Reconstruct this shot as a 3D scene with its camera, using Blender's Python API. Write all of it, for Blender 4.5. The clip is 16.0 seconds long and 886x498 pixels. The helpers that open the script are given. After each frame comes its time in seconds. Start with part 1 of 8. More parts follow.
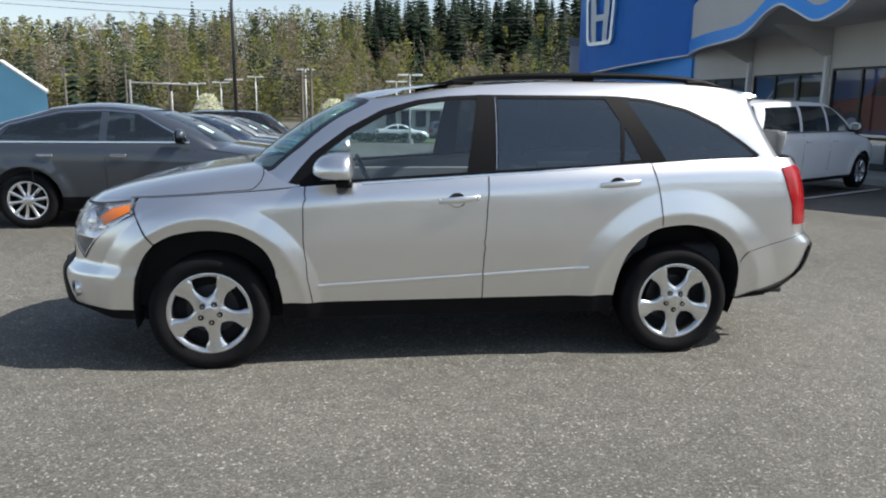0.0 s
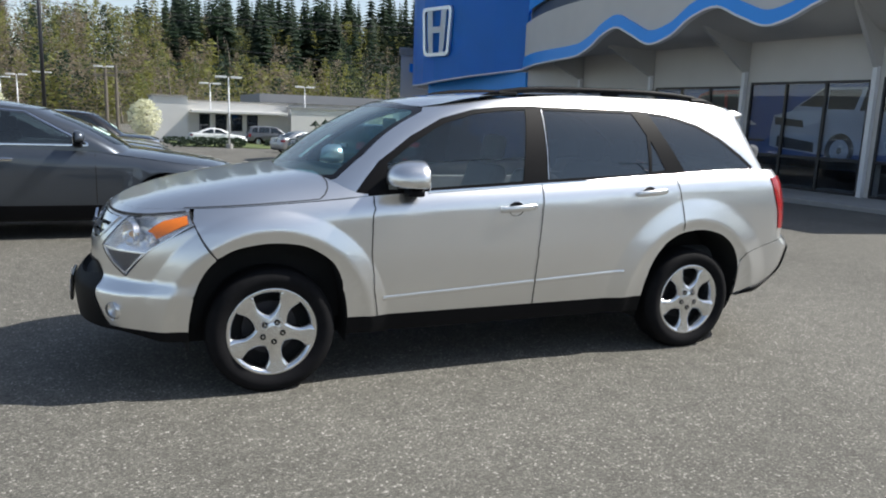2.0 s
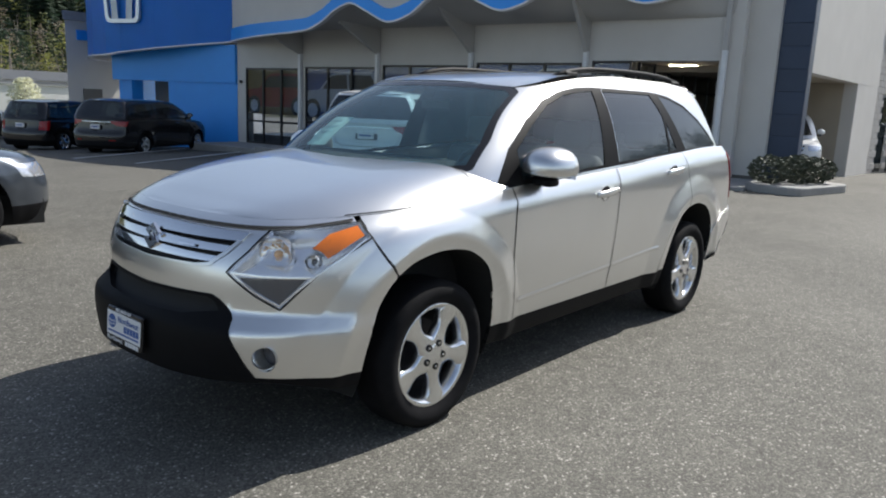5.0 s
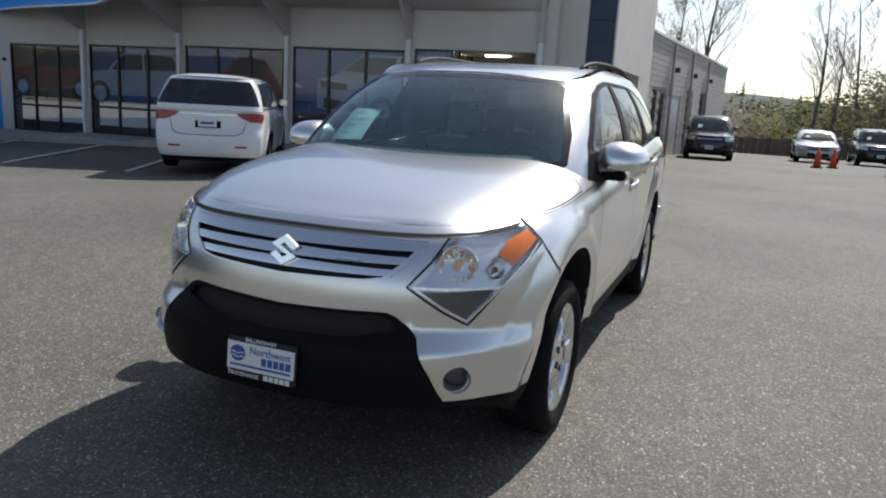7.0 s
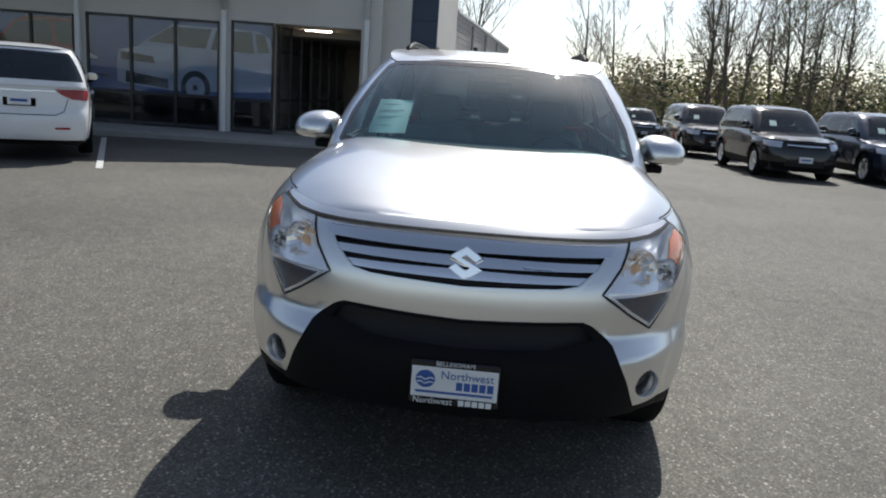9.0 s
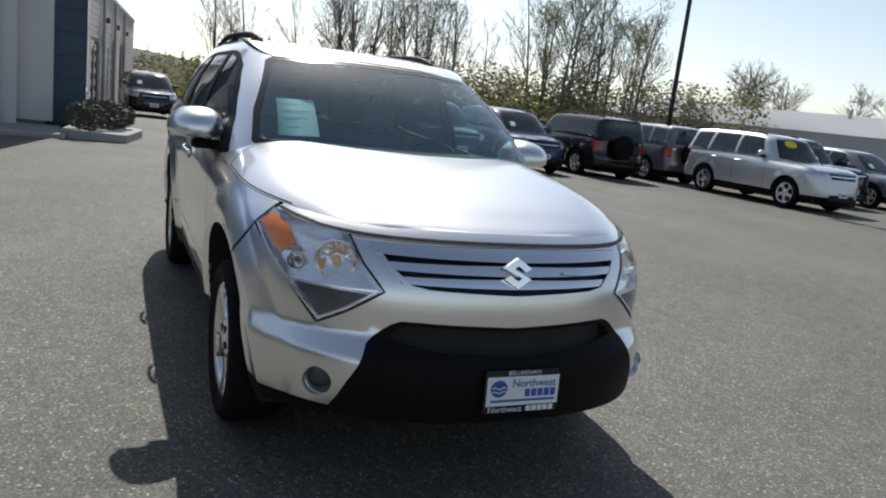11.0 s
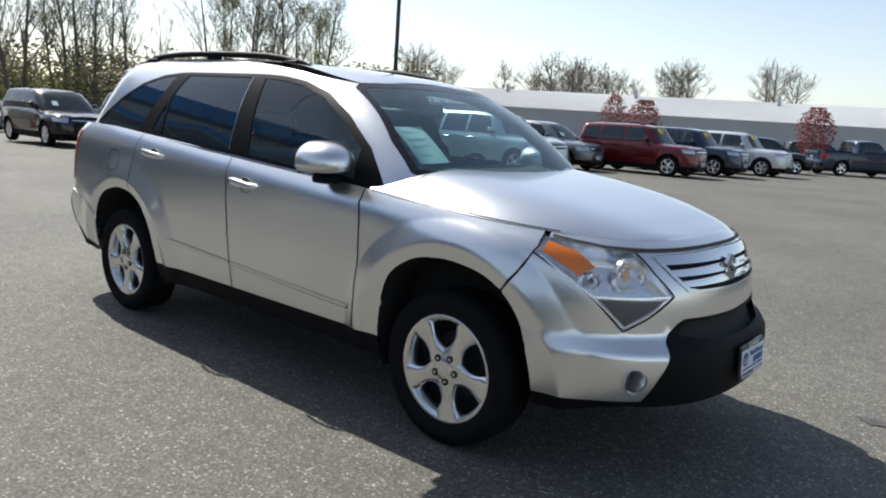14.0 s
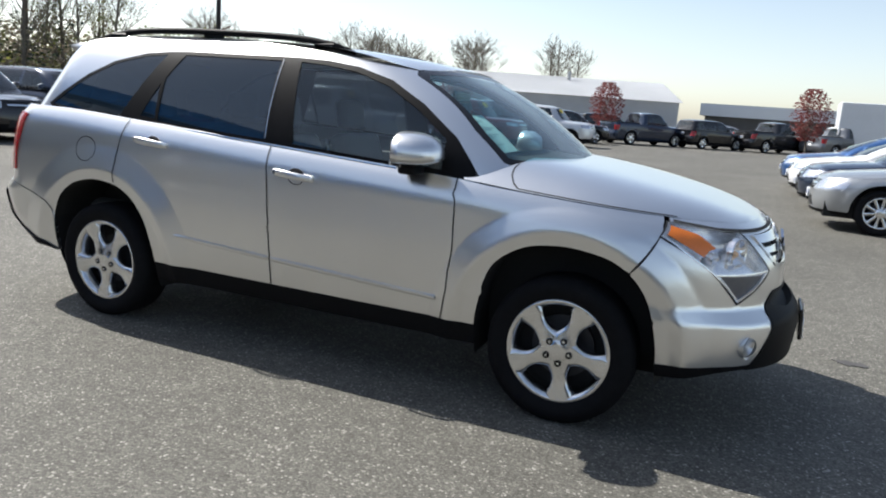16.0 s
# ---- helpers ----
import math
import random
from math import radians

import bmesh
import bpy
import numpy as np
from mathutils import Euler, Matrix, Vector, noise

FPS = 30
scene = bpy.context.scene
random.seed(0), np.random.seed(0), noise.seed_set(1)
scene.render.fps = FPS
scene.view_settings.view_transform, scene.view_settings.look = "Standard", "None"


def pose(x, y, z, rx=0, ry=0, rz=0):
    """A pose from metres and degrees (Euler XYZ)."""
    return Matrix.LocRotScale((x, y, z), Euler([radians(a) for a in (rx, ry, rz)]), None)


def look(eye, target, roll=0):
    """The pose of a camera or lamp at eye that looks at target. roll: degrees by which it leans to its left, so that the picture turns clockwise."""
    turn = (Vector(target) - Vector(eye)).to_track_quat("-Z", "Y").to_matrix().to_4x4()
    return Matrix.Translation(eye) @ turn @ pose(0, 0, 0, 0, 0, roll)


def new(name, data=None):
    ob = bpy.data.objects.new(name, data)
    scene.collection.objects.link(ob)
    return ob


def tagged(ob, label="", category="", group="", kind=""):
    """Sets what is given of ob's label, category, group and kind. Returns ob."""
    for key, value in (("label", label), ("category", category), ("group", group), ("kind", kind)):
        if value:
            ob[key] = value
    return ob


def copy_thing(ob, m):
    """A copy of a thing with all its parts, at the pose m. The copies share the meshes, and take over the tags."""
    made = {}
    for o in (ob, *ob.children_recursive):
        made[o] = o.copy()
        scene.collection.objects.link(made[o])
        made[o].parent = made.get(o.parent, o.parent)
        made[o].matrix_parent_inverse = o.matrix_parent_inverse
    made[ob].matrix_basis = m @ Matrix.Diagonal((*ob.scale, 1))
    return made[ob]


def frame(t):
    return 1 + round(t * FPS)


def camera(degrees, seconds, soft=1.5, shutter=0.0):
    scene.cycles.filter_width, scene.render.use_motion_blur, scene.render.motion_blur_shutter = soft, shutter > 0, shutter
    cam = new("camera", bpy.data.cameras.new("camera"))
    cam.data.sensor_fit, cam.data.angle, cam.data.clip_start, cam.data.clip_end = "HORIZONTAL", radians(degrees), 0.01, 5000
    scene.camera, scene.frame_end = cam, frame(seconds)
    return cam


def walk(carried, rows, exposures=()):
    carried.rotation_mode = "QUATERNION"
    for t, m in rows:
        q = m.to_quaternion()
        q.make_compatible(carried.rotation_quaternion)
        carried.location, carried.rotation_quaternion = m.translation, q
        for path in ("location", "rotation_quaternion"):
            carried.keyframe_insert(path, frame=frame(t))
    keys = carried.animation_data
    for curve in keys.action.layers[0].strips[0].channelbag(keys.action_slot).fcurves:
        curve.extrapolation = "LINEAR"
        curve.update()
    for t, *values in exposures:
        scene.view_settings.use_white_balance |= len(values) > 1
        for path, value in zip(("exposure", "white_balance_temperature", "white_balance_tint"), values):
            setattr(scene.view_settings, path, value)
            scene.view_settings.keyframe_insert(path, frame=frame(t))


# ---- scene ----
cam = camera(62.5, 16.0, soft=2.0)
PATH = [
    (0, (0.781, -5.116, 1.558), (1.05, -3.172, 1.169), 0.6),
    (0.5, (0.442, -5.095, 1.538), (0.879, -3.173, 1.198), 1.6),
    (1, (0.093, -5.047, 1.544), (0.634, -3.158, 1.174), 2.7),
    (1.5, (-0.286, -4.89, 1.545), (0.398, -3.045, 1.189), 1.7),
    (2, (-0.666, -4.741, 1.539), (0.108, -2.932, 1.18), 2.2),
    (2.5, (-1.035, -4.537, 1.538), (-0.143, -2.792, 1.139), 4.3),
    (3, (-1.354, -4.251, 1.525), (-0.378, -2.55, 1.132), 1.7),
    (3.5, (-1.685, -3.985, 1.527), (-0.533, -2.395, 1.145), 1.1),
    (3.7, (-1.805, -3.881, 1.527), (-0.62, -2.32, 1.128), 2.4),
    (5.8, (-2.709, -2.352, 1.447), (-1.063, -1.285, 1.057), 1.8),
    (6, (-2.774, -2.226, 1.448), (-1.104, -1.2, 1.052), 2.4),
    (6.5, (-2.995, -1.885, 1.467), (-1.226, -1.03, 1.094), 3.5),
    (7, (-3.107, -1.527, 1.44), (-1.289, -0.794, 1.045), 3.2),
    (7.5, (-3.166, -1.162, 1.442), (-1.296, -0.591, 1.024), 4.2),
    (8, (-3.277, -0.788, 1.449), (-1.355, -0.409, 1.047), 4.4),
    (8.5, (-3.326, -0.45, 1.431), (-1.389, -0.183, 1.011), 4.4),
    (9, (-3.312, -0.092, 1.442), (-1.362, 0.047, 1.019), 4.2),
    (9.5, (-3.316, 0.282, 1.433), (-1.365, 0.134, 1.021), 5.6),
    (10, (-3.282, 0.627, 1.423), (-1.353, 0.303, 1.008), 5.7),
    (10.2, (-3.242, 0.778, 1.415), (-1.337, 0.315, 1.02), 5.8),
    (12.3, (-2.725, 2.283, 1.429), (-1.13, 1.133, 1.061), 5.6),
    (12.5, (-2.658, 2.442, 1.439), (-1.105, 1.231, 1.088), 4.6),
    (13, (-2.441, 2.721, 1.415), (-1.002, 1.376, 1.062), 4.8),
    (13.5, (-2.177, 2.976, 1.421), (-0.82, 1.55, 1.064), 2.7),
    (14, (-1.923, 3.261, 1.416), (-0.668, 1.742, 1.073), 3.8),
    (14.5, (-1.672, 3.462, 1.42), (-0.541, 1.856, 1.044), 3.9),
    (15, (-1.354, 3.648, 1.42), (-0.32, 1.976, 1.054), 3.4),
    (15.5, (-1.044, 3.858, 1.405), (-0.129, 2.115, 1.053), 2.2),
    (16, (-0.768, 4.035, 1.414), (0.014, 2.234, 1.031), 4.1),
]
walk(cam, [(t, look(eye, target, roll)) for t, eye, target, roll in PATH],
     exposures=[(0.0, 0.47), (3.7, 0.43), (7.0, 0.13), (10.0, 0.06), (12.5, 0.24), (16.0, 0.58)])

# ---- light ----
SUN_TO = Vector((1.10, -0.22, 1.16)).normalized()
world = bpy.data.worlds.new("sky")
scene.world = world
world.use_nodes = True
wn, wl = world.node_tree.nodes, world.node_tree.links
wn.clear()
w_out = wn.new("ShaderNodeOutputWorld")
w_bg = wn.new("ShaderNodeBackground")
w_sky = wn.new("ShaderNodeTexSky")
w_sky.sky_type = "NISHITA"
w_sky.sun_disc = False
w_sky.sun_elevation = math.asin(SUN_TO.z)
w_sky.sun_rotation = math.atan2(SUN_TO.x, SUN_TO.y)
w_sky.air_density, w_sky.dust_density, w_sky.ozone_density = 1.0, 0.9, 1.6
w_bg.inputs["Strength"].default_value = 0.13
# a thin high haze takes most of the blue out of the sky
w_grey, w_mix = wn.new("ShaderNodeRGBToBW"), wn.new("ShaderNodeMix")
w_mix.data_type = "RGBA"
w_mix.inputs["Factor"].default_value = 0.32
wl.new(w_sky.outputs[0], w_grey.inputs[0])
wl.new(w_sky.outputs[0], w_mix.inputs[6])
wl.new(w_grey.outputs[0], w_mix.inputs[7])
wl.new(w_mix.outputs[2], w_bg.inputs["Color"])
wl.new(w_bg.outputs[0], w_out.inputs["Surface"])
sun_data = bpy.data.lights.new("sun", "SUN")
sun_data.energy, sun_data.angle, sun_data.color = 4.9, radians(0.53), (1.0, 0.97, 0.915)
sun = new("sun", sun_data)
sun.matrix_world = look(SUN_TO * 60, (0, 0, 0))


# ---- materials ----
def material(name, base=(0.5, 0.5, 0.5), rough=0.5, metal=0.0, vary=0.0, scale=8.0, bump=0.0, bump_scale=60.0,
             coat=0.0, alpha_mix=None, emit=0.0, spread=None, per_object=0.0, detail=4.0):
    """A principled material whose colour varies at two scales, with fine relief."""
    m = bpy.data.materials.new(name)
    m.use_nodes = True
    n, l = m.node_tree.nodes, m.node_tree.links
    p = n["Principled BSDF"]
    p.inputs["Base Color"].default_value = (*base, 1)
    p.inputs["Roughness"].default_value = rough
    p.inputs["Metallic"].default_value = metal
    p.inputs["Coat Weight"].default_value = coat
    p.inputs["Coat Roughness"].default_value = 0.04
    tc = n.new("ShaderNodeTexCoord")
    if vary or per_object:
        big, small = n.new("ShaderNodeTexNoise"), n.new("ShaderNodeTexNoise")
        big.inputs["Scale"].default_value, small.inputs["Scale"].default_value = scale * 0.17, scale
        big.inputs["Detail"].default_value, small.inputs["Detail"].default_value = 3, detail
        for t in (big, small):
            l.new(tc.outputs["Object"], t.inputs["Vector"])
        add = n.new("ShaderNodeMath")
        add.operation = "ADD"
        l.new(big.outputs["Fac"], add.inputs[0]), l.new(small.outputs["Fac"], add.inputs[1])
        span = n.new("ShaderNodeMapRange")
        span.inputs["From Min"].default_value, span.inputs["From Max"].default_value = 0.6, 1.4
        span.inputs["To Min"].default_value, span.inputs["To Max"].default_value = 1 - vary, 1 + vary
        l.new(add.outputs[0], span.inputs["Value"])
        fac = span.outputs["Result"]
        if per_object:
            info, tint = n.new("ShaderNodeObjectInfo"), n.new("ShaderNodeMapRange")
            tint.inputs["To Min"].default_value, tint.inputs["To Max"].default_value = 1 - per_object, 1 + per_object
            l.new(info.outputs["Random"], tint.inputs["Value"])
            both = n.new("ShaderNodeMath")
            both.operation = "MULTIPLY"
            l.new(fac, both.inputs[0]), l.new(tint.outputs["Result"], both.inputs[1])
            fac = both.outputs[0]
        mul = n.new("ShaderNodeVectorMath")
        mul.operation = "SCALE"
        mul.inputs[0].default_value = base
        l.new(fac, mul.inputs["Scale"])
        l.new(mul.outputs["Vector"], p.inputs["Base Color"])
    if bump:
        fine, b = n.new("ShaderNodeTexNoise"), n.new("ShaderNodeBump")
        fine.inputs["Scale"].default_value, fine.inputs["Detail"].default_value = bump_scale, 5
        b.inputs["Strength"].default_value, b.inputs["Distance"].default_value = min(1.0, bump * 60), bump
        l.new(tc.outputs["Object"], fine.inputs["Vector"])
        l.new(fine.outputs["Fac"], b.inputs["Height"])
        l.new(b.outputs["Normal"], p.inputs["Normal"])
    if spread is not None:
        p.inputs["Specular IOR Level"].default_value = spread
    if emit:
        p.inputs["Emission Color"].default_value = (*base, 1)
        p.inputs["Emission Strength"].default_value = emit
    return m


def glass(name, tint=(0.8, 0.85, 0.85), through_share=0.5, rough=0.0, dark=(0.01, 0.012, 0.014), ior=1.6):
    """Thin glazing: part clear, part dark tint, with a glossy face."""
    m = bpy.data.materials.new(name)
    m.use_nodes = True
    n, l = m.node_tree.nodes, m.node_tree.links
    p = n["Principled BSDF"]
    p.inputs["Base Color"].default_value = (*dark, 1)
    p.inputs["Roughness"].default_value = 0.02
    p.inputs["IOR"].default_value = 1.5
    clear, mix, gloss, top, fres = (n.new("ShaderNodeBsdfTransparent"), n.new("ShaderNodeMixShader"),
                                    n.new("ShaderNodeBsdfGlossy"), n.new("ShaderNodeMixShader"), n.new("ShaderNodeMapRange"))
    # the gloss rises towards grazing angles, alike from both faces of the thin sheet
    face, steep = n.new("ShaderNodeLayerWeight"), n.new("ShaderNodeMath")
    face.inputs["Blend"].default_value = 0.5
    steep.operation = "POWER"
    steep.inputs[1].default_value = 5.0
    l.new(face.outputs["Facing"], steep.inputs[0]), l.new(steep.outputs[0], fres.inputs["Value"])
    fres.inputs["To Min"].default_value = 1.6 * ((ior - 1) / (ior + 1)) ** 2
    clear.inputs["Color"].default_value = (*tint, 1)
    gloss.inputs["Roughness"].default_value = rough
    dif = n.new("ShaderNodeBsdfDiffuse")
    dif.inputs["Color"].default_value = (*dark, 1)
    mix.inputs["Fac"].default_value = through_share
    l.new(dif.outputs[0], mix.inputs[1]), l.new(clear.outputs[0], mix.inputs[2])
    l.new(fres.outputs[0], top.inputs["Fac"])
    l.new(mix.outputs[0], top.inputs[1]), l.new(gloss.outputs[0], top.inputs[2])
    l.new(top.outputs[0], n["Material Output"].inputs["Surface"])
    return m


def flake_paint(name, base, metal=0.55, rough=0.32):
    """Car paint: metal flakes under a clear coat."""
    m = material(name, base, rough, metal, vary=0.03, scale=3.0, coat=1.0)
    n, l = m.node_tree.nodes, m.node_tree.links
    p = n["Principled BSDF"]
    p.inputs["Specular IOR Level"].default_value = 0.15
    tc, flakes, b = n.new("ShaderNodeTexCoord"), n.new("ShaderNodeTexNoise"), n.new("ShaderNodeBump")
    flakes.inputs["Scale"].default_value = 900
    b.inputs["Strength"].default_value, b.inputs["Distance"].default_value = 0.05, 0.001
    l.new(tc.outputs["Object"], flakes.inputs["Vector"])
    l.new(flakes.outputs["Fac"], b.inputs["Height"]), l.new(b.outputs["Normal"], p.inputs["Normal"])
    return m


M = {
    "silver": flake_paint("silver_paint", (0.80, 0.805, 0.80), 0.95, 0.29),
    "black_plastic": material("black_plastic", (0.007, 0.007, 0.008), 0.55, spread=0.1, vary=0.15, scale=40, bump=0.0006, bump_scale=400),
    "gloss_black": material("gloss_black", (0.012, 0.012, 0.014), 0.18, vary=0.1),
    "gap": material("panel_gap", (0.015, 0.015, 0.016), 0.8, vary=0.1),
    "chrome": material("chrome", (0.82, 0.83, 0.85), 0.07, 1.0, vary=0.03),
    "alloy": material("alloy", (0.76, 0.77, 0.78), 0.20, 1.0, vary=0.05, scale=30),
    "dark_metal": material("dark_metal", (0.05, 0.05, 0.055), 0.5, 0.6, vary=0.2, scale=30),
    "rubber": material("tyre_rubber", (0.009, 0.009, 0.010), 0.75, spread=0.1, vary=0.25, scale=25, bump=0.001, bump_scale=200),
    "underbody": material("underbody", (0.012, 0.012, 0.012), 0.9, vary=0.2),
    "tint_glass": glass("privacy_glass", (0.25, 0.28, 0.30), 0.30, dark=(0.018, 0.032, 0.048)),
    "clear_glass": glass("clear_glass", (0.80, 0.91, 0.93), 0.92, dark=(0.05, 0.10, 0.13)),
    # the windscreen's teal diffuse share paints in the look of mirrored sky
    "screen_glass": glass("windscreen_glass", (0.66, 0.92, 0.95), 0.85, dark=(0.05, 0.20, 0.26), ior=1.8),
    "lens": glass("lamp_lens", (1.0, 1.0, 1.0), 0.99, ior=1.45),
    "dark_glass": glass("parked_glass", (0.34, 0.42, 0.45), 0.5, dark=(0.014, 0.020, 0.024)),
    "amber": material("amber_lens", (0.85, 0.20, 0.015), 0.12, coat=1.0, vary=0.08, scale=120),
    "red_lens": material("red_lens", (0.30, 0.004, 0.007), 0.15, coat=0.25, vary=0.12, scale=90),
    "reflector": material("bulb_reflector", (0.93, 0.92, 0.91), 0.09, 1.0, vary=0.1, scale=80),
    "lamp_bowl": material("lamp_housing", (0.95, 0.96, 0.98), 0.22, 0.75, vary=0.05, scale=60),
    "lamp_dark": material("lamp_bezel", (0.09, 0.09, 0.10), 0.3, vary=0.2, scale=200),
    "parked_lamp": material("parked_lamp", (0.62, 0.64, 0.68), 0.18, 0.7, vary=0.25, scale=25, coat=0.8),
    "bulb": material("bulb_glass", (0.97, 0.60, 0.32), 0.2, vary=0.05),
    "interior": material("interior_fabric", (0.10, 0.105, 0.11), 0.85, vary=0.2, scale=30, bump=0.001, bump_scale=300),
    "interior_grey": material("interior_grey", (0.18, 0.185, 0.19), 0.85, vary=0.15, scale=30),
    "paper": material("paper", (0.80, 0.97, 0.93), 0.7, vary=0.05, scale=20),
    "ink": material("ink", (0.06, 0.07, 0.09), 0.6, vary=0.1),
    "blue_ink": material("blue_ink", (0.03, 0.10, 0.34), 0.5, vary=0.1),
    "white_plate": material("plate_white", (0.78, 0.79, 0.80), 0.4, vary=0.05),
}

# thin paper lets light through from behind
pn = M["paper"].node_tree
p_tr, p_mx = pn.nodes.new("ShaderNodeBsdfTranslucent"), pn.nodes.new("ShaderNodeMixShader")
p_tr.inputs["Color"].default_value = (0.72, 0.90, 0.86, 1)
p_mx.inputs["Fac"].default_value = 0.4
pn.links.new(pn.nodes["Principled BSDF"].outputs[0], p_mx.inputs[1])
pn.links.new(p_tr.outputs[0], p_mx.inputs[2])
pn.links.new(p_mx.outputs[0], pn.nodes["Material Output"].inputs["Surface"])


# ---- mesh helpers ----
def mesh_object(name, bm, mat, parent=None, label="", smooth=False):
    me = bpy.data.meshes.new(name)
    bm.to_mesh(me)
    bm.free()
    for mm in (mat if isinstance(mat, (list, tuple)) else [mat]):
        me.materials.append(mm)
    if smooth:
        me.polygons.foreach_set("use_smooth", [True] * len(me.polygons))
    ob = new(name, me)
    if parent is not None:
        ob.parent = parent
    return tagged(ob, label)


def part(name, bm, mat, parent, label="", smooth=False):
    """Links a bmesh as one mesh object under a thing or a part."""
    return mesh_object(name, bm, mat, parent, label, smooth)


def thing(name, label, category, group="", at=None, kind=""):
    ob = new(name)
    ob.empty_display_size = 0.2
    if at is not None:
        ob.matrix_world = at
    return tagged(ob, label, category, group, kind)


def box(bm, lo, hi, bevel=0.0, turn=None, segments=1):
    """Adds a box, with its edges bevelled, to bm."""
    lo, hi = Vector(lo), Vector(hi)
    m = Matrix.Translation((lo + hi) / 2) @ Matrix.Diagonal((*(hi - lo), 1))
    if turn is not None:
        m = turn @ m
    made = bmesh.ops.create_cube(bm, size=1, matrix=m)
    if bevel:
        edges = list({e for v in made["verts"] for e in v.link_edges})
        bmesh.ops.bevel(bm, geom=edges, offset=bevel, segments=segments, affect="EDGES", profile=0.5)
    return bm


def boxed(lo, hi, bevel=0.0, turn=None, segments=1):
    return box(bmesh.new(), lo, hi, bevel, turn, segments)


def lathe(profile, steps=32, axis="y", at=(0, 0, 0), bm=None, close=False):
    """Turns (radius, along) pairs about an axis."""
    bm = bm or bmesh.new()
    rings = []
    for k in range(steps):
        a = 2 * math.pi * k / steps
        ring = []
        for r, h in profile:
            c, s = r * math.cos(a), r * math.sin(a)
            p = (c, h, s) if axis == "y" else (c, s, h) if axis == "z" else (h, c, s)
            ring.append(bm.verts.new(Vector(p) + Vector(at)))
        rings.append(ring)
    n = len(profile)
    for k in range(steps):
        a, b = rings[k], rings[(k + 1) % steps]
        for i in range(n if close else n - 1):
            j = (i + 1) % n
            if profile[i][0] < 1e-6 and profile[j][0] < 1e-6:
                continue
            f = [a[i], a[j], b[j], b[i]]
            try:
                bm.faces.new(f)
            except ValueError:
                pass
    bmesh.ops.remove_doubles(bm, verts=bm.verts, dist=1e-5)
    bmesh.ops.recalc_face_normals(bm, faces=bm.faces)
    return bm


def prism(points, z0, z1, bm=None, turn=None, bevel=0.0):
    """Extrudes a plan polygon from z0 to z1."""
    bm = bm or bmesh.new()
    low = [bm.verts.new((x, y, z0)) for x, y in points]
    high = [bm.verts.new((x, y, z1)) for x, y in points]
    made = [bm.faces.new(low[::-1]), bm.faces.new(high)]
    n = len(points)
    for i in range(n):
        made.append(bm.faces.new((low[i], low[(i + 1) % n], high[(i + 1) % n], high[i])))
    bmesh.ops.recalc_face_normals(bm, faces=made)
    if bevel:
        bmesh.ops.bevel(bm, geom=list({e for f in made for e in f.edges}), offset=bevel, segments=1, affect="EDGES")
    if turn is not None:
        bmesh.ops.transform(bm, matrix=turn, verts=low + high if not bevel else bm.verts)
    return bm


def tube(points, radius, sides=8, bm=None, taper=None):
    """A round bar along points; taper gives a radius for each."""
    bm = bm or bmesh.new()
    pts = [Vector(p) for p in points]
    rings = []
    for i, p in enumerate(pts):
        d = (pts[min(i + 1, len(pts) - 1)] - pts[max(i - 1, 0)]).normalized()
        side = d.cross(Vector((0, 0, 1)))
        side = side.normalized() if side.length > 1e-3 else Vector((1, 0, 0))
        up = side.cross(d)
        r = taper[i] if taper else radius
        rings.append([bm.verts.new(p + r * (math.cos(2 * math.pi * k / sides) * side + math.sin(2 * math.pi * k / sides) * up))
                      for k in range(sides)])
    for a, b in zip(rings, rings[1:]):
        for k in range(sides):
            bm.faces.new((a[k], a[(k + 1) % sides], b[(k + 1) % sides], b[k]))
    for ring in (rings[0][::-1], rings[-1]):
        bm.faces.new(ring)
    bmesh.ops.recalc_face_normals(bm, faces=bm.faces)
    return bm


def writing(name, text, size, at, mat, parent, align="CENTER", depth=0.001):
    """Raised letters in the built-in font, turned into a mesh."""
    cu = bpy.data.curves.new(name, "FONT")
    cu.body, cu.size, cu.align_x, cu.align_y, cu.extrude = text, size, align, "CENTER", depth
    cu.resolution_u = 2
    tmp = bpy.data.objects.new(name, cu)
    scene.collection.objects.link(tmp)
    bpy.context.view_layer.update()
    me = bpy.data.meshes.new_from_object(tmp.evaluated_get(bpy.context.evaluated_depsgraph_get()))
    bpy.data.objects.remove(tmp)
    bpy.data.curves.remove(cu)
    me.materials.clear()
    me.materials.append(mat)
    ob = new(name, me)
    ob.parent = parent
    ob.matrix_basis = at
    return ob


# ---- car bodies ----
from mathutils.geometry import delaunay_2d_cdt


def curve(pairs):
    """A smooth line through (at, value) pairs."""
    xs, ys = np.array(pairs, float).T
    d = np.diff(ys) / np.diff(xs)
    m = np.zeros(len(xs))
    m[0], m[-1] = d[0], d[-1]
    for i in range(1, len(xs) - 1):
        m[i] = 0.0 if d[i - 1] * d[i] <= 0 else 2 * d[i - 1] * d[i] / (d[i - 1] + d[i])

    def exact(x):
        i = min(max(int(np.searchsorted(xs, x)) - 1, 0), len(xs) - 2)
        h = xs[i + 1] - xs[i]
        t = (x - xs[i]) / h
        return ((2 * t**3 - 3 * t**2 + 1) * ys[i] + (t**3 - 2 * t**2 + t) * h * m[i]
                + (-2 * t**3 + 3 * t**2) * ys[i + 1] + (t**3 - t**2) * h * m[i + 1])
    return lookup(float(xs[0]), float(xs[-1]), [float(exact(x)) for x in np.linspace(xs[0], xs[-1], 500)])


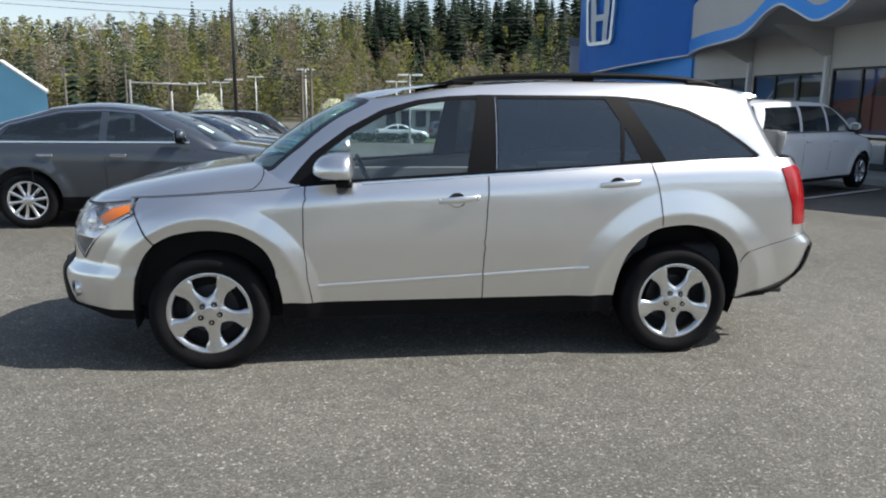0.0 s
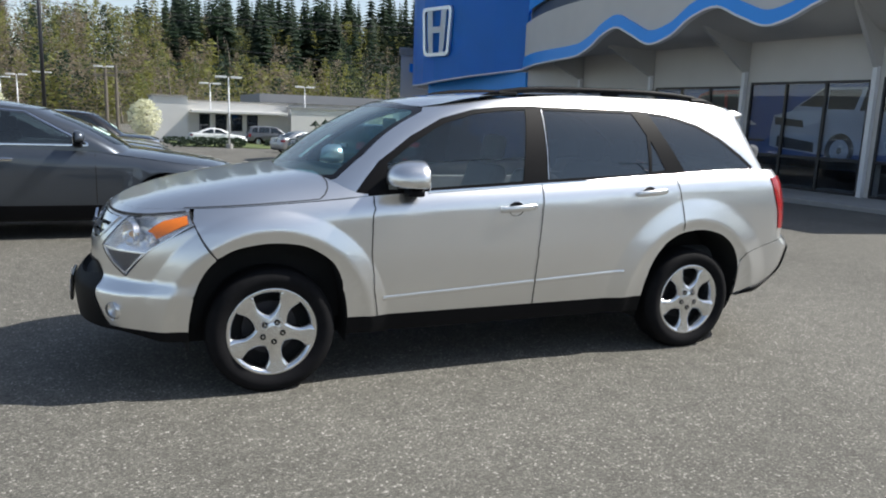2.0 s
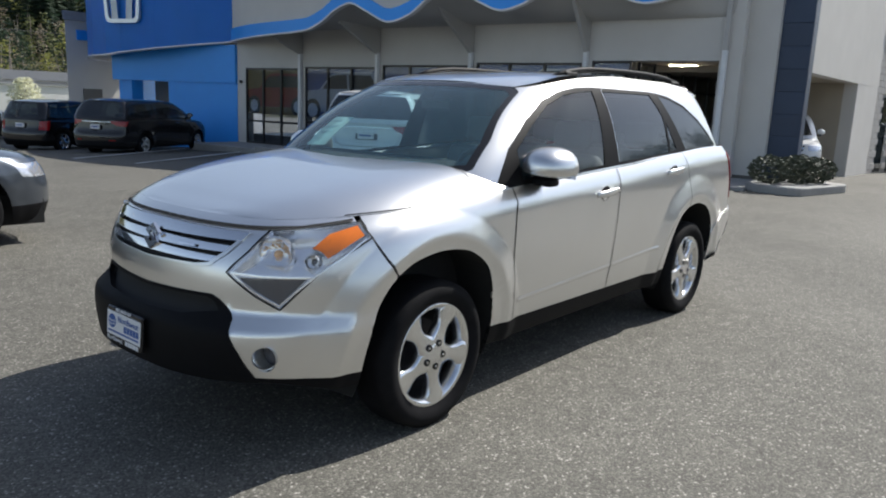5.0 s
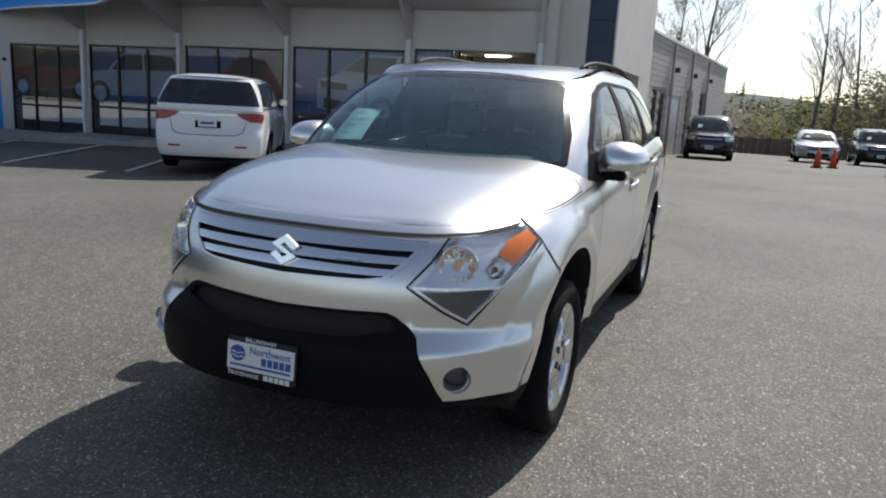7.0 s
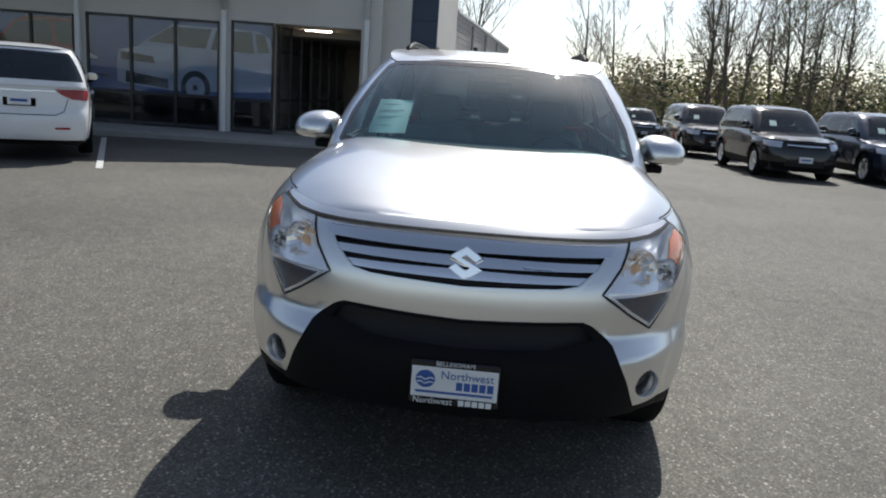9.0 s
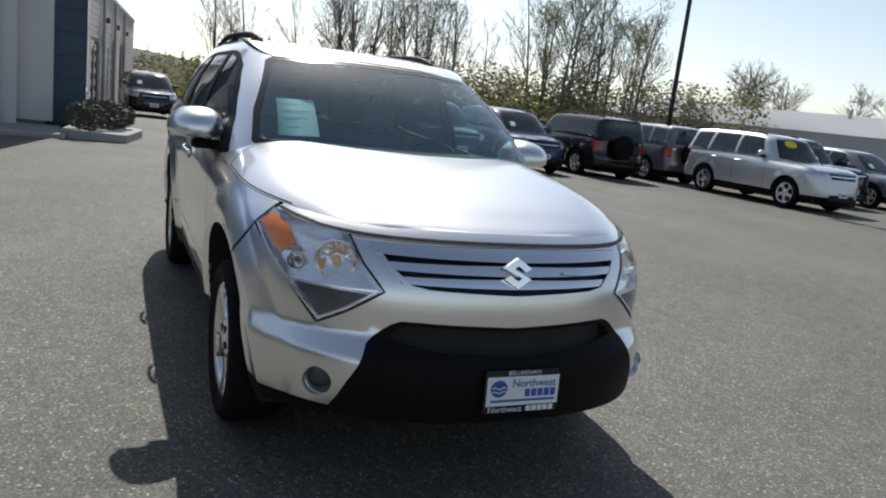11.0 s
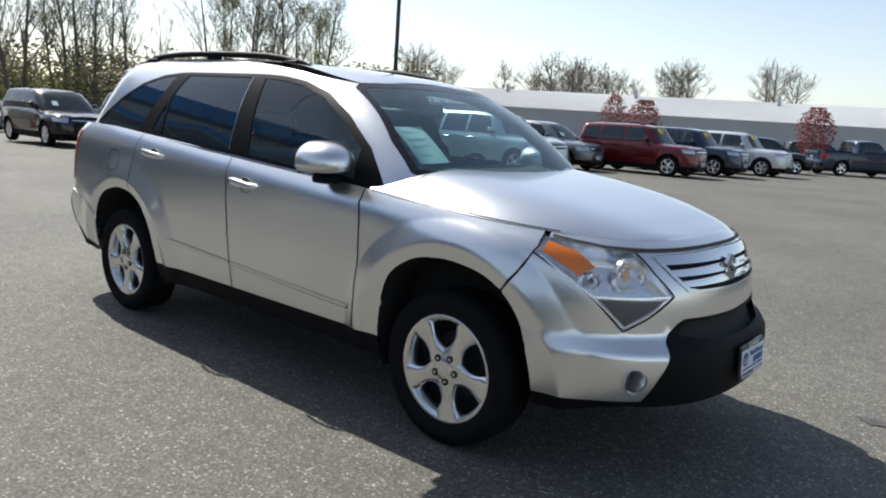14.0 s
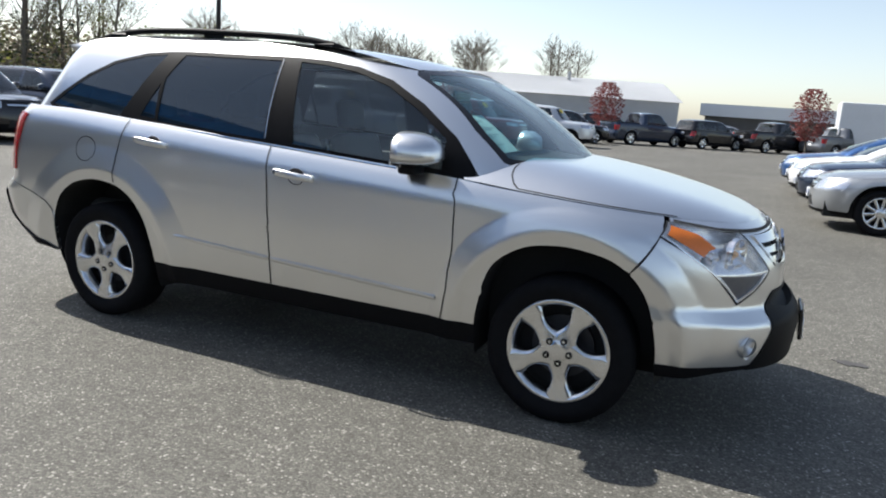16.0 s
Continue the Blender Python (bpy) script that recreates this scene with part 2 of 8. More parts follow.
def lookup(a, b, table):
    """A line through evenly spaced values from a to b."""
    n = len(table) - 1
    k = n / (b - a)

    def f(x):
        t = (x - a) * k
        if t <= 0:
            return table[0]
        if t >= n:
            return table[n]
        i = int(t)
        return table[i] + (table[i + 1] - table[i]) * (t - i)
    return f


def ease(a, b, x):
    t = min(max((x - a) / (b - a), 0.0), 1.0)
    return t * t * (3 - 2 * t)


class Hull:
    """A hull round a car: at each height a rounded plan outline, from the nose round one side to the tail."""

    def __init__(self, nose, tail, half, af, nf, ar, nr, mid, taper=0.035, reach=1.75, bulge=None):
        self.nose, self.tail, self.half = curve(nose), curve(tail), curve(half)
        self.af, self.nf, self.ar, self.nr, self.mid, self.taper, self.reach, self.bulge = af, nf, ar, nr, mid, taper, reach, bulge
        z0 = half[len(half) // 2][0]
        w = self.half(z0)
        self.tf, self.l1 = self._arc(af, w, nf)
        self.tr, self.l3 = self._arc(ar, w, nr)
        self.l2 = self.tail(z0) - ar - self.nose(z0) - af
        self.total = self.l1 + self.l2 + self.l3

    def _arc(self, a, w, n):
        th = np.linspace(0, math.pi / 2, 400)
        x, y = a * np.cos(th) ** (2 / n), w * np.sin(th) ** (2 / n)
        s = np.r_[0, np.cumsum(np.hypot(np.diff(x), np.diff(y)))]
        even = np.linspace(0, 1, 600)
        return lookup(0.0, 1.0, np.interp(even, s / s[-1], th).tolist()), float(s[-1])

    def at(self, u, z):
        s, k = abs(u), (1 if u >= 0 else -1)
        xs, xe = self.nose(z) + self.af, self.tail(z) - self.ar
        w = self.half(z)
        if s < self.l1:
            th = self.tf(s / self.l1)
            x, y = xs - self.af * math.cos(th) ** (2 / self.nf), w * max(math.sin(th), 0) ** (2 / self.nf)
        elif s <= self.l1 + self.l2:
            x, y = xs + (xe - xs) * (s - self.l1) / self.l2, w
        else:
            th = self.tr(max(self.total - s, 0) / self.l3)
            x, y = xe + self.ar * math.cos(th) ** (2 / self.nr), w * max(math.sin(th), 0) ** (2 / self.nr)
        y *= 1 - self.taper * ((x - self.mid) / self.reach) ** 2
        if self.bulge:
            y += self.bulge(x, z) * ease(0.55, 0.8, y / w)
        return Vector((x, k * y, z))

    def by_x(self, x, z, side=1):
        a, b = 0.0, self.total
        for _ in range(22):
            c = (a + b) / 2
            a, b = (c, b) if self.at(c, z).x < x else (a, c)
        return side * a, z

    def by_y(self, y, z):
        a, b = 0.0, self.l1
        for _ in range(22):
            c = (a + b) / 2
            a, b = (c, b) if self.at(c, z).y < abs(y) else (a, c)
        return math.copysign(a, y), z

    def normal(self, u, z, e=0.004):
        du = self.at(u + e, z) - self.at(u - e, z)
        dz = self.at(u, z + e) - self.at(u, z - e)
        n = du.cross(dz).normalized()
        out = self.at(u, z) - Vector((self.mid, 0, z))
        return n if n.dot(out) > 0 else -n


class Cap:
    """A crowned lid over the top edge of a hull, as heights over the plan."""

    def __init__(self, edge, width, top, power=4.0):
        self.edge, self.width, self.top, self.power = edge, width, top, power

    def at(self, x, y):
        q = min(abs(y) / max(self.width(x), 1e-3), 1.0)
        e = self.edge(x)
        return Vector((x, y, e + (self.top(x) - e) * (1 - q ** self.power)))

    def normal(self, x, y, e=0.004):
        # a little inside the rim, where the lid still curves
        q = min(abs(y) / max(self.width(x), 1e-3), 1.0)
        y *= 1 - 0.03 * q ** 8
        n = (self.at(x + e, y) - self.at(x - e, y)).cross(self.at(x, y + e) - self.at(x, y - e))
        return (n if n.z > 0 else -n).normalized()


def inside(points, poly):
    """Which points lie in a polygon."""
    p, q = np.asarray(points), np.asarray(poly)
    x, y = p[:, 0], p[:, 1]
    hit = np.zeros(len(p), bool)
    for (x1, y1), (x2, y2) in zip(q, np.roll(q, -1, 0)):
        if y1 == y2:
            continue
        cross = ((y1 > y) != (y2 > y)) & (x < (x2 - x1) * (y - y1) / (y2 - y1) + x1)
        hit ^= cross
    return hit


def densify(poly, step, closed=True):
    out = []
    n = len(poly)
    for i in range(n if closed else n - 1):
        a, b = np.array(poly[i]), np.array(poly[(i + 1) % n])
        k = max(1, int(math.ceil(np.hypot(*(b - a)) / step)))
        out += [tuple(a + (b - a) * j / k) for j in range(k)]
    if not closed:
        out.append(tuple(poly[-1]))
    return out


def rounded(poly, radius, steps=4):
    """Rounds the corners of a polygon."""
    out = []
    n = len(poly)
    for i in range(n):
        p, a, b = Vector(poly[i]), Vector(poly[i - 1]), Vector(poly[(i + 1) % n])
        da, db = (a - p), (b - p)
        r = min(radius, da.length * 0.45, db.length * 0.45)
        s, e = p + da.normalized() * r, p + db.normalized() * r
        for k in range(steps + 1):
            t = k / steps
            q = s * (1 - t) ** 2 + p * 2 * t * (1 - t) + e * t * t
            out.append((q.x, q.y))
    return out


def cut(surface, boundary, features, step, lines=()):
    """Meshes a surface over a boundary, cut along the features' outlines. Features: (name, polygon), the first that
    holds a triangle owns it; lines only lay edges. Gives, for each name, vertices, normals and triangles."""
    verts, edges = [], []

    def add(poly):
        k = len(verts)
        pts = densify(poly, step)
        verts.extend(pts)
        edges.extend((k + i, k + (i + 1) % len(pts)) for i in range(len(pts)))

    add(boundary)
    for _, poly in features:
        add(poly)
    for line in lines:
        k, pts = len(verts), densify(line, step, closed=False)
        verts.extend(pts)
        edges.extend((k + i, k + i + 1) for i in range(len(pts) - 1))
    fixed = np.array(verts)
    b = np.array(boundary)
    gx = np.arange(b[:, 0].min() + step / 2, b[:, 0].max(), step)
    gy = np.arange(b[:, 1].min() + step / 2, b[:, 1].max(), step)
    grid = np.array([(x + (step / 2 if j % 2 else 0), y) for j, y in enumerate(gy) for x in gx])
    grid = grid[inside(grid, boundary)]
    near = np.ones(len(grid), bool)
    for k in range(0, len(grid), 400):
        d = np.hypot(grid[k:k + 400, None, 0] - fixed[None, :, 0], grid[k:k + 400, None, 1] - fixed[None, :, 1]).min(1)
        near[k:k + 400] = d > step * 0.45
    verts += [tuple(p) for p in grid[near]]
    pts, _, faces, *_ = delaunay_2d_cdt([Vector(p) for p in verts], edges, [], 0, 1e-5)
    pts = np.array([tuple(p) for p in pts])
    tris = np.array([f for f in faces if len(f) == 3])
    mid = pts[tris].mean(1)
    owner = np.full(len(tris), -1)
    owner[inside(mid, boundary)] = len(features)
    for k in range(len(features) - 1, -1, -1):
        owner[inside(mid, features[k][1]) & (owner >= 0)] = k
    names = [f[0] for f in features] + ["rest"]
    out = {}
    place = {}
    for name in dict.fromkeys(names):
        mine = tris[np.isin(owner, [k for k, n in enumerate(names) if n == name])]
        if not len(mine):
            continue
        used = np.unique(mine)
        where = {int(o): i for i, o in enumerate(used)}
        for o in used:
            if int(o) not in place:
                place[int(o)] = (surface.at(*pts[o]), surface.normal(*pts[o]))
        out[name] = ([place[int(o)][0] for o in used], [place[int(o)][1] for o in used],
                     [[where[int(i)] for i in t] for t in mine], pts[used])
    return out


def some(piece, tris):
    """The part of a sheet from cut() that holds these triangles."""
    verts, normals, _, uv = piece
    used = sorted({i for t in tris for i in t})
    where = {o: i for i, o in enumerate(used)}
    return [verts[i] for i in used], [normals[i] for i in used], [[where[i] for i in t] for t in tris], [uv[i] for i in used]


def panel(name, piece, mat, parent, label="", off=0.0, depth=0.0):
    """A sheet from cut(), moved off along its normals, with its rim turned inwards by depth."""
    verts, normals, tris, _ = piece
    place = [v + n * off for v, n in zip(verts, normals)]
    turned = []
    for a, b, c in tris:
        n = (place[b] - place[a]).cross(place[c] - place[a])
        turned.append((a, b, c) if n.dot(normals[a]) > 0 else (a, c, b))
    allv, alln = list(place), list(normals)
    if depth:
        count = {}
        for t in turned:
            for e in ((t[0], t[1]), (t[1], t[2]), (t[2], t[0])):
                count[tuple(sorted(e))] = count.get(tuple(sorted(e)), 0) + 1
        rim, lower = [e for t in turned for e in ((t[0], t[1]), (t[1], t[2]), (t[2], t[0])) if count[tuple(sorted(e))] == 1], {}

        def low(i):
            if i not in lower:
                lower[i] = (len(allv), len(allv) + 1)
                allv.extend([place[i], place[i] - normals[i] * depth])
                alln.extend([normals[i]] * 2)
            return lower[i]
        for a, b in rim:
            (at, ab), (bt, bb) = low(a), low(b)
            turned += [(at, ab, bb), (at, bb, bt)]
    me = bpy.data.meshes.new(name)
    me.from_pydata([tuple(v) for v in allv], [], turned)
    me.materials.append(mat)
    me.polygons.foreach_set("use_smooth", [True] * len(me.polygons))
    me.update()
    if not depth:
        me.normals_split_custom_set_from_vertices([tuple(n) for n in alln])
    else:
        flat = []
        for p in me.polygons:
            side = any(v >= len(place) for v in p.vertices)
            flat += [tuple(p.normal) if side else tuple(alln[v]) for v in p.vertices]
        me.normals_split_custom_set(flat)
    ob = new(name, me)
    ob.parent = parent
    return tagged(ob, label)


def ribbon(name, surface, line, wide, mat, parent, off=0.002, label="", step=0.04, crown=0.05):
    """A narrow strip laid along a line on a surface."""
    pts = densify(line, step, closed=False)
    bm = bmesh.new()
    rows = []
    for i, p in enumerate(pts):
        a, b = pts[max(i - 1, 0)], pts[min(i + 1, len(pts) - 1)]
        c, n = surface.at(*p), surface.normal(*p)
        d = (surface.at(*b) - surface.at(*a))
        side = d.cross(n).normalized() * wide / 2
        rows.append((bm.verts.new(c - side + n * off), bm.verts.new(c + n * (off + wide * crown)), bm.verts.new(c + side + n * off)))
    for a, b in zip(rows, rows[1:]):
        bm.faces.new((a[0], a[1], b[1], b[0]))
        bm.faces.new((a[1], a[2], b[2], b[1]))
    bmesh.ops.recalc_face_normals(bm, faces=bm.faces)
    return part(name, bm, mat, parent, label, smooth=True)


def wheel(parent, at, side, radius=0.348, wide=0.235, rim=0.242, spokes=5, alloy=None, turn=0.0, fine=True, twin=False):
    """A tyre on an alloy rim with its spokes; side is +1 where the outer face looks along +y."""
    alloy = alloy or M["alloy"]
    hub = thing("wheel", "", "")
    hub.parent = parent
    hub.matrix_basis = Matrix.Translation(at) @ Matrix.Rotation(0 if side > 0 else math.pi, 4, "Z")
    h, st = wide / 2, 48 if fine else 28
    prof = [(rim - 0.004, -h * 0.80), (rim + 0.02, -h * 0.93), (rim + 0.06, -h), (radius - 0.03, -h * 0.96), (radius - 0.006, -h * 0.80),
            (radius, -h * 0.5), (radius, h * 0.5), (radius - 0.006, h * 0.80), (radius - 0.03, h * 0.96), (rim + 0.06, h), (rim + 0.045, h * 1.005),
            (rim + 0.02, h * 0.93), (rim - 0.004, h * 0.80)]
    part("tyre", lathe(prof, st), M["rubber"], hub, "black rubber tyre", smooth=True)
    f = h * 0.80
    lip = [(rim - 0.03, -h * 0.8), (rim - 0.035, f - 0.07), (rim - 0.026, f - 0.012), (rim - 0.016, f - 0.002), (rim, f + 0.006), (rim + 0.004, f), (rim + 0.002, f - 0.012)]
    part("rim", lathe(lip, st), alloy, hub, smooth=True)
    part("brake_disc", lathe([(0.0, f - 0.10), (rim * 0.62, f - 0.10), (rim * 0.62, f - 0.115), (0, f - 0.115)], 28), M["dark_metal"], hub)
    part("wheel_back", lathe([(0.0, f - 0.125), (rim - 0.03, f - 0.125)], 24), M["underbody"], hub)
    part("hub_cap", lathe([(0.0, f + 0.007), (0.030, f + 0.006), (0.038, f + 0.005), (0.044, f + 0.003), (0.074, f - 0.002), (0.078, f - 0.03)], 24), alloy, hub, smooth=True)
    n = 13 if fine else 4
    for k in range(spokes):
        bm = bmesh.new()
        rows = []
        for i in range(n):
            t = i / (n - 1)
            r = 0.045 + (rim - 0.010 - 0.045) * t
            if twin:
                w = 0.018 + 0.006 * t
            else:
                w = min(0.037 + 0.019 * ((r - 0.132) / 0.055) ** 2, 0.064)
            a = 0.04 * (t - 0.2) if not twin else 0.0
            z = f - 0.002 - 0.008 * math.sin(math.pi * t)
            row = []
            for dx, dz in ((-1, -0.040), (-0.96, -0.010), (-0.86, 0.001), (-0.55, 0.004), (0.55, 0.004), (0.86, 0.001), (0.96, -0.010), (1, -0.040)):
                c = Vector((r * math.cos(a) - dx * w * math.sin(a), r * math.sin(a) + dx * w * math.cos(a), 0))
                row.append(bm.verts.new((c.x, z + dz, c.y)))
            rows.append(row)
        for a, b in zip(rows, rows[1:]):
            for i in range(7):
                bm.faces.new((a[i], a[i + 1], b[i + 1], b[i]))
        bmesh.ops.recalc_face_normals(bm, faces=bm.faces)
        sp = part("spoke", bm, alloy, hub, smooth=True)
        sp.matrix_basis = Matrix.Rotation(turn + 2 * math.pi * (k + 0.25) / spokes, 4, "Y")
    if fine:
        for k in range(5):
            a = turn + 2 * math.pi * (k + 0.25) / 5
            nut = part("lug_nut", lathe([(0.0085, 0.000), (0.0095, 0.004), (0.0155, 0.0045), (0.017, 0.002), (0.017, -0.02)], 12), M["gloss_black"], hub)
            head = part("nut_head", lathe([(0.0, 0.004), (0.006, 0.004), (0.0085, 0.0), (0.0085, -0.012)], 6), M["chrome"], hub)
            nut.matrix_basis = head.matrix_basis = Matrix.Translation((0.057 * math.cos(a), f + 0.002, -0.057 * math.sin(a)))
    return hub


def mirror_pair(hull, car, x, z, paint, size=(0.17, 0.20, 0.16), out=0.20):
    """Door mirrors: a rounded housing on a short black arm."""
    for s in (-1, 1):
        y = abs(hull.at(*hull.by_x(x, z))[1])
        bm = bmesh.new()
        bmesh.ops.create_uvsphere(bm, u_segments=24, v_segments=16, radius=0.5)
        for v in bm.verts:
            p = v.co
            q = Vector([math.copysign(abs(2 * c) ** 0.84, c) / 2 for c in p])
            if q.x > 0.10:
                q.x = 0.10 + (q.x - 0.10) * 0.12
            # domed above, nearly flat below, lower towards the tip
            outer = 0.5 + s * q.y
            q.z = q.z * (1.30 - 0.22 * outer) if q.z > 0 else q.z * (0.40 + 0.10 * outer)
            v.co = Vector((q.x * size[0] * 1.35, q.y * size[1], q.z * size[2] * 1.1 - 0.012))
        bmesh.ops.transform(bm, matrix=Matrix.Translation((x + 0.0, s * (y + out - size[1] / 2 + 0.04), z + 0.03)) @ Matrix.Rotation(s * 0.12, 4, "Z"), verts=bm.verts)
        mir = part("door_mirror", bm, paint, car, smooth=True)
        arm = boxed((x - 0.05, min(s * (y - 0.05), s * (y + 0.12)), z - 0.075), (x + 0.045, max(s * (y - 0.05), s * (y + 0.12)), z - 0.03), 0.015, segments=2)
        part("mirror_arm", arm, M["black_plastic"], mir, "black plastic mirror arm", smooth=True)
        gl = boxed((x + 0.028, min(s * (y + 0.055), s * (y + out + 0.02)), z - 0.03), (x + 0.036, max(s * (y + 0.055), s * (y + out + 0.02)), z + 0.085), 0.003)
        part("mirror_glass", gl, M["chrome"], mir)


def smooth_line(pts, n=44):
    """The same line with its corners rounded off."""
    cx, cz = curve([(i, p[0]) for i, p in enumerate(pts)]), curve([(i, p[1]) for i, p in enumerate(pts)])
    return [(cx(t), cz(t)) for t in np.linspace(0, len(pts) - 1, n)]


def hero_suv():
    car = thing("suv", "silver metallic seven-seat SUV parked alone on the asphalt lot", "car")
    R0, R1 = (0.0, 0.352), (2.857, 0.352)

    def flare(x, z):
        """Wheel flares: a ramp up from a crest line to the lip, then a narrow band turned in to the arch."""
        out = 0.0
        for (cx, cz), crest in ((R0, 0.672), (R1, 0.712)):
            d = math.hypot(x - cx, (z - cz) * (1.0 if z > cz else 0.6))
            t = (crest - d) / (crest - 0.562)
            rise = 0.0 if t <= 0 else t * t / 0.36 if t < 0.18 else (t - 0.09) / 0.91 if t < 1 else 1.0
            out = max(out, 0.027 * rise - 0.015 * ease(0.0, 0.075, 0.562 - d))
        # the shoulder is rolled in towards the top edge
        e = edge(x)
        return out - 0.045 * max(0.0, (z - e + 0.13) / 0.13) ** 2

    brow_line = curve([(-1.1, 0.955), (-0.78, 0.957), (-0.62, 0.967), (-0.50, 0.981), (-0.39, 0.998), (-0.2, 1.012)])
    edge = curve([(-1.1, 0.990), (-0.70, 0.991), (-0.52, 1.001), (-0.39, 1.013), (-0.11, 1.034), (0.27, 1.062), (0.44, 1.078), (0.89, 1.112), (1.62, 1.158), (2.6, 1.212), (3.31, 1.245), (4.2, 1.25)])
    low = Hull(nose=[(0.18, -0.86), (0.26, -0.93), (0.36, -0.985), (0.50, -0.998), (0.558, -0.991), (0.574, -0.980), (0.630, -0.921), (0.648, -0.913), (0.74, -0.909), (0.80, -0.899), (0.87, -0.870), (0.93, -0.832), (0.96, -0.800), (0.99, -0.755), (1.02, -0.70), (1.3, -0.5)],
               tail=[(0.2, 3.52), (0.36, 3.68), (0.45, 3.80), (0.55, 3.89), (0.70, 3.92), (0.77, 3.86), (0.9, 3.85), (1.15, 3.80), (1.25, 3.76)],
               half=[(0.2, 0.80), (0.30, 0.838), (0.42, 0.868), (0.60, 0.893), (0.80, 0.905), (0.98, 0.905), (1.10, 0.897), (1.26, 0.880)],
               af=0.76, nf=2.55, ar=0.40, nr=3.4, mid=1.45, taper=0.018, bulge=flare)
    F, X = low.by_y, low.by_x
    us = np.linspace(-low.total, low.total, 260)

    def bottom(u):
        x = low.at(u, 0.5).x
        return 0.312 + 0.050 * ease(0.52, 0.80, -x) if x < -0.3 else 0.295 if x < 3.24 else 0.312 + 0.20 * (x - 3.24)
    boundary = [(u, bottom(u)) for u in us] + [(u, edge(low.at(u, 1.0).x)) for u in us[::-1]]
    arch0 = [(-0.43, 0.15), (-0.43, 0.38), (-0.405, 0.55), (-0.36, 0.67), (-0.28, 0.765), (-0.17, 0.82), (0.0, 0.843), (0.14, 0.83), (0.25, 0.785), (0.345, 0.70), (0.395, 0.55), (0.42, 0.38), (0.42, 0.15)]
    arch1 = [(2.445, 0.15), (2.445, 0.39), (2.475, 0.57), (2.53, 0.69), (2.62, 0.78), (2.74, 0.83), (2.88, 0.843), (3.02, 0.82), (3.14, 0.76), (3.22, 0.67), (3.265, 0.54), (3.27, 0.40), (3.25, 0.15)]
    arch0, arch1 = smooth_line(arch0), smooth_line(arch1)
    feats = []

    def both(name, pts):
        for s in (1, -1):
            feats.append((name + ("_r" if s > 0 else "_l"), [X(x, z, s) for x, z in densify(pts, 0.06)]))

    def front(name, pts):
        feats.append((name, [F(y, z) for y, z in densify(pts, 0.06)]))
    both("arch0", arch0), both("arch1", arch1)
    # lamps
    for s, n in ((1, "_r"), (-1, "_l")):
        top = [X(x, brow_line(x) - 0.003, s) for x in (-0.42, -0.50, -0.60)]
        outer_edge = [X(-0.388, 0.938, s), X(-0.50, 0.878, s), X(-0.604, 0.806, s), F(s * 0.676, 0.660)]
        inner_edge = [F(s * 0.598, 0.710), F(s * 0.486, 0.790), F(s * 0.546, 0.874), F(s * 0.578, 0.957)]
        feats.append(("amber" + n, [X(-0.418, 0.979, s), X(-0.413, 0.943, s), X(-0.568, 0.860, s), X(-0.584, 0.886, s), X(-0.608, 0.897, s), X(-0.53, 0.950, s)]))
        feats.append(("lamp_low" + n, [F(s * 0.530, 0.776), F(s * 0.604, 0.722), F(s * 0.673, 0.675), X(-0.643, 0.782, s)]))
        feats.append(("lamp" + n, [X(-0.398, brow_line(-0.398) - 0.003, s)] + outer_edge + inner_edge + top[::-1]))
    bars = [(0.945, 0.915, 0.515, 0.50), (0.893, 0.870, 0.475, 0.46), (0.850, 0.829, 0.44, 0.425)]
    for k, (z1, z0, y1, y0) in enumerate(bars):
        front(f"bar{k}", [(-y1, z1 - 0.004), (0, z1), (y1, z1 - 0.004), (y0, z0 - 0.006), (0, z0 - 0.012), (-y0, z0 - 0.006)])
    front("grille", [(-0.515, 0.945), (0, 0.950), (0.515, 0.945), (0.46, 0.868), (0.395, 0.812), (0.33, 0.800), (0, 0.787), (-0.33, 0.800), (-0.395, 0.812), (-0.46, 0.868)])
    front("intake", [(-0.40, 0.683), (0, 0.668), (0.40, 0.683), (0.435, 0.668), (0.462, 0.632), (0.30, 0.602), (0, 0.592), (-0.30, 0.602), (-0.462, 0.632), (-0.435, 0.668)])
    front("insert", [(-0.42, 0.695), (-0.36, 0.694), (0, 0.680), (0.36, 0.694), (0.42, 0.695), (0.455, 0.680), (0.50, 0.643), (0.532, 0.612), (0.553, 0.57), (0.594, 0.488), (0.617, 0.425), (0.64, 0.37), (0.70, 0.24),
                     (-0.70, 0.24), (-0.64, 0.37), (-0.617, 0.425), (-0.594, 0.488), (-0.553, 0.57), (-0.532, 0.612), (-0.50, 0.643), (-0.455, 0.680)])
    for s, n in ((1, "_r"), (-1, "_l")):
        c = F(s * 0.672, 0.470)
        feats.append(("fog" + n, [(c[0] + 0.052 * math.cos(a), c[1] + 0.047 * math.sin(a)) for a in np.linspace(0, 2 * math.pi, 20, endpoint=False)]))
        feats.append(("lip" + n, [X(-0.405, 0.371, s), X(-0.6, 0.375, s), F(s * 0.75, 0.377), F(s * 0.63, 0.385), F(s * 0.63, 0.2), X(-0.405, 0.2, s)]))
    both("tail_lamp", [(3.51, 1.188), (3.60, 1.20), (3.74, 1.19), (3.80, 1.17), (3.80, 0.84), (3.70, 0.828), (3.615, 0.832), (3.60, 0.95), (3.555, 1.06)])
    both("rocker", [(0.42, 0.398), (1.62, 0.40), (2.445, 0.40), (2.445, 0.2), (0.42, 0.2)])
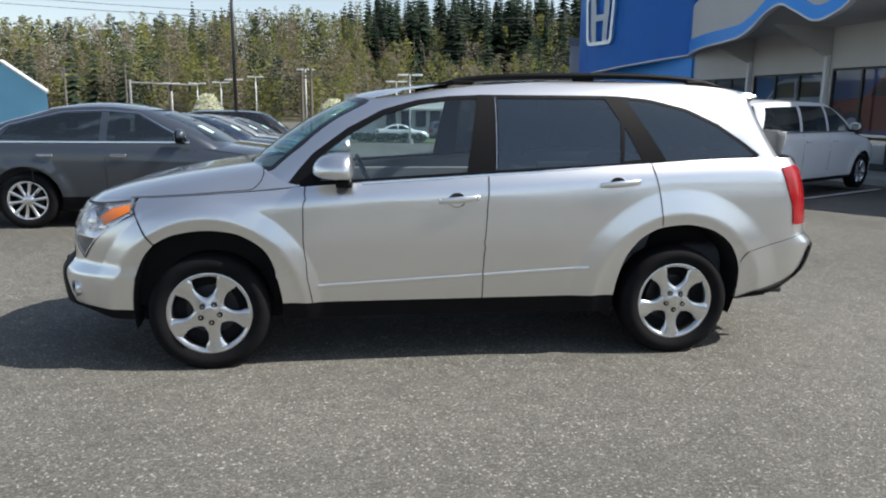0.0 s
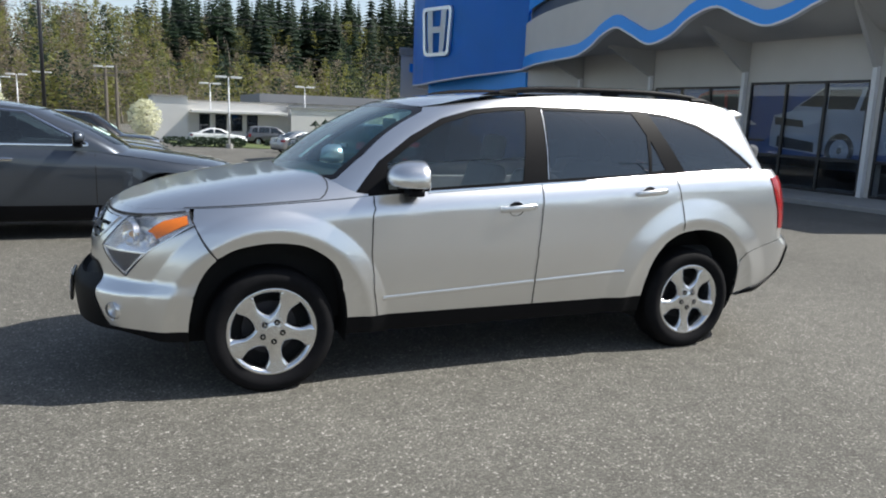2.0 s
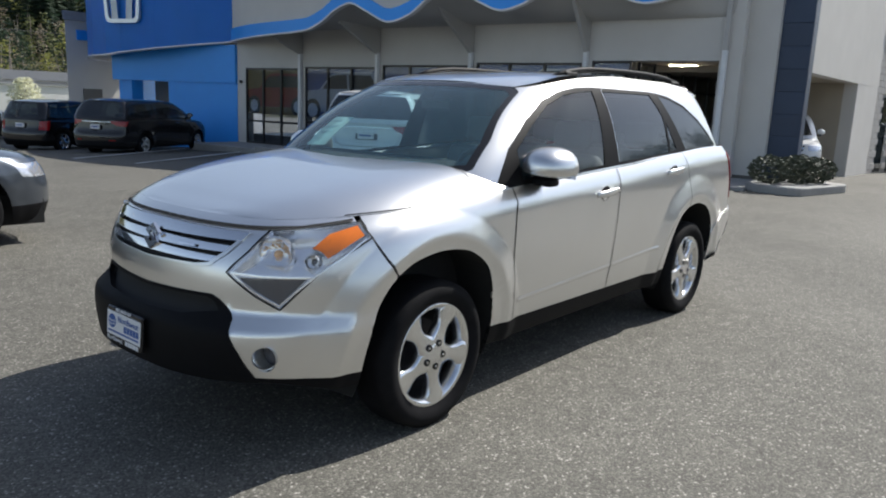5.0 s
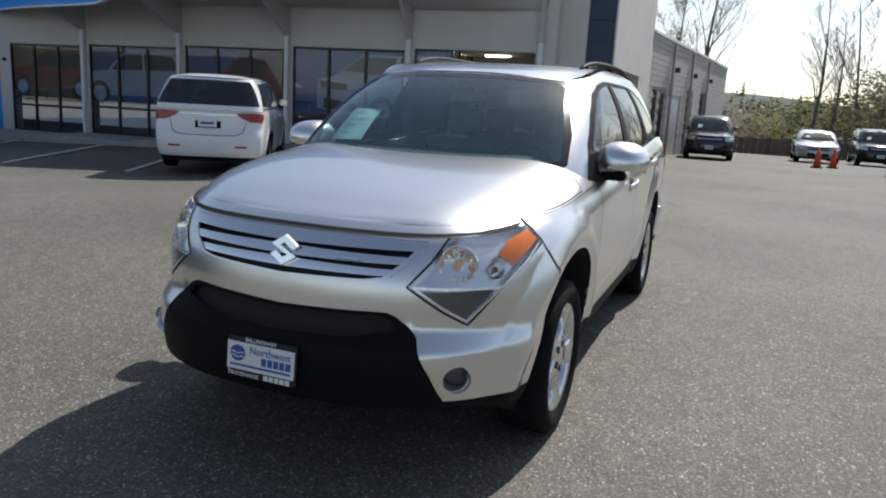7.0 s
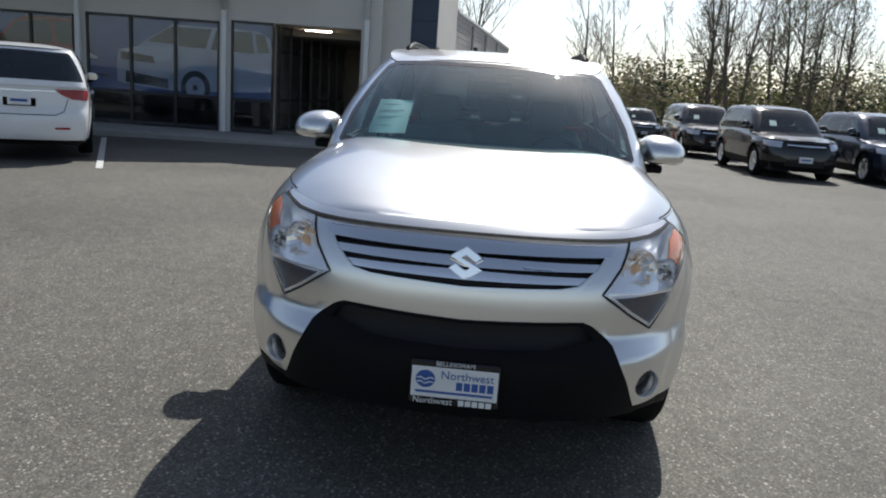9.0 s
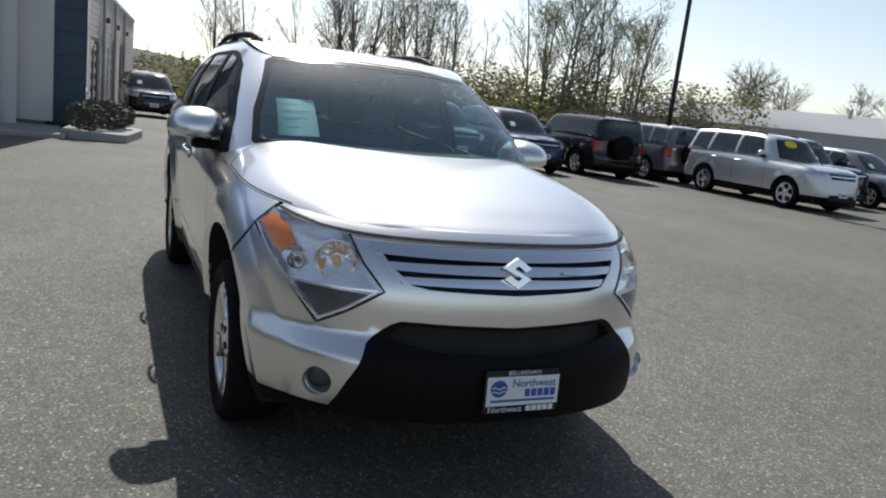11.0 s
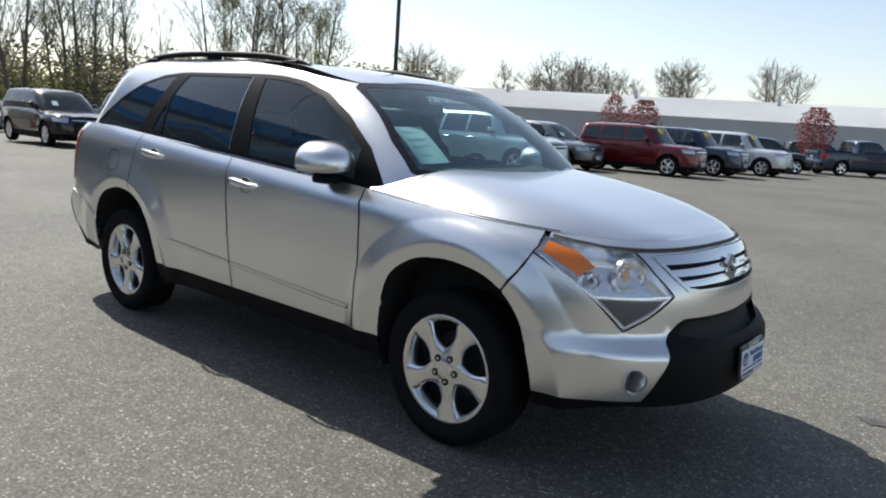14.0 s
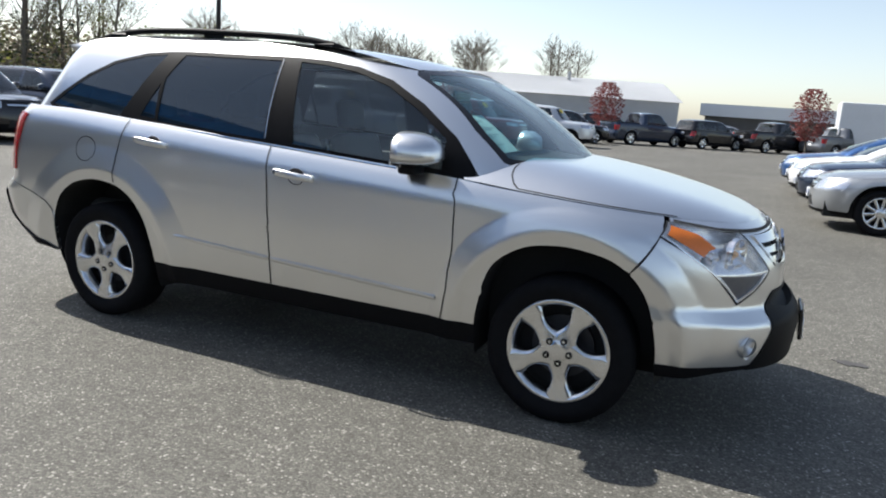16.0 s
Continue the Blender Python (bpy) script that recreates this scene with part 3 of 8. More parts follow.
    rear_low = [(3.24, 0.345), (3.32, 0.372), (3.40, 0.405), (3.50, 0.424), (3.60, 0.448), (3.68, 0.49), (3.725, 0.56), (3.75, 0.65), (3.77, 0.685), (3.85, 0.69), (4.0, 0.69), (4.0, 0.2), (3.25, 0.2)]
    both("rear_valance", rear_low)
    both("rear_bumper", [(3.27, 0.60), (3.31, 0.665), (3.45, 0.70), (3.66, 0.755), (3.80, 0.765), (4.1, 0.765), (4.1, 0.2), (3.2, 0.2)])
    fd = [(0.565, 1.2), (0.565, 1.085), (0.552, 0.95), (0.548, 0.76), (0.57, 0.53), (0.592, 0.398), (1.612, 0.400), (1.612, 0.64), (1.628, 0.92), (1.64, 1.2)]
    rd = [(1.64, 1.3), (1.628, 0.92), (1.612, 0.64), (1.612, 0.40), (2.445, 0.40), (2.475, 0.57), (2.53, 0.69), (2.62, 0.78), (2.725, 0.826), (2.705, 1.02), (2.66, 1.3)]
    both("front_door", fd), both("rear_door", rd)
    both("fender", [(-0.395, 1.2), (-0.385, 0.925), (-0.29, 0.765), (-0.17, 0.82), (0.0, 0.843), (0.25, 0.785), (0.395, 0.55), (0.42, 0.398), (0.592, 0.398), (0.57, 0.53), (0.548, 0.76), (0.552, 0.95), (0.565, 1.2)])
    feats.append(("front_bumper", [X(-0.29, 0.765, -1), X(-0.385, 0.925, -1), X(-0.44, 1.1, -1), X(-0.44, 1.1, 1), X(-0.385, 0.925, 1), X(-0.29, 0.765, 1), X(-0.2, 0.2, 1), X(-0.2, 0.2, -1)]))
    rings = []
    for s in (-1, 1):
        for (cx, cz), radii in ((R0, (0.540, 0.562, 0.580, 0.652, 0.672)), (R1, (0.540, 0.562, 0.580, 0.692, 0.712))):
            for r in radii:
                arc_line = [(cx + r * math.cos(a), cz + r * math.sin(a)) for a in np.linspace(0.12, math.pi - 0.12, 44)]
                rings.append([X(x, z, s) for x, z in arc_line if -0.62 < x < 3.6])
    P = cut(low, boundary, feats, 0.034, rings)
    grain = random.Random(8)
    silver, blk = M["silver"], M["black_plastic"]
    panel("front_bumper", P["front_bumper"], silver, car, depth=0.012)
    panel("bumper_insert", P["insert"], blk, car, "matt black plastic lower bumper", off=0.004, depth=0.02)
    panel("air_intake", P["intake"], M["gap"], car, off=-0.03, depth=-0.034)
    for n in ("_l", "_r"):
        for k in ("fender", "front_door", "rear_door"):
            if k + n in P:
                panel(k, P[k + n], silver, car, depth=0.01)
        panel("rocker_panel", P["rocker" + n], blk, car, "black plastic rocker panel", off=0.002, depth=0.02)
        panel("rear_bumper", P["rear_bumper" + n], silver, car, off=0.006, depth=0.02)
        panel("rear_valance", P["rear_valance" + n], blk, car, "black plastic lower valance", off=0.018, depth=0.03)
        panel("bumper_lip", P["lip" + n], blk, car, off=0.001)
        tail = panel("tail_lamp", P["tail_lamp" + n], M["red_lens"], car, "red tail lamp", off=0.006, depth=0.02)
        lamp = panel("headlamp", P["lamp" + n], M["lens"], car, "clear headlamp", off=0.0)
        lv, ln, lt, luv = P["lamp" + n]
        deep = [v - m * (0.012 + 0.16 * max(v.z - 0.66, 0.0)) for v, m in zip(lv, ln)]
        panel("lamp_housing", (deep, [(m + Vector((0, 0, 0.42))).normalized() for m in ln], lt, luv), M["lamp_bowl"], lamp)
        panel("lamp_shell", P["lamp" + n], M["lamp_bowl"], lamp, off=-0.062, depth=-0.060)
        panel("turn_signal", P["amber" + n], M["amber"], lamp, "amber turn signal lens", off=0.002)
        panel("side_lens", P["lamp_low" + n], M["lens"], lamp, off=0.0)
        panel("lamp_grid", P["lamp_low" + n], M["lamp_dark"], lamp, off=-0.012)
        s = 1 if n == "_r" else -1
        for (u, r, main) in ((F(s * 0.632, 0.874), 0.070, True), (X(-0.622, 0.848, s), 0.033, False)):
            c, nn = low.at(*u), low.normal(*u)
            aim = Matrix.Translation(c - nn * (0.020 if main else 0.016)) @ Vector((-0.90, 0.36 * s, 0.05)).to_track_quat("Z", "Y").to_matrix().to_4x4()
            # a bowl of upright facets with a turned rim
            bm = lathe([(0.0, -0.046), (r * 0.25, -0.044), (r * 0.5, -0.036), (r * 0.75, -0.022), (r * 0.94, -0.002), (r, 0.001), (r * 1.04, -0.003), (r * 1.05, -0.03)], 26, axis="z")
            for v in bm.verts:
                q = math.hypot(v.co.x, v.co.y)
                if 0.2 * r < q < 0.9 * r:
                    v.co.z += grain.uniform(-0.005, 0.005)
                if main:
                    # the bowl is cut flat below
                    v.co.y = max(v.co.y, -0.62 * r)
            bmesh.ops.transform(bm, matrix=aim, verts=bm.verts)
            part("reflector", bm, M["reflector"], lamp)
            bm = bmesh.new()
            size = (0.034, 0.034, 0.045, 1) if main else (0.022, 0.022, 0.03, 1)
            bmesh.ops.create_uvsphere(bm, u_segments=14, v_segments=8, radius=0.5, matrix=Matrix.Translation((0, 0, -0.026)) @ Matrix.Diagonal(size))
            bmesh.ops.transform(bm, matrix=aim, verts=bm.verts)
            part("bulb", bm, M["bulb"] if main else M["lamp_dark"], lamp, smooth=True)
            if main:
                # the ribbed shelf under the bowl
                for k in range(7):
                    rib = boxed((-0.050 + 0.0145 * k, -0.66 * r - 0.012, -0.03), (-0.040 + 0.0145 * k, -0.62 * r, 0.004), 0.002, turn=aim)
                    part("lamp_rib", rib, M["lamp_bowl"], lamp)
        bead = [X(-0.412, 0.930, s), X(-0.50, 0.873, s), X(-0.612, 0.795, s), F(s * 0.673, 0.670), F(s * 0.598, 0.718), F(s * 0.50, 0.790)]
        ribbon("bead_trim", low, bead, 0.007, M["lamp_bowl"], lamp, off=0.003)
        ribbon("lamp_bezel", low, [F(s * 0.50, 0.790), F(s * 0.60, 0.786), X(-0.625, 0.786, s)], 0.010, M["lamp_bowl"], lamp, off=0.003)
        rim = [X(-0.397, 0.996, s), X(-0.384, 0.934, s), X(-0.50, 0.874, s), X(-0.604, 0.802, s), F(s * 0.676, 0.655), F(s * 0.598, 0.706), F(s * 0.480, 0.790), F(s * 0.542, 0.874), F(s * 0.574, 0.957)]
        ribbon("lamp_seal", low, rim, 0.008, M["gap"], lamp, off=0.002, step=0.025)
        # fog lamp pocket
        u = F(s * 0.672, 0.470)
        c, nn = low.at(*u), low.normal(*u)
        m = Matrix.Translation(c) @ Vector((-0.93, 0.36 * s, 0)).to_track_quat("Z", "Y").to_matrix().to_4x4()
        bm = lathe([(0.054, 0.003), (0.049, -0.004), (0.047, -0.05), (0.045, -0.10)], 24, axis="z")
        bmesh.ops.transform(bm, matrix=m, verts=bm.verts)
        pocket = part("fog_lamp_pocket", bm, silver, car, "round silver fog lamp pocket", smooth=True)
        bm = lathe([(0.0, -0.050), (0.026, -0.054), (0.045, -0.066)], 20, axis="z")
        bmesh.ops.transform(bm, matrix=m, verts=bm.verts)
        part("fog_lamp", bm, M["lamp_dark"], pocket, smooth=True)
        # grab handles
        for hx, hz, name in ((1.46, 1.012, "front"), (2.445, 1.098, "rear")):
            y = abs(low.at(*X(hx, hz)).y)
            bm, rows = bmesh.new(), []
            for k in range(11):
                t = k / 10
                out, tall = 0.040 * math.sin(math.pi * (0.10 + 0.80 * t)) ** 0.6, 0.020 * (0.55 + 0.45 * math.sin(math.pi * min(max(t, 0.04), 0.96)) ** 0.35)
                mid = Vector((hx - 0.122 + 0.244 * t, s * (y + out - 0.008), hz - 0.010 + 0.020 * t))
                rows.append([bm.verts.new(mid + Vector((0, s * 0.009 * math.cos(w) * abs(math.cos(w)) ** -0.4 if abs(math.cos(w)) > 1e-6 else 0.0, tall * math.sin(w)))) for w in [2 * math.pi * j / 10 for j in range(10)]])
            for p, q in zip(rows, rows[1:]):
                for j in range(10):
                    bm.faces.new((p[j], p[(j + 1) % 10], q[(j + 1) % 10], q[j]))
            bm.faces.new(rows[0]), bm.faces.new(rows[-1])
            bmesh.ops.recalc_face_normals(bm, faces=bm.faces)
            handle = part("door_handle", bm, silver, car, smooth=True)
            cup = lathe([(0.0, 0.0012), (0.046, 0.0015), (0.052, 0.004), (0.050, 0.006)], 20, axis="y")
            bmesh.ops.transform(cup, matrix=Matrix.Translation((hx - 0.015, s * (y - 0.001), hz - 0.006)) @ Matrix.Diagonal((1, s, 0.85, 1)), verts=cup.verts)
            part("handle_cup", cup, M["dark_metal"], handle, smooth=True)
            if name == "front":
                lock = lathe([(0.0, 0.0), (0.010, 0.0), (0.012, -0.003)], 12, axis="y")
                bmesh.ops.transform(lock, matrix=Matrix.Translation((hx + 0.104, s * (y + 0.030), hz + 0.008)) @ Matrix.Diagonal((1, s, 1, 1)), verts=lock.verts)
                part("door_lock", lock, M["chrome"], handle)
        # seams
        for line in ([(0.565, 1.084), (0.552, 0.95), (0.548, 0.76), (0.57, 0.53), (0.592, 0.40)],
                     [(1.64, 1.155), (1.628, 0.92), (1.612, 0.64), (1.612, 0.40)],
                     [(2.66, 1.214), (2.705, 1.02), (2.725, 0.84)],
                     [(-0.385, 0.93), (-0.345, 0.85), (-0.285, 0.765)],
                     [(3.27, 0.60), (3.31, 0.665), (3.45, 0.70), (3.66, 0.755), (3.80, 0.765)]):
            ribbon("panel_gap", low, [X(x, z, s) for x, z in densify(line, 0.05, False)], 0.006, M["gap"], car, off=0.0025, step=0.02)
        # the crease low on the doors
        for x0, x1 in ((0.625, 1.606), (1.620, 2.27)):
            ribbon("door_crease", low, [X(x, 0.466 + 0.050 * x, s) for x in np.linspace(x0, x1, 14)], 0.026, silver, car, off=0.0005, crown=0.24)
        # arch lips and wheel wells
        for arch, cx in ((arch0, 0.0), (arch1, 2.857)):
            pts = [tuple(low.at(*X(x, max(z, 0.24), s))) for x, z in arch[1:-1]]
            bm = bmesh.new()
            prev = None
            for p in pts:
                q = (bm.verts.new(p), bm.verts.new((p[0], s * (abs(p[1]) - 0.012), p[2] - 0.0)), bm.verts.new((cx + (p[0] - cx) * 1.05, s * 0.52, 0.352 + (p[2] - 0.352) * 1.05)))
                if prev:
                    bm.faces.new((prev[0], prev[1], q[1], q[0])), bm.faces.new((prev[1], prev[2], q[2], q[1]))
                prev = q
            part("wheel_well", bm, M["underbody"], car)
            well = boxed((cx - 0.45, min(s * 0.50, s * 0.52), 0.22), (cx + 0.45, max(s * 0.50, s * 0.52), 0.88))
            part("wheel_well", well, M["underbody"], car)
    verts, normals, tris, uv = P["rest"]
    for s in (-1, 1):
        for nm, test in (("quarter_panel", lambda v: v.x > 2.2),):
            mine = [t for t in tris if all(v.y * s > 0 for v in (verts[t[0]], verts[t[1]], verts[t[2]])) and test(verts[t[0]])]
            if mine:
                panel(nm, some(P["rest"], mine), silver, car)
    # fuel filler door
    ring = [X(2.962 + 0.082 * math.cos(a), 1.018 + 0.072 * math.sin(a), 1) for a in np.linspace(0, 2 * math.pi, 33)]
    ribbon("fuel_door", low, ring, 0.005, M["gap"], car, off=0.0015, step=0.02, label="round fuel filler door seam")
    # grille
    panel("grille_backing", P["grille"], M["gap"], car, off=-0.028)
    for k in range(3):
        panel("grille_bar", P[f"bar{k}"], M["chrome"], car, "bright chrome grille bar", off=0.006 - 0.004 * k, depth=0.022)
    rim = [F(y, z) for y, z in ((-0.515, 0.945), (-0.46, 0.868), (-0.395, 0.812), (-0.33, 0.800), (0, 0.787), (0.33, 0.800), (0.395, 0.812), (0.46, 0.868), (0.515, 0.945))]
    ribbon("grille_script", low, [F(-0.20, 0.872), F(-0.30, 0.871)], 0.014, M["chrome"], car, off=0.012, label="small chrome script on the grille")
    ribbon("grille_frame", low, rim, 0.016, silver, car, off=0.004)
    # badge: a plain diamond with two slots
    c = low.at(*F(0.0, 0.873))
    bm = bmesh.new()
    half = [(0.0, 1.0), (1.0, 0.36), (0.62, 0.10), (0.0, 0.50), (-0.30, 0.30), (1.0, -0.36)]
    outline = [(-0.055 * y, 0.055 * z) for y, z in half + [(-y, -z) for y, z in half]]
    a = [bm.verts.new((-0.007, y, z)) for y, z in outline]
    b = [bm.verts.new((0.006, y * 1.08, z * 1.08)) for y, z in outline]
    bm.faces.new(a)
    for i in range(12):
        bm.faces.new((a[i], a[(i + 1) % 12], b[(i + 1) % 12], b[i]))
    bmesh.ops.recalc_face_normals(bm, faces=bm.faces)
    bmesh.ops.transform(bm, matrix=Matrix.Translation(c + Vector((-0.012, 0, 0))) @ Matrix.Rotation(radians(12), 4, "Y"), verts=bm.verts)
    part("badge", bm, M["chrome"], car, "chrome diamond-shaped badge")
    # hood
    wide = curve([(x, max(abs(low.at(*X(x, edge(x))).y), 0.0)) for x in np.linspace(-0.75, 0.56, 40)])
    lid = Cap(edge, lambda x: wide(x) + 1e-3, curve([(-0.82, 0.970), (-0.755, 0.9895), (-0.72, 1.003), (-0.64, 1.028), (-0.55, 1.056), (-0.4, 1.092), (-0.1, 1.148), (0.2, 1.190), (0.42, 1.214), (0.6, 1.23)]), 7.0)
    uu = [u for u in np.linspace(-low.total, low.total, 700) if low.at(u, edge(low.at(u, 1.0).x)).x < 0.55]
    rim = [tuple(low.at(u, edge(low.at(u, 1.0).x)).xy) for u in uu]
    C = cut(lid, rim, [("hood", [(x, y) for x, y in rim if x < 0.33] + [(0.33, rim[-1][1] - 0.03), (0.30, 0.55), (0.20, 0.3), (0.17, 0), (0.20, -0.3), (0.30, -0.55), (0.33, rim[0][1] + 0.03)])], 0.028,
            [[(0.25 + (x - 0.25) * k, y * k) for x, y in rim if x < 0.5] for k in (0.985, 0.965, 0.94, 0.91)])
    panel("hood", C["hood"], silver, car)
    v, nn, tris, uv = C["rest"]
    tris = [t for t in tris if v[t[0]].x > 0.1]
    if tris:
        middle = [t for t in tris if max(abs(v[i].y) for i in t) < 0.70]
        panel("cowl", some(C["rest"], middle), M["underbody"], car, "matt black cowl under the windscreen", off=-0.03)
        for s in (-1, 1):
            panel("fender_top", some(C["rest"], [t for t in tris if t not in middle and v[t[0]].y * s > 0]), silver, car)
    for s in (-1, 1):
        line = [(x, s * (wide(x) - 0.004)) for x in np.linspace(-0.43, 0.265, 16)]
        line += [(0.295, s * 0.825), (0.318, s * 0.79), (0.325, s * 0.74), (0.31, s * 0.62), (0.298, s * 0.55)]
        ribbon("panel_gap", lid, line, 0.007, M["gap"], car, off=0.0015)
    gap = [X(x, brow_line(x) + 0.002, -1) for x in (-0.42, -0.46, -0.50, -0.54)] + [F(y, brow_line(low.at(*F(y, 0.95)).x) + 0.002) for y in np.linspace(-0.66, 0.66, 40)] + [X(x, brow_line(x) + 0.002, 1) for x in (-0.54, -0.50, -0.46, -0.42)]
    ribbon("panel_gap", low, gap, 0.015, M["gap"], car, off=0.006, step=0.012)
    # greenhouse
    roof = curve([(0.5, 1.45), (0.85, 1.565), (1.07, 1.615), (1.25, 1.655), (1.45, 1.680), (1.8, 1.700), (2.5, 1.712), (2.9, 1.705), (3.18, 1.690), (3.39, 1.665), (3.6, 1.65)])
    gh = Hull(nose=[(0.95, -0.04), (1.05, 0.05), (1.15, 0.145), (1.25, 0.26), (1.35, 0.39), (1.45, 0.54), (1.55, 0.73), (1.60, 0.84), (1.65, 0.97), (1.72, 1.16)],
              tail=[(0.95, 3.80), (1.15, 3.75), (1.24, 3.68), (1.45, 3.56), (1.60, 3.50), (1.65, 3.46), (1.72, 3.36)],
              half=[(0.95, 0.870), (1.05, 0.868), (1.15, 0.852), (1.25, 0.828), (1.35, 0.797), (1.45, 0.757), (1.55, 0.706), (1.62, 0.660), (1.68, 0.605), (1.73, 0.55)],
              af=0.62, nf=3.0, ar=0.35, nr=3.4, mid=1.6, taper=0.05, reach=1.9)
    gF, gX = gh.by_y, gh.by_x
    us = np.linspace(-gh.total, gh.total, 260)
    rlow = lambda u: edge(gh.at(u, 1.1).x) - 0.035
    boundary = [(u, max(rlow(u), 1.04)) for u in us] + [(u, roof(gh.at(u, 1.58).x) if abs(u) > 0.62 else 1.612 - 0.02 * (u / 0.62) ** 2) for u in us[::-1]]
    feats = []
    screen = [(-0.742, 1.172), (-0.70, 1.140), (-0.40, 1.10), (0, 1.08), (0.40, 1.10), (0.70, 1.140), (0.742, 1.172)]
    head = [(0.602, 1.560), (0.555, 1.588), (0.3, 1.602), (0, 1.606), (-0.3, 1.602), (-0.555, 1.588), (-0.602, 1.560)]
    inner = [(-0.708, 1.192), (-0.40, 1.15), (0, 1.13), (0.40, 1.15), (0.708, 1.192), (0.688, 1.3), (0.584, 1.545), (0.54, 1.568), (0.3, 1.580), (0, 1.584), (-0.3, 1.580), (-0.54, 1.568), (-0.584, 1.545), (-0.688, 1.3)]
    feats.append(("screen", [gF(y, z) for y, z in densify(inner, 0.06)]))
    feats.append(("screen_band", [gF(y, z) for y, z in densify(screen + [(0.714, 1.31)] + head + [(-0.714, 1.31)], 0.06)]))
    dlo = [(0.445, 1.075), (0.525, 1.175), (0.612, 1.272), (0.815, 1.417), (1.02, 1.524), (1.23, 1.583), (1.42, 1.607), (1.62, 1.617), (2.40, 1.620), (2.52, 1.616), (2.7, 1.60), (2.93, 1.545), (3.12, 1.455), (3.28, 1.35),
           (3.395, 1.265), (3.37, 1.245), (2.77, 1.213), (2.6, 1.203), (1.65, 1.153), (0.89, 1.108)]
    wf = [(0.655, 1.118), (0.66, 1.262), (0.83, 1.385), (1.03, 1.495), (1.23, 1.556), (1.42, 1.582), (1.590, 1.594), (1.538, 1.31), (1.512, 1.166), (0.9, 1.128)]
    wr = [(1.700, 1.176), (1.716, 1.596), (2.400, 1.600), (2.483, 1.46), (2.466, 1.216)]
    wt = [(2.506, 1.430), (2.604, 1.238), (2.488, 1.226)]
    wq = [(2.535, 1.597), (2.7, 1.583), (2.92, 1.530), (3.11, 1.440), (3.265, 1.335), (3.36, 1.262), (3.33, 1.255), (2.765, 1.230)]
    for s, n in ((1, "_r"), (-1, "_l")):
        for k, pts in (("glass_front", wf), ("glass_rear", wr), ("glass_corner", wt), ("glass_quarter", wq), ("frame", dlo)):
            feats.append((k + n, [gX(x, z, s) for x, z in densify(pts, 0.05)]))
    for s, n in ((1, "_r"), (-1, "_l")):
        feats.append(("tailgate_glass" + n, [(s * gh.total * q, z) for q, z in ((0.925, 1.60), (0.93, 1.30), (1.0, 1.28), (1.0, 1.60))]))
    G = cut(gh, boundary, feats, 0.05)
    panel("roof_pillar", G["rest"], silver, car)
    panel("windscreen", G["screen"], M["screen_glass"], car, "green-tinted windscreen", off=-0.002)
    panel("windscreen_band", G["screen_band"], M["gloss_black"], car, off=-0.001)
    for n in ("_l", "_r"):
        panel("front_window", G["glass_front" + n], M["clear_glass"], car, "lightly tinted door glass", off=-0.003)
        panel("rear_window", G["glass_rear" + n], M["tint_glass"], car, "dark privacy glass", off=-0.003)
        panel("corner_window", G["glass_corner" + n], M["tint_glass"], car, "dark privacy glass", off=-0.003)
        panel("quarter_window", G["glass_quarter" + n], M["tint_glass"], car, "dark privacy glass", off=-0.001)
        panel("window_frame", G["frame" + n], M["black_plastic"], car, off=0.001, depth=0.01)
        if "tailgate_glass" + n in G:
            panel("tailgate_glass", G["tailgate_glass" + n], M["tint_glass"], car)
        s = 1 if n == "_r" else -1
        # bright strip painting in the highlight along the body edge below the windows
        ribbon("belt_trim", gh, [gX(x, z - 0.004, s) for x, z in dlo[-4:]], 0.013, M["alloy"], car, off=0.006)
        ribbon("window_trim", gh, [gX(x, z, s) for x, z in densify([(1.690, 1.18), (1.704, 1.60)], 0.05, False)], 0.004, M["alloy"], car, off=0.004)
    rwid = curve([(x, abs(gh.at(*gX(x, roof(x))).y)) for x in np.linspace(0.9, 3.40, 24)])
    top = Cap(lambda x: roof(x), lambda x: rwid(x) + 1e-3, curve([(0.80, 1.600), (1.0, 1.645), (1.25, 1.678), (1.5, 1.702), (2.0, 1.722), (2.5, 1.729), (3.0, 1.719), (3.4, 1.68), (3.5, 1.655)]), 3.0)
    uu = np.linspace(-gh.total, gh.total, 400)
    rim = []
    for u in uu:
        z = roof(gh.at(u, 1.58).x) if abs(u) > 0.62 else 1.612 - 0.02 * (u / 0.62) ** 2
        rim.append(tuple(gh.at(u, z).xy))
    keep = [rim[0]]
    for p in rim[1:]:
        if math.dist(p, keep[-1]) > 0.01:
            keep.append(p)
    T = cut(top, keep, [], 0.07)
    panel("roof", T["rest"], silver, car, off=0.0)
    bm, rows = bmesh.new(), []
    for y in np.linspace(-0.56, 0.56, 15):
        drop = 0.022 * (y / 0.56) ** 4
        back = 3.505 - 0.03 * (y / 0.56) ** 2
        rows.append([bm.verts.new((x, y, z - drop)) for x, z in ((3.30, 1.675), (3.40, 1.672), (back - 0.01, 1.658), (back, 1.648), (back - 0.012, 1.638), (3.40, 1.60), (3.30, 1.60))])
    for p, q in zip(rows, rows[1:]):
        for j in range(7):
            bm.faces.new((p[j], p[(j + 1) % 7], q[(j + 1) % 7], q[j]))
    bm.faces.new(rows[0]), bm.faces.new(rows[-1])
    bmesh.ops.recalc_face_normals(bm, faces=bm.faces)
    part("roof_spoiler", bm, silver, car, smooth=True)
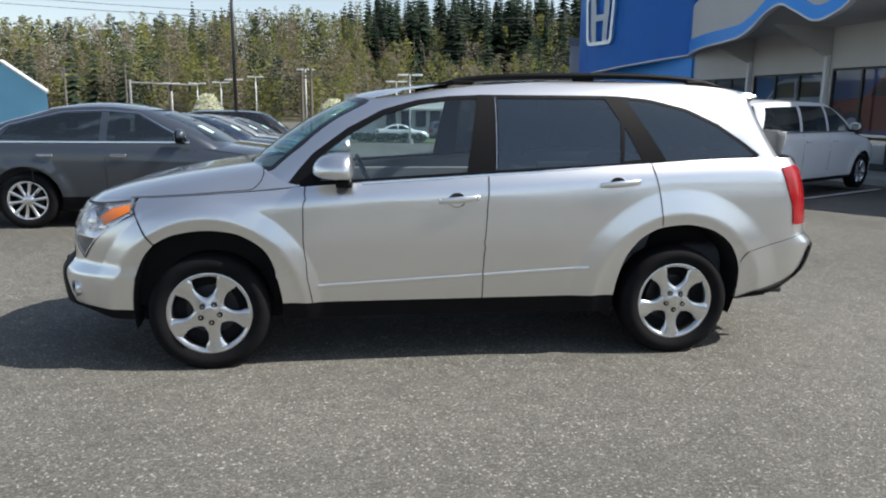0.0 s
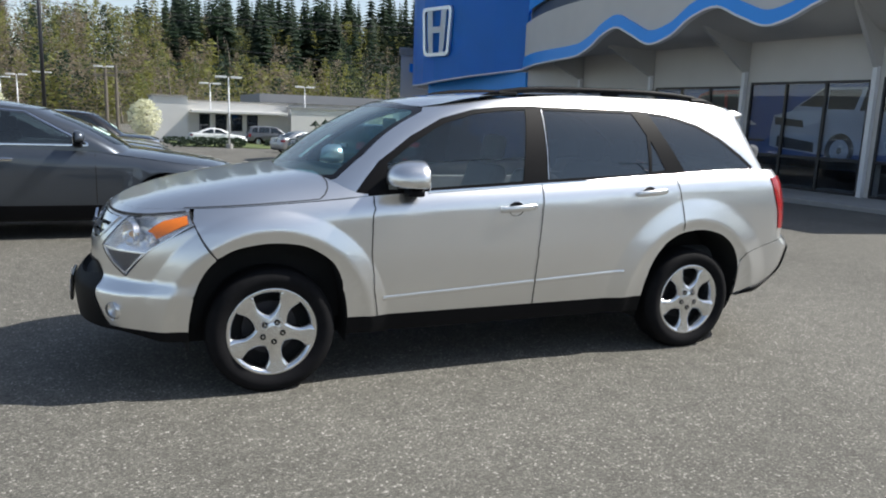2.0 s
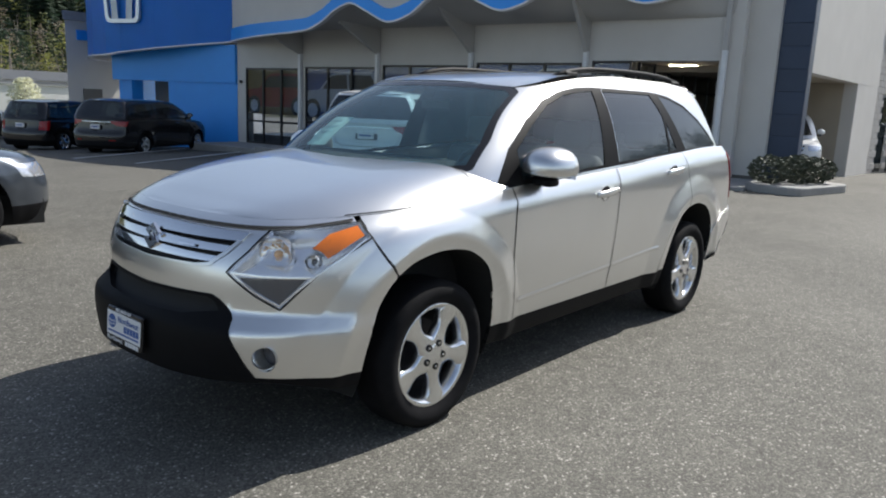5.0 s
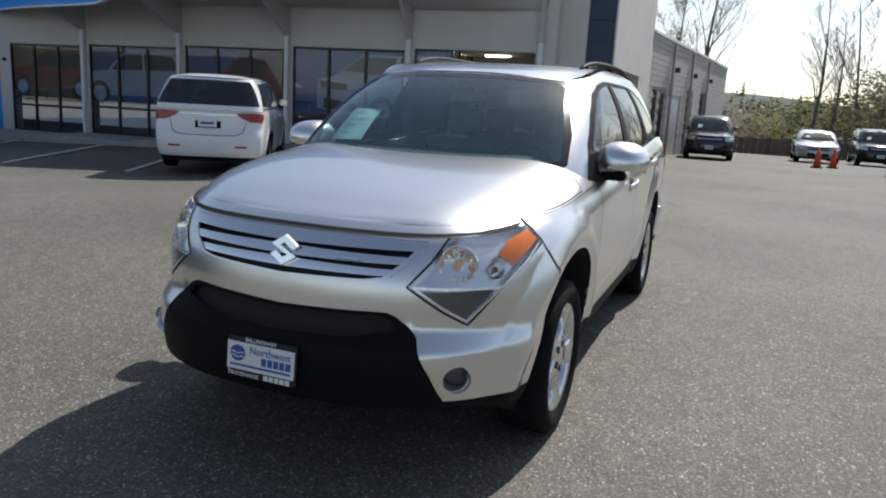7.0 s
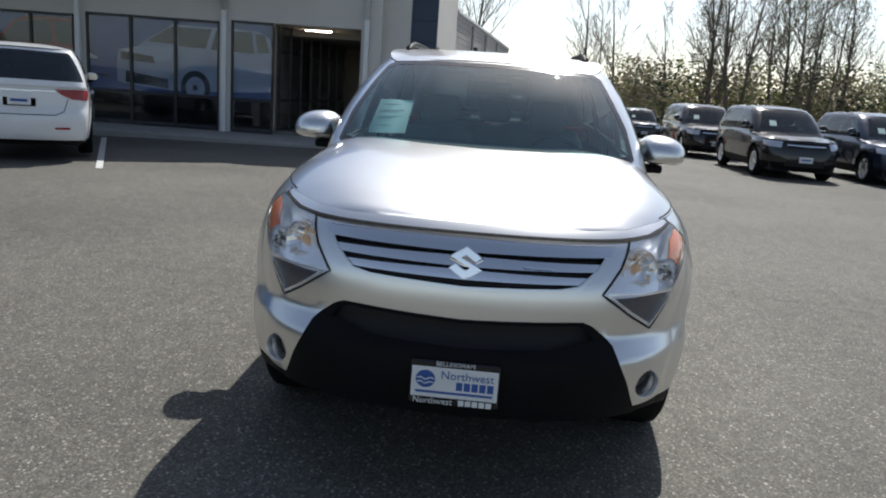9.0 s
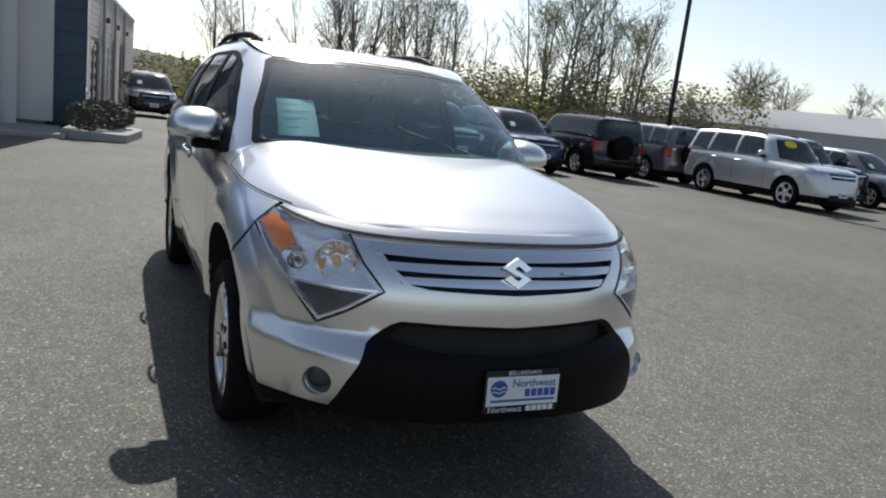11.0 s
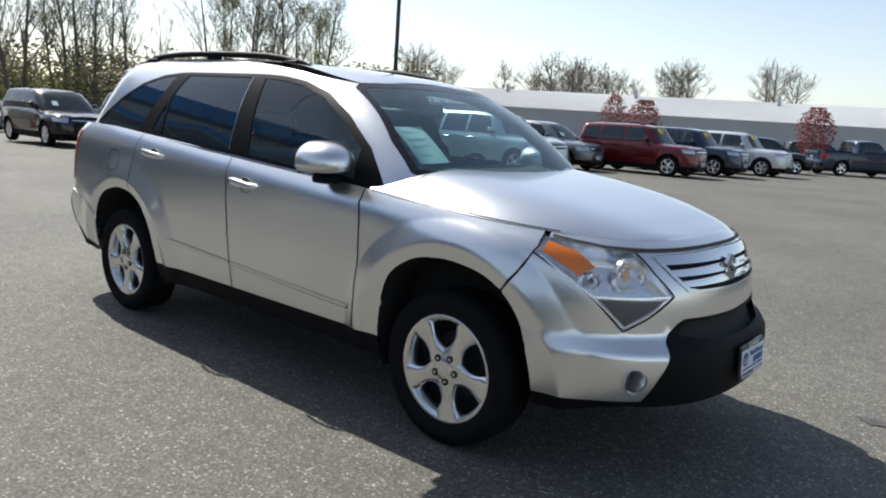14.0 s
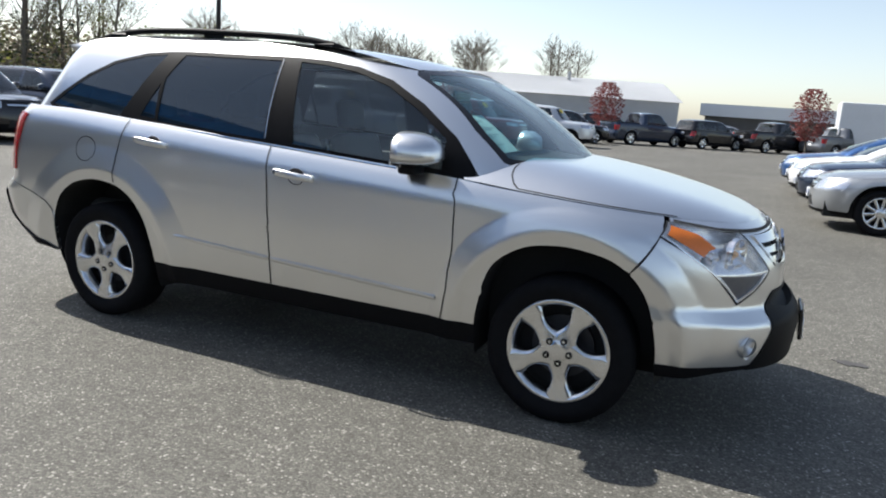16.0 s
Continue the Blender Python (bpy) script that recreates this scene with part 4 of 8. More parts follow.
    # roof rails
    for s in (-1, 1):
        xs = np.linspace(1.34, 3.24, 15)
        pts = [(x, s * (0.565 - 0.035 * ((x - 2.2) / 1.1) ** 2), roof(x) + 0.032 - 0.040 * abs((x - 2.29) / 0.95) ** 5) for x in xs]
        bm = tube(pts, 0.0, 8, taper=[0.012 if k in (0, 14) else 0.019 for k in range(15)])
        rail = part("roof_rail", bm, M["black_plastic"], car, "dark grey roof rail", smooth=True)
        for x in (1.52, 2.29, 3.04):
            part("rail_foot", boxed((x - 0.07, s * 0.56 - 0.016, roof(x) - 0.01), (x + 0.07, s * 0.56 + 0.016, roof(x) + 0.022), 0.010), M["black_plastic"], rail)
    mirror_pair(gh, car, 0.79, 1.160, silver, (0.262, 0.268, 0.168), 0.197)
    # inside
    tub = bmesh.new()
    box(tub, (0.50, -0.78, 0.28), (2.38, 0.78, 0.40))
    box(tub, (2.38, -0.48, 0.36), (3.60, 0.48, 0.44))
    part("cabin_floor", tub, M["interior"], car)
    for s in (-1, 1):
        part("door_lining", boxed((0.52, min(s * 0.80, s * 0.83), 0.42), (2.36, max(s * 0.80, s * 0.83), 1.06), 0.01), M["interior_grey"], car)
        part("side_lining", boxed((2.38, min(s * 0.80, s * 0.83), 0.89), (3.55, max(s * 0.80, s * 0.83), 1.10), 0.01), M["interior_grey"], car)
    part("dashboard", boxed((0.35, -0.76, 0.72), (0.80, 0.76, 1.09), 0.07, segments=3), M["interior"], car, smooth=True)
    part("engine_cover", boxed((-0.6, -0.66, 0.35), (0.42, 0.66, 0.86)), M["underbody"], car)
    part("chassis", boxed((-0.55, -0.50, 0.27), (3.70, 0.50, 0.40)), M["underbody"], car)
    bm = bmesh.new()
    lathe([(0.185 + 0.015 * math.cos(a), 0.015 * math.sin(a)) for a in np.linspace(0, 2 * math.pi, 8, endpoint=False)], 28, axis="z", bm=bm, close=True)
    bmesh.ops.transform(bm, matrix=Matrix.Translation((0.95, -0.38, 1.06)) @ Matrix.Rotation(radians(65), 4, "Y"), verts=bm.verts)
    part("steering_wheel", bm, M["gloss_black"], car, smooth=True)
    for x, wide_y, ys in ((1.45, 0.25, (-0.38, 0.38)), (2.40, 0.27, (-0.42, 0.0, 0.42)), (3.25, 0.27, (-0.35, 0.35))):
        for y in ys:
            seat = boxed((x - 0.25, y - wide_y, 0.40), (x + 0.27, y + wide_y, 0.66), 0.07, segments=3)
            st = part("seat", seat, M["interior"], car, smooth=True)
            back = boxed((-0.07, -wide_y, 0), (0.07, wide_y, 0.62), 0.055, segments=3, turn=Matrix.Translation((x + 0.24, y, 0.60)) @ Matrix.Rotation(radians(18), 4, "Y"))
            part("seat_back", back, M["interior"], st, smooth=True)
            rest = boxed((-0.05, -0.13, 0), (0.05, 0.13, 0.19), 0.04, segments=3, turn=Matrix.Translation((x + 0.45, y, 1.22)) @ Matrix.Rotation(radians(10), 4, "Y"))
            part("headrest", rest, M["interior"], st, smooth=True)
    part("rear_view_mirror", boxed((0.92, -0.11, 1.44), (0.95, 0.11, 1.51), 0.012), M["gloss_black"], car)
    # price sheet behind the windscreen
    sheet = new("price_sheet")
    sheet.parent = car
    quad = [Vector(q) for q in ((0.668, 0.584, 1.375), (0.444, 0.606, 1.206), (0.424, 0.412, 1.216), (0.646, 0.402, 1.381))]

    def on_sheet(t, e, lift=0.0):
        """A place t of the way down and e across, bowed like the glass."""
        return quad[0].lerp(quad[1], t).lerp(quad[3].lerp(quad[2], t), e) + Vector((-0.6, 0, 0.8)) * (lift + 0.006 * math.sin(math.pi * t))

    def strip(t0, t1, e0, e1, rows, lift, thick):
        bm = bmesh.new()
        grid = [[bm.verts.new(on_sheet(t0 + (t1 - t0) * k / rows, e, lift)) for e in (e0, e1)] for k in range(rows + 1)]
        back = [[bm.verts.new(on_sheet(t0 + (t1 - t0) * k / rows, e, lift - thick)) for e in (e0, e1)] for k in range(rows + 1)]
        for g, h in zip(grid, grid[1:]):
            bm.faces.new((g[0], g[1], h[1], h[0]))
        for g, h in zip(back, back[1:]):
            bm.faces.new((h[0], h[1], g[1], g[0]))
        for e in (0, 1):
            for k in range(rows):
                bm.faces.new((grid[k][e], grid[k + 1][e], back[k + 1][e], back[k][e]))
        bmesh.ops.recalc_face_normals(bm, faces=bm.faces)
        return bm
    part("sheet", strip(0, 1, 0, 1, 8, 0.0, 0.001), M["paper"], sheet, "pale green printed price sheet", smooth=True)
    for t, e0, e1 in ((0.17, 0.15, 0.62), (0.36, 0.12, 0.80), (0.41, 0.12, 0.66), (0.55, 0.12, 0.76), (0.60, 0.12, 0.5), (0.80, 0.2, 0.55)):
        part("print_line", strip(t, t + 0.009, e0, e1, 1, 0.0012, 0.0008), M["ink"], sheet)
    # dealer plate on the front bumper
    plate = part("dealer_plate", boxed((-0.012, -0.150, -0.075), (0.006, 0.150, 0.076), 0.006), M["gloss_black"], car, "dealer advertising plate in a black frame")
    plate.matrix_basis = Matrix.Translation((-1.012, 0.0, 0.485)) @ Matrix.Rotation(radians(4), 4, "Y")
    part("plate_face", boxed((-0.0145, -0.145, -0.048), (-0.0125, 0.145, 0.056), 0.001), M["white_plate"], plate)
    fc = Matrix.Rotation(radians(-90), 4, "Z") @ Matrix.Rotation(radians(90), 4, "X")

    def on_plate(text, y, z, size, mat):
        ob = writing("plate_lettering", text, size, Matrix.Translation((-0.0158, y, z)) @ fc, mat, plate, depth=0.0006)
        return ob
    on_plate("Northwest", -0.042, 0.030, 0.040, M["blue_ink"])
    for k in range(5):
        part("plate_mark", boxed((-0.0158, -0.035 + 0.026 * k - 0.096, -0.018), (-0.0148, -0.014 + 0.026 * k - 0.096, 0.010)), M["blue_ink"], plate)
    part("plate_mark", boxed((-0.0158, -0.13, -0.034), (-0.0148, 0.13, -0.026)), M["blue_ink"], plate)
    on_plate("Northwest", 0.07, -0.061, 0.030, M["white_plate"])
    for k in range(5):
        part("plate_mark", boxed((-0.0138, -0.128 + 0.023 * k, -0.071), (-0.0128, -0.109 + 0.023 * k, -0.052)), M["white_plate"], plate)
    on_plate("BELLINGHAM", 0.0, 0.068, 0.022, M["white_plate"])
    disc = lathe([(0.0, 0.0), (0.030, 0.0), (0.030, 0.001), (0, 0.001)], 24, axis="x")
    bmesh.ops.transform(disc, matrix=Matrix.Translation((-0.0160, 0.098, 0.014)) @ Matrix.Diagonal((1, 1.1, 1, 1)), verts=disc.verts)
    part("plate_emblem", disc, M["blue_ink"], plate)
    for z in (0.002, 0.016):
        wave_line = [(-0.0168, 0.126 - 0.056 * k / 6, z + 0.004 * math.sin(k * 1.6)) for k in range(7)]
        part("plate_mark", tube(wave_line, 0.0022, 5), M["white_plate"], plate)
    for ob in car.children:
        if ob.data and ob.data.materials and ob.data.materials[0] in (M["screen_glass"], M["clear_glass"], M["tint_glass"], M["lens"]):
            ob.visible_shadow = False
    # wheels
    for cx, turn in ((0.0, 0.15), (2.857, -0.05)):
        for s in (-1, 1):
            wheel(car, (cx, s * 0.775, 0.348), s, turn=turn)
    part("exhaust_pipe", tube([(3.50, -0.60, 0.345), (3.73, -0.62, 0.345)], 0.024, 12), M["dark_metal"], car, smooth=True)
    return car


hero_suv()


# ---- ground ----
def soft(v, w=4.0):
    return w * math.log1p(math.exp(min(v / w, 40)))


def gz(x, y):
    """The lot's height: level round the car, falling gently to the north and east."""
    return max(-1.6, -0.030 * soft(x - 22) - 0.040 * soft(y - 10) + 0.012 * soft(y - 36) + 0.02)


def asphalt_material():
    m = bpy.data.materials.new("asphalt")
    m.use_nodes = True
    n, l = m.node_tree.nodes, m.node_tree.links
    p = n["Principled BSDF"]
    tc = n.new("ShaderNodeTexCoord")

    def noise_at(scale, detail=4.0, rough=0.55):
        t = n.new("ShaderNodeTexNoise")
        t.inputs["Scale"].default_value, t.inputs["Detail"].default_value, t.inputs["Roughness"].default_value = scale, detail, rough
        l.new(tc.outputs["Object"], t.inputs["Vector"])
        return t.outputs["Fac"]

    def ramp(src, stops):
        r = n.new("ShaderNodeValToRGB")
        while len(r.color_ramp.elements) < len(stops):
            r.color_ramp.elements.new(0.5)
        for e, (pos, c) in zip(r.color_ramp.elements, stops):
            e.position, e.color = pos, (*c, 1)
        l.new(src, r.inputs["Fac"])
        return r.outputs["Color"]

    def mix(kind, fac, a, b):
        x = n.new("ShaderNodeMix")
        x.data_type, x.blend_type = "RGBA", kind
        if isinstance(fac, float):
            x.inputs["Factor"].default_value = fac
        else:
            l.new(fac, x.inputs["Factor"])
        l.new(a, x.inputs[6])
        l.new(b, x.inputs[7])
        return x.outputs[2]
    # stones in the binder, each with its own tone
    stone, tone = n.new("ShaderNodeTexVoronoi"), n.new("ShaderNodeTexVoronoi")
    for v in (stone, tone):
        v.inputs["Scale"].default_value = 106.0
        l.new(tc.outputs["Object"], v.inputs["Vector"])
    sep = n.new("ShaderNodeSeparateColor")
    l.new(tone.outputs["Color"], sep.inputs[0])
    base = ramp(sep.outputs[0], [(0.0, (0.097, 0.094, 0.082)), (0.42, (0.138, 0.134, 0.117)), (0.81, (0.173, 0.167, 0.146)), (0.94, (0.220, 0.211, 0.186)), (1.0, (0.43, 0.415, 0.375))])
    edge = ramp(stone.outputs["Distance"], [(0.25, (1, 1, 1)), (0.8, (0.70, 0.70, 0.70))])
    c = mix("MULTIPLY", 1.0, base, edge)
    c = mix("MULTIPLY", 0.8, c, ramp(noise_at(7.0, 5), [(0.3, (0.82, 0.82, 0.82)), (0.7, (1.12, 1.12, 1.12))]))
    c = mix("MULTIPLY", 0.9, c, ramp(noise_at(0.35, 4), [(0.3, (0.80, 0.79, 0.78)), (0.7, (1.18, 1.17, 1.16))]))
    stain = ramp(noise_at(0.9, 2, 0.4), [(0.20, (0.55, 0.55, 0.56)), (0.28, (1, 1, 1))])
    c = mix("MULTIPLY", 0.6, c, stain)
    l.new(c, p.inputs["Base Color"])
    p.inputs["Roughness"].default_value = 0.78
    p.inputs["Specular IOR Level"].default_value = 0.22
    b = n.new("ShaderNodeBump")
    b.inputs["Strength"].default_value, b.inputs["Distance"].default_value = 0.55, 0.004
    inv = n.new("ShaderNodeMath")
    inv.operation = "SUBTRACT"
    inv.inputs[0].default_value = 1.0
    l.new(stone.outputs["Distance"], inv.inputs[1])
    l.new(inv.outputs[0], b.inputs["Height"])
    l.new(b.outputs["Normal"], p.inputs["Normal"])
    return m


M["asphalt"] = asphalt_material()
M["line_paint"] = material("line_paint", (0.55, 0.55, 0.53), 0.7, vary=0.25, scale=25)
M["concrete"] = material("concrete", (0.32, 0.315, 0.30), 0.85, vary=0.15, scale=6, bump=0.002, bump_scale=60)
M["stain"] = material("oil_stain", (0.062, 0.060, 0.058), 0.8, vary=0.3, scale=20)


def ground():
    xs = sorted({*np.arange(-60, 81, 4.0).tolist(), -2500, -600, -200, -100, 120, 200, 600, 2500})
    bm = bmesh.new()
    rows = [[bm.verts.new((x, y, gz(x, y) if max(abs(x), abs(y)) < 110 else -1.6 if max(x, y) > 110 else gz(x, y))) for x in xs] for y in xs]
    for a, b in zip(rows, rows[1:]):
        for i in range(len(xs) - 1):
            bm.faces.new((a[i], a[i + 1], b[i + 1], b[i]))
    tagged(mesh_object("ground", bm, M["asphalt"], smooth=True), "worn grey asphalt of a car lot with pale stones", "ground", kind="structure")


ground()


def painted_line(a, b, wide=0.10):
    a, b = Vector(a), Vector(b)
    d = (b - a).normalized()
    s = Vector((-d.y, d.x)) * wide / 2
    bm = prism([tuple(a - s), tuple(b - s), tuple(b + s), tuple(a + s)], gz(a.x, a.y) + 0.002, gz(a.x, a.y) + 0.006)
    tagged(mesh_object("parking_line", bm, M["line_paint"]), "worn white parking bay line on asphalt", "line", "parking lines", "structure")


for k in range(5):
    o = Vector((6.9, 5.75)) + Vector((-0.27, 2.72)) * k
    painted_line(o, o + Vector((4.6, 2.5)))


def stain(x, y, r, seed):
    rnd = random.Random(seed)
    pts = [(x + r * (0.5 + 0.6 * rnd.random()) * math.cos(a) * 1.5, y + r * (0.4 + 0.6 * rnd.random()) * math.sin(a)) for a in np.linspace(0, 2 * math.pi, 14, endpoint=False)]
    tagged(mesh_object("oil_stain", prism(pts, 0.004, 0.0145), M["stain"]), "small dark oil stain on the asphalt", "stain", "", "structure")


stain(-1.40, -1.03, 0.075, 3)

# ---- the showroom ----
M["white_wall"] = material("white_render", (0.60, 0.58, 0.545), 0.85, vary=0.05, scale=1.5, bump=0.002, bump_scale=80)
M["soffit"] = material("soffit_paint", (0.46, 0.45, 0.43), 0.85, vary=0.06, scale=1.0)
M["blue_panel"] = material("blue_panel", (0.028, 0.32, 0.90), 0.38, vary=0.06, scale=0.8)
M["navy_tile"] = material("navy_tile", (0.022, 0.042, 0.085), 0.45, vary=0.12, scale=3, per_object=0.08)
M["frame_black"] = material("frame_black", (0.02, 0.02, 0.022), 0.4, vary=0.1)
M["shop_glass"] = glass("shop_glass", (0.84, 0.88, 0.93), 0.95, ior=1.4)
M["beige_wall"] = material("beige_wall", (0.40, 0.35, 0.28), 0.85, vary=0.08, scale=2)
# floor and room tones are lowered to put the room's shade into the colour
M["floor_tile"] = material("floor_tile", (0.12, 0.118, 0.112), 0.35, vary=0.1, scale=4)
M["room_shade"] = material("room_shade_tone", (0.15, 0.145, 0.135), 0.8, vary=0.1, scale=2)
M["steel_white"] = material("white_steel", (0.72, 0.73, 0.74), 0.35, vary=0.04)
M["sign_silver"] = material("sign_silver", (0.62, 0.66, 0.70), 0.3, 0.7, vary=0.05)
M["poster_blue"] = material("poster_blue", (0.055, 0.10, 0.26), 0.5, vary=0.35, scale=1.2)
M["poster_silver"] = material("poster_silver", (0.40, 0.43, 0.49), 0.4, vary=0.22, scale=2)
M["poster_light"] = material("poster_light", (0.52, 0.55, 0.60), 0.4, vary=0.2, scale=2)
M["poster_red"] = material("poster_red", (0.22, 0.03, 0.03), 0.5, vary=0.25, scale=3)
M["poster_dark"] = material("poster_dark", (0.03, 0.03, 0.035), 0.5, vary=0.2, scale=3)
M["poster_sand"] = material("poster_sand", (0.20, 0.14, 0.06), 0.5, vary=0.3, scale=3)
M["tube_light"] = material("ceiling_tube", (1.0, 0.93, 0.80), 0.5, emit=70.0)

SITE = Matrix.Translation((14.98, 3.45, 0)) @ Matrix.Rotation(radians(5.14), 4, "Z")
PILLARS = (0.0, 3.45, 6.98, 10.45, 13.85)


def placed(name, bm, mat, label="", category="", kind="structure", smooth=False, group="", base=None):
    ob = mesh_object(name, bm, mat, smooth=smooth)
    ob.matrix_world = SITE if base is None else base
    return tagged(ob, label, category, group, kind)


def under(name, bm, mat, parent, label="", smooth=False):
    return part(name, bm, mat, parent, label, smooth)


def outline_on(bm, pts, x, scale, at):
    """A flat printed shape on a poster: points (along, up) at depth x."""
    vs = [bm.verts.new((x, at[0] + scale * a, at[1] + scale * b)) for a, b in pts]
    return bm.faces.new(vs)


CAR_PRINT = ((-2.3, 0.25), (-2.35, 0.75), (-2.1, 0.98), (-1.0, 1.08), (-0.45, 1.62), (-0.1, 1.72), (1.6, 1.72), (2.1, 1.55), (2.35, 0.95), (2.35, 0.3))


# a light-coloured car seen half from the front, in metres from its nose and up
PRINT_BODY = ((0.04, 1.10), (0.02, 1.49), (0.08, 1.87), (0.56, 1.98), (0.70, 2.10), (1.40, 2.55), (3.44, 2.54), (3.78, 2.38), (3.88, 1.81), (3.84, 1.10), (3.44, 1.06), (2.40, 1.00), (1.36, 0.96), (0.24, 1.06))
PRINT_GLASS = (((0.77, 2.11), (1.38, 2.50), (1.47, 2.50), (1.46, 2.08)),
               ((1.54, 2.49), (2.36, 2.49), (2.21, 2.03), (1.54, 2.04)),
               ((2.46, 2.48), (3.34, 2.49), (3.40, 1.99), (2.34, 2.01)),
               ((3.42, 2.47), (3.66, 2.45), (3.78, 2.03), (3.49, 2.01)))
PRINT_DARK = (((0.12, 1.83), (0.92, 1.76), (0.96, 1.59), (0.14, 1.64)),
              ((0.24, 1.37), (1.28, 1.23), (1.30, 1.00), (0.24, 1.09)))


def poster(name, y0, y1, car_at, scale, flip, paint, label, ground_paint="poster_blue"):
    """A printed window poster with the plain shape of a car."""
    top = placed(name, boxed((0.075, y0, 0.90), (0.080, y1, 2.72)), M[ground_paint], label, "poster", kind="")
    k = -1 if flip else 1

    def clip(pts, depth, mat, nm):
        cy, cz = car_at
        q = [(cy + k * scale * a, cz + scale * b) for a, b in pts]
        for axis, lim, sign in ((0, y0 + 0.01, 1), (0, y1 - 0.01, -1), (1, 0.91, 1), (1, 2.71, -1)):
            out = []
            for i, p in enumerate(q):
                r = q[i - 1]
                pin, rin = sign * (p[axis] - lim) >= 0, sign * (r[axis] - lim) >= 0
                if pin != rin:
                    t = (lim - r[axis]) / (p[axis] - r[axis])
                    out.append((r[0] + t * (p[0] - r[0]), r[1] + t * (p[1] - r[1])))
                if pin:
                    out.append(p)
            q = out
            if len(q) < 3:
                return
        bm = bmesh.new()
        f = bm.faces.new([bm.verts.new((depth, a, b)) for a, b in q])
        under(nm, bm, M[mat], top)
    if scale == 1.0:
        clip(PRINT_BODY, 0.0725, paint, "printed_car")
        clip(((0.10, 1.83), (0.56, 1.98), (1.40, 2.0), (1.38, 1.72), (0.95, 1.62)), 0.0718, "poster_light", "printed_bonnet")
        for pts in PRINT_GLASS:
            clip(pts, 0.071, "poster_dark", "printed_window")
        for pts in PRINT_DARK:
            clip(pts, 0.071, "poster_dark", "printed_grille")
        for cx, cz, rx, rz in ((1.96, 1.07, 0.32, 0.36), (3.60, 1.25, 0.24, 0.33)):
            for f, depth, mat in ((1.15, 0.0708, "poster_dark"), (0.74, 0.0700, "poster_silver"), (0.20, 0.0690, "poster_dark")):
                clip([(cx + rx * f * math.cos(a), cz + rz * f * math.sin(a)) for a in np.linspace(0, 2 * math.pi, 20, endpoint=False)], depth, mat, "printed_wheel")
            # the gaps between five spokes
            for k in range(5):
                m = 2 * math.pi * (k + 0.5) / 5
                clip([(cx + rx * f * math.cos(m + w), cz + rz * f * math.sin(m + w)) for f, w in ((0.26, 0.0), (0.62, -0.34), (0.66, 0.0), (0.62, 0.34))], 0.0694, "poster_dark", "printed_spoke_gap")
        # lamps, grille slats, a bumper line and the door seams
        clip(((0.10, 1.62), (0.16, 1.74), (0.52, 1.70), (0.62, 1.56), (0.40, 1.52)), 0.0708, "poster_light", "printed_lamp")
        clip(((0.02, 1.20), (0.05, 1.26), (1.45, 1.20), (1.45, 1.16)), 0.0712, "poster_dark", "printed_line")
        for y in (2.35, 3.05):
            clip(((y, 1.05), (y + 0.015, 1.05), (y + 0.035, 2.0), (y + 0.02, 2.0)), 0.0708, "poster_dark", "printed_line")
        clip(((2.28, 1.56), (3.9, 1.66), (3.9, 1.675), (2.28, 1.575)), 0.0708, "poster_light", "printed_line")
        return
    clip(CAR_PRINT, 0.0725, paint, "printed_car")
    clip(((-0.85, 1.1), (-0.4, 1.58), (0.35, 1.62), (0.40, 1.12)), 0.071, "poster_dark", "printed_window")
    clip(((0.5, 1.12), (0.45, 1.62), (1.5, 1.6), (1.85, 1.15)), 0.071, "poster_dark", "printed_window")
    clip(((-2.3, 0.55), (-2.3, 0.78), (-1.75, 0.82), (-1.7, 0.58)), 0.071, "poster_dark", "printed_grille")
    for cx in (-1.35, 1.45):
        ring = [(cx + 0.42 * math.cos(a), 0.32 + 0.42 * math.sin(a)) for a in np.linspace(0, 2 * math.pi, 18, endpoint=False)]
        clip(ring, 0.0705, "poster_dark", "printed_wheel")
        ring = [(cx + 0.26 * math.cos(a), 0.32 + 0.26 * math.sin(a)) for a in np.linspace(0, 2 * math.pi, 18, endpoint=False)]
        clip(ring, 0.0695, "poster_silver", "printed_rim")


def glazing(name, y0, y1, panes, z0=0.06, z1=2.75, rail=0.86, label="black-framed showroom window with three tall panes"):
    win = thing(name, label, "window", "showroom windows", kind="structure")
    win.matrix_world = SITE
    for a, b in ((z0, z0 + 0.06), (z1 - 0.06, z1)):
        under("window_frame", boxed((0.0, y0, a), (0.07, y1, b), 0.004), M["frame_black"], win)
    step = (y1 - y0) / panes
    for k in range(panes + 1):
        y = y0 + step * k
        w = 0.035 if 0 < k < panes else 0.05
        a, b = max(y0, y - w), min(y1, y + w)
        under("mullion", boxed((-0.004, a, z0 + 0.06), (0.066, b, z1 - 0.06), 0.004), M["frame_black"], win)
    for k in range(panes):
        a, b = y0 + step * k + (0.05 if k == 0 else 0.035), y0 + step * (k + 1) - (0.05 if k == panes - 1 else 0.035)
        under("rail", boxed((0.004, a, rail - 0.035), (0.062, b, rail + 0.035), 0.004), M["frame_black"], win)
        for c, d in ((z0 + 0.06, rail - 0.035), (rail + 0.035, z1 - 0.06)):
            pane = under("pane", boxed((0.03, a, c), (0.038, b, d)), M["shop_glass"], win)
            pane.visible_shadow = False
    return win


# the walkway steps down to the north
SILLS = (0.06, 0.06, 0.0, -0.08, -0.16)


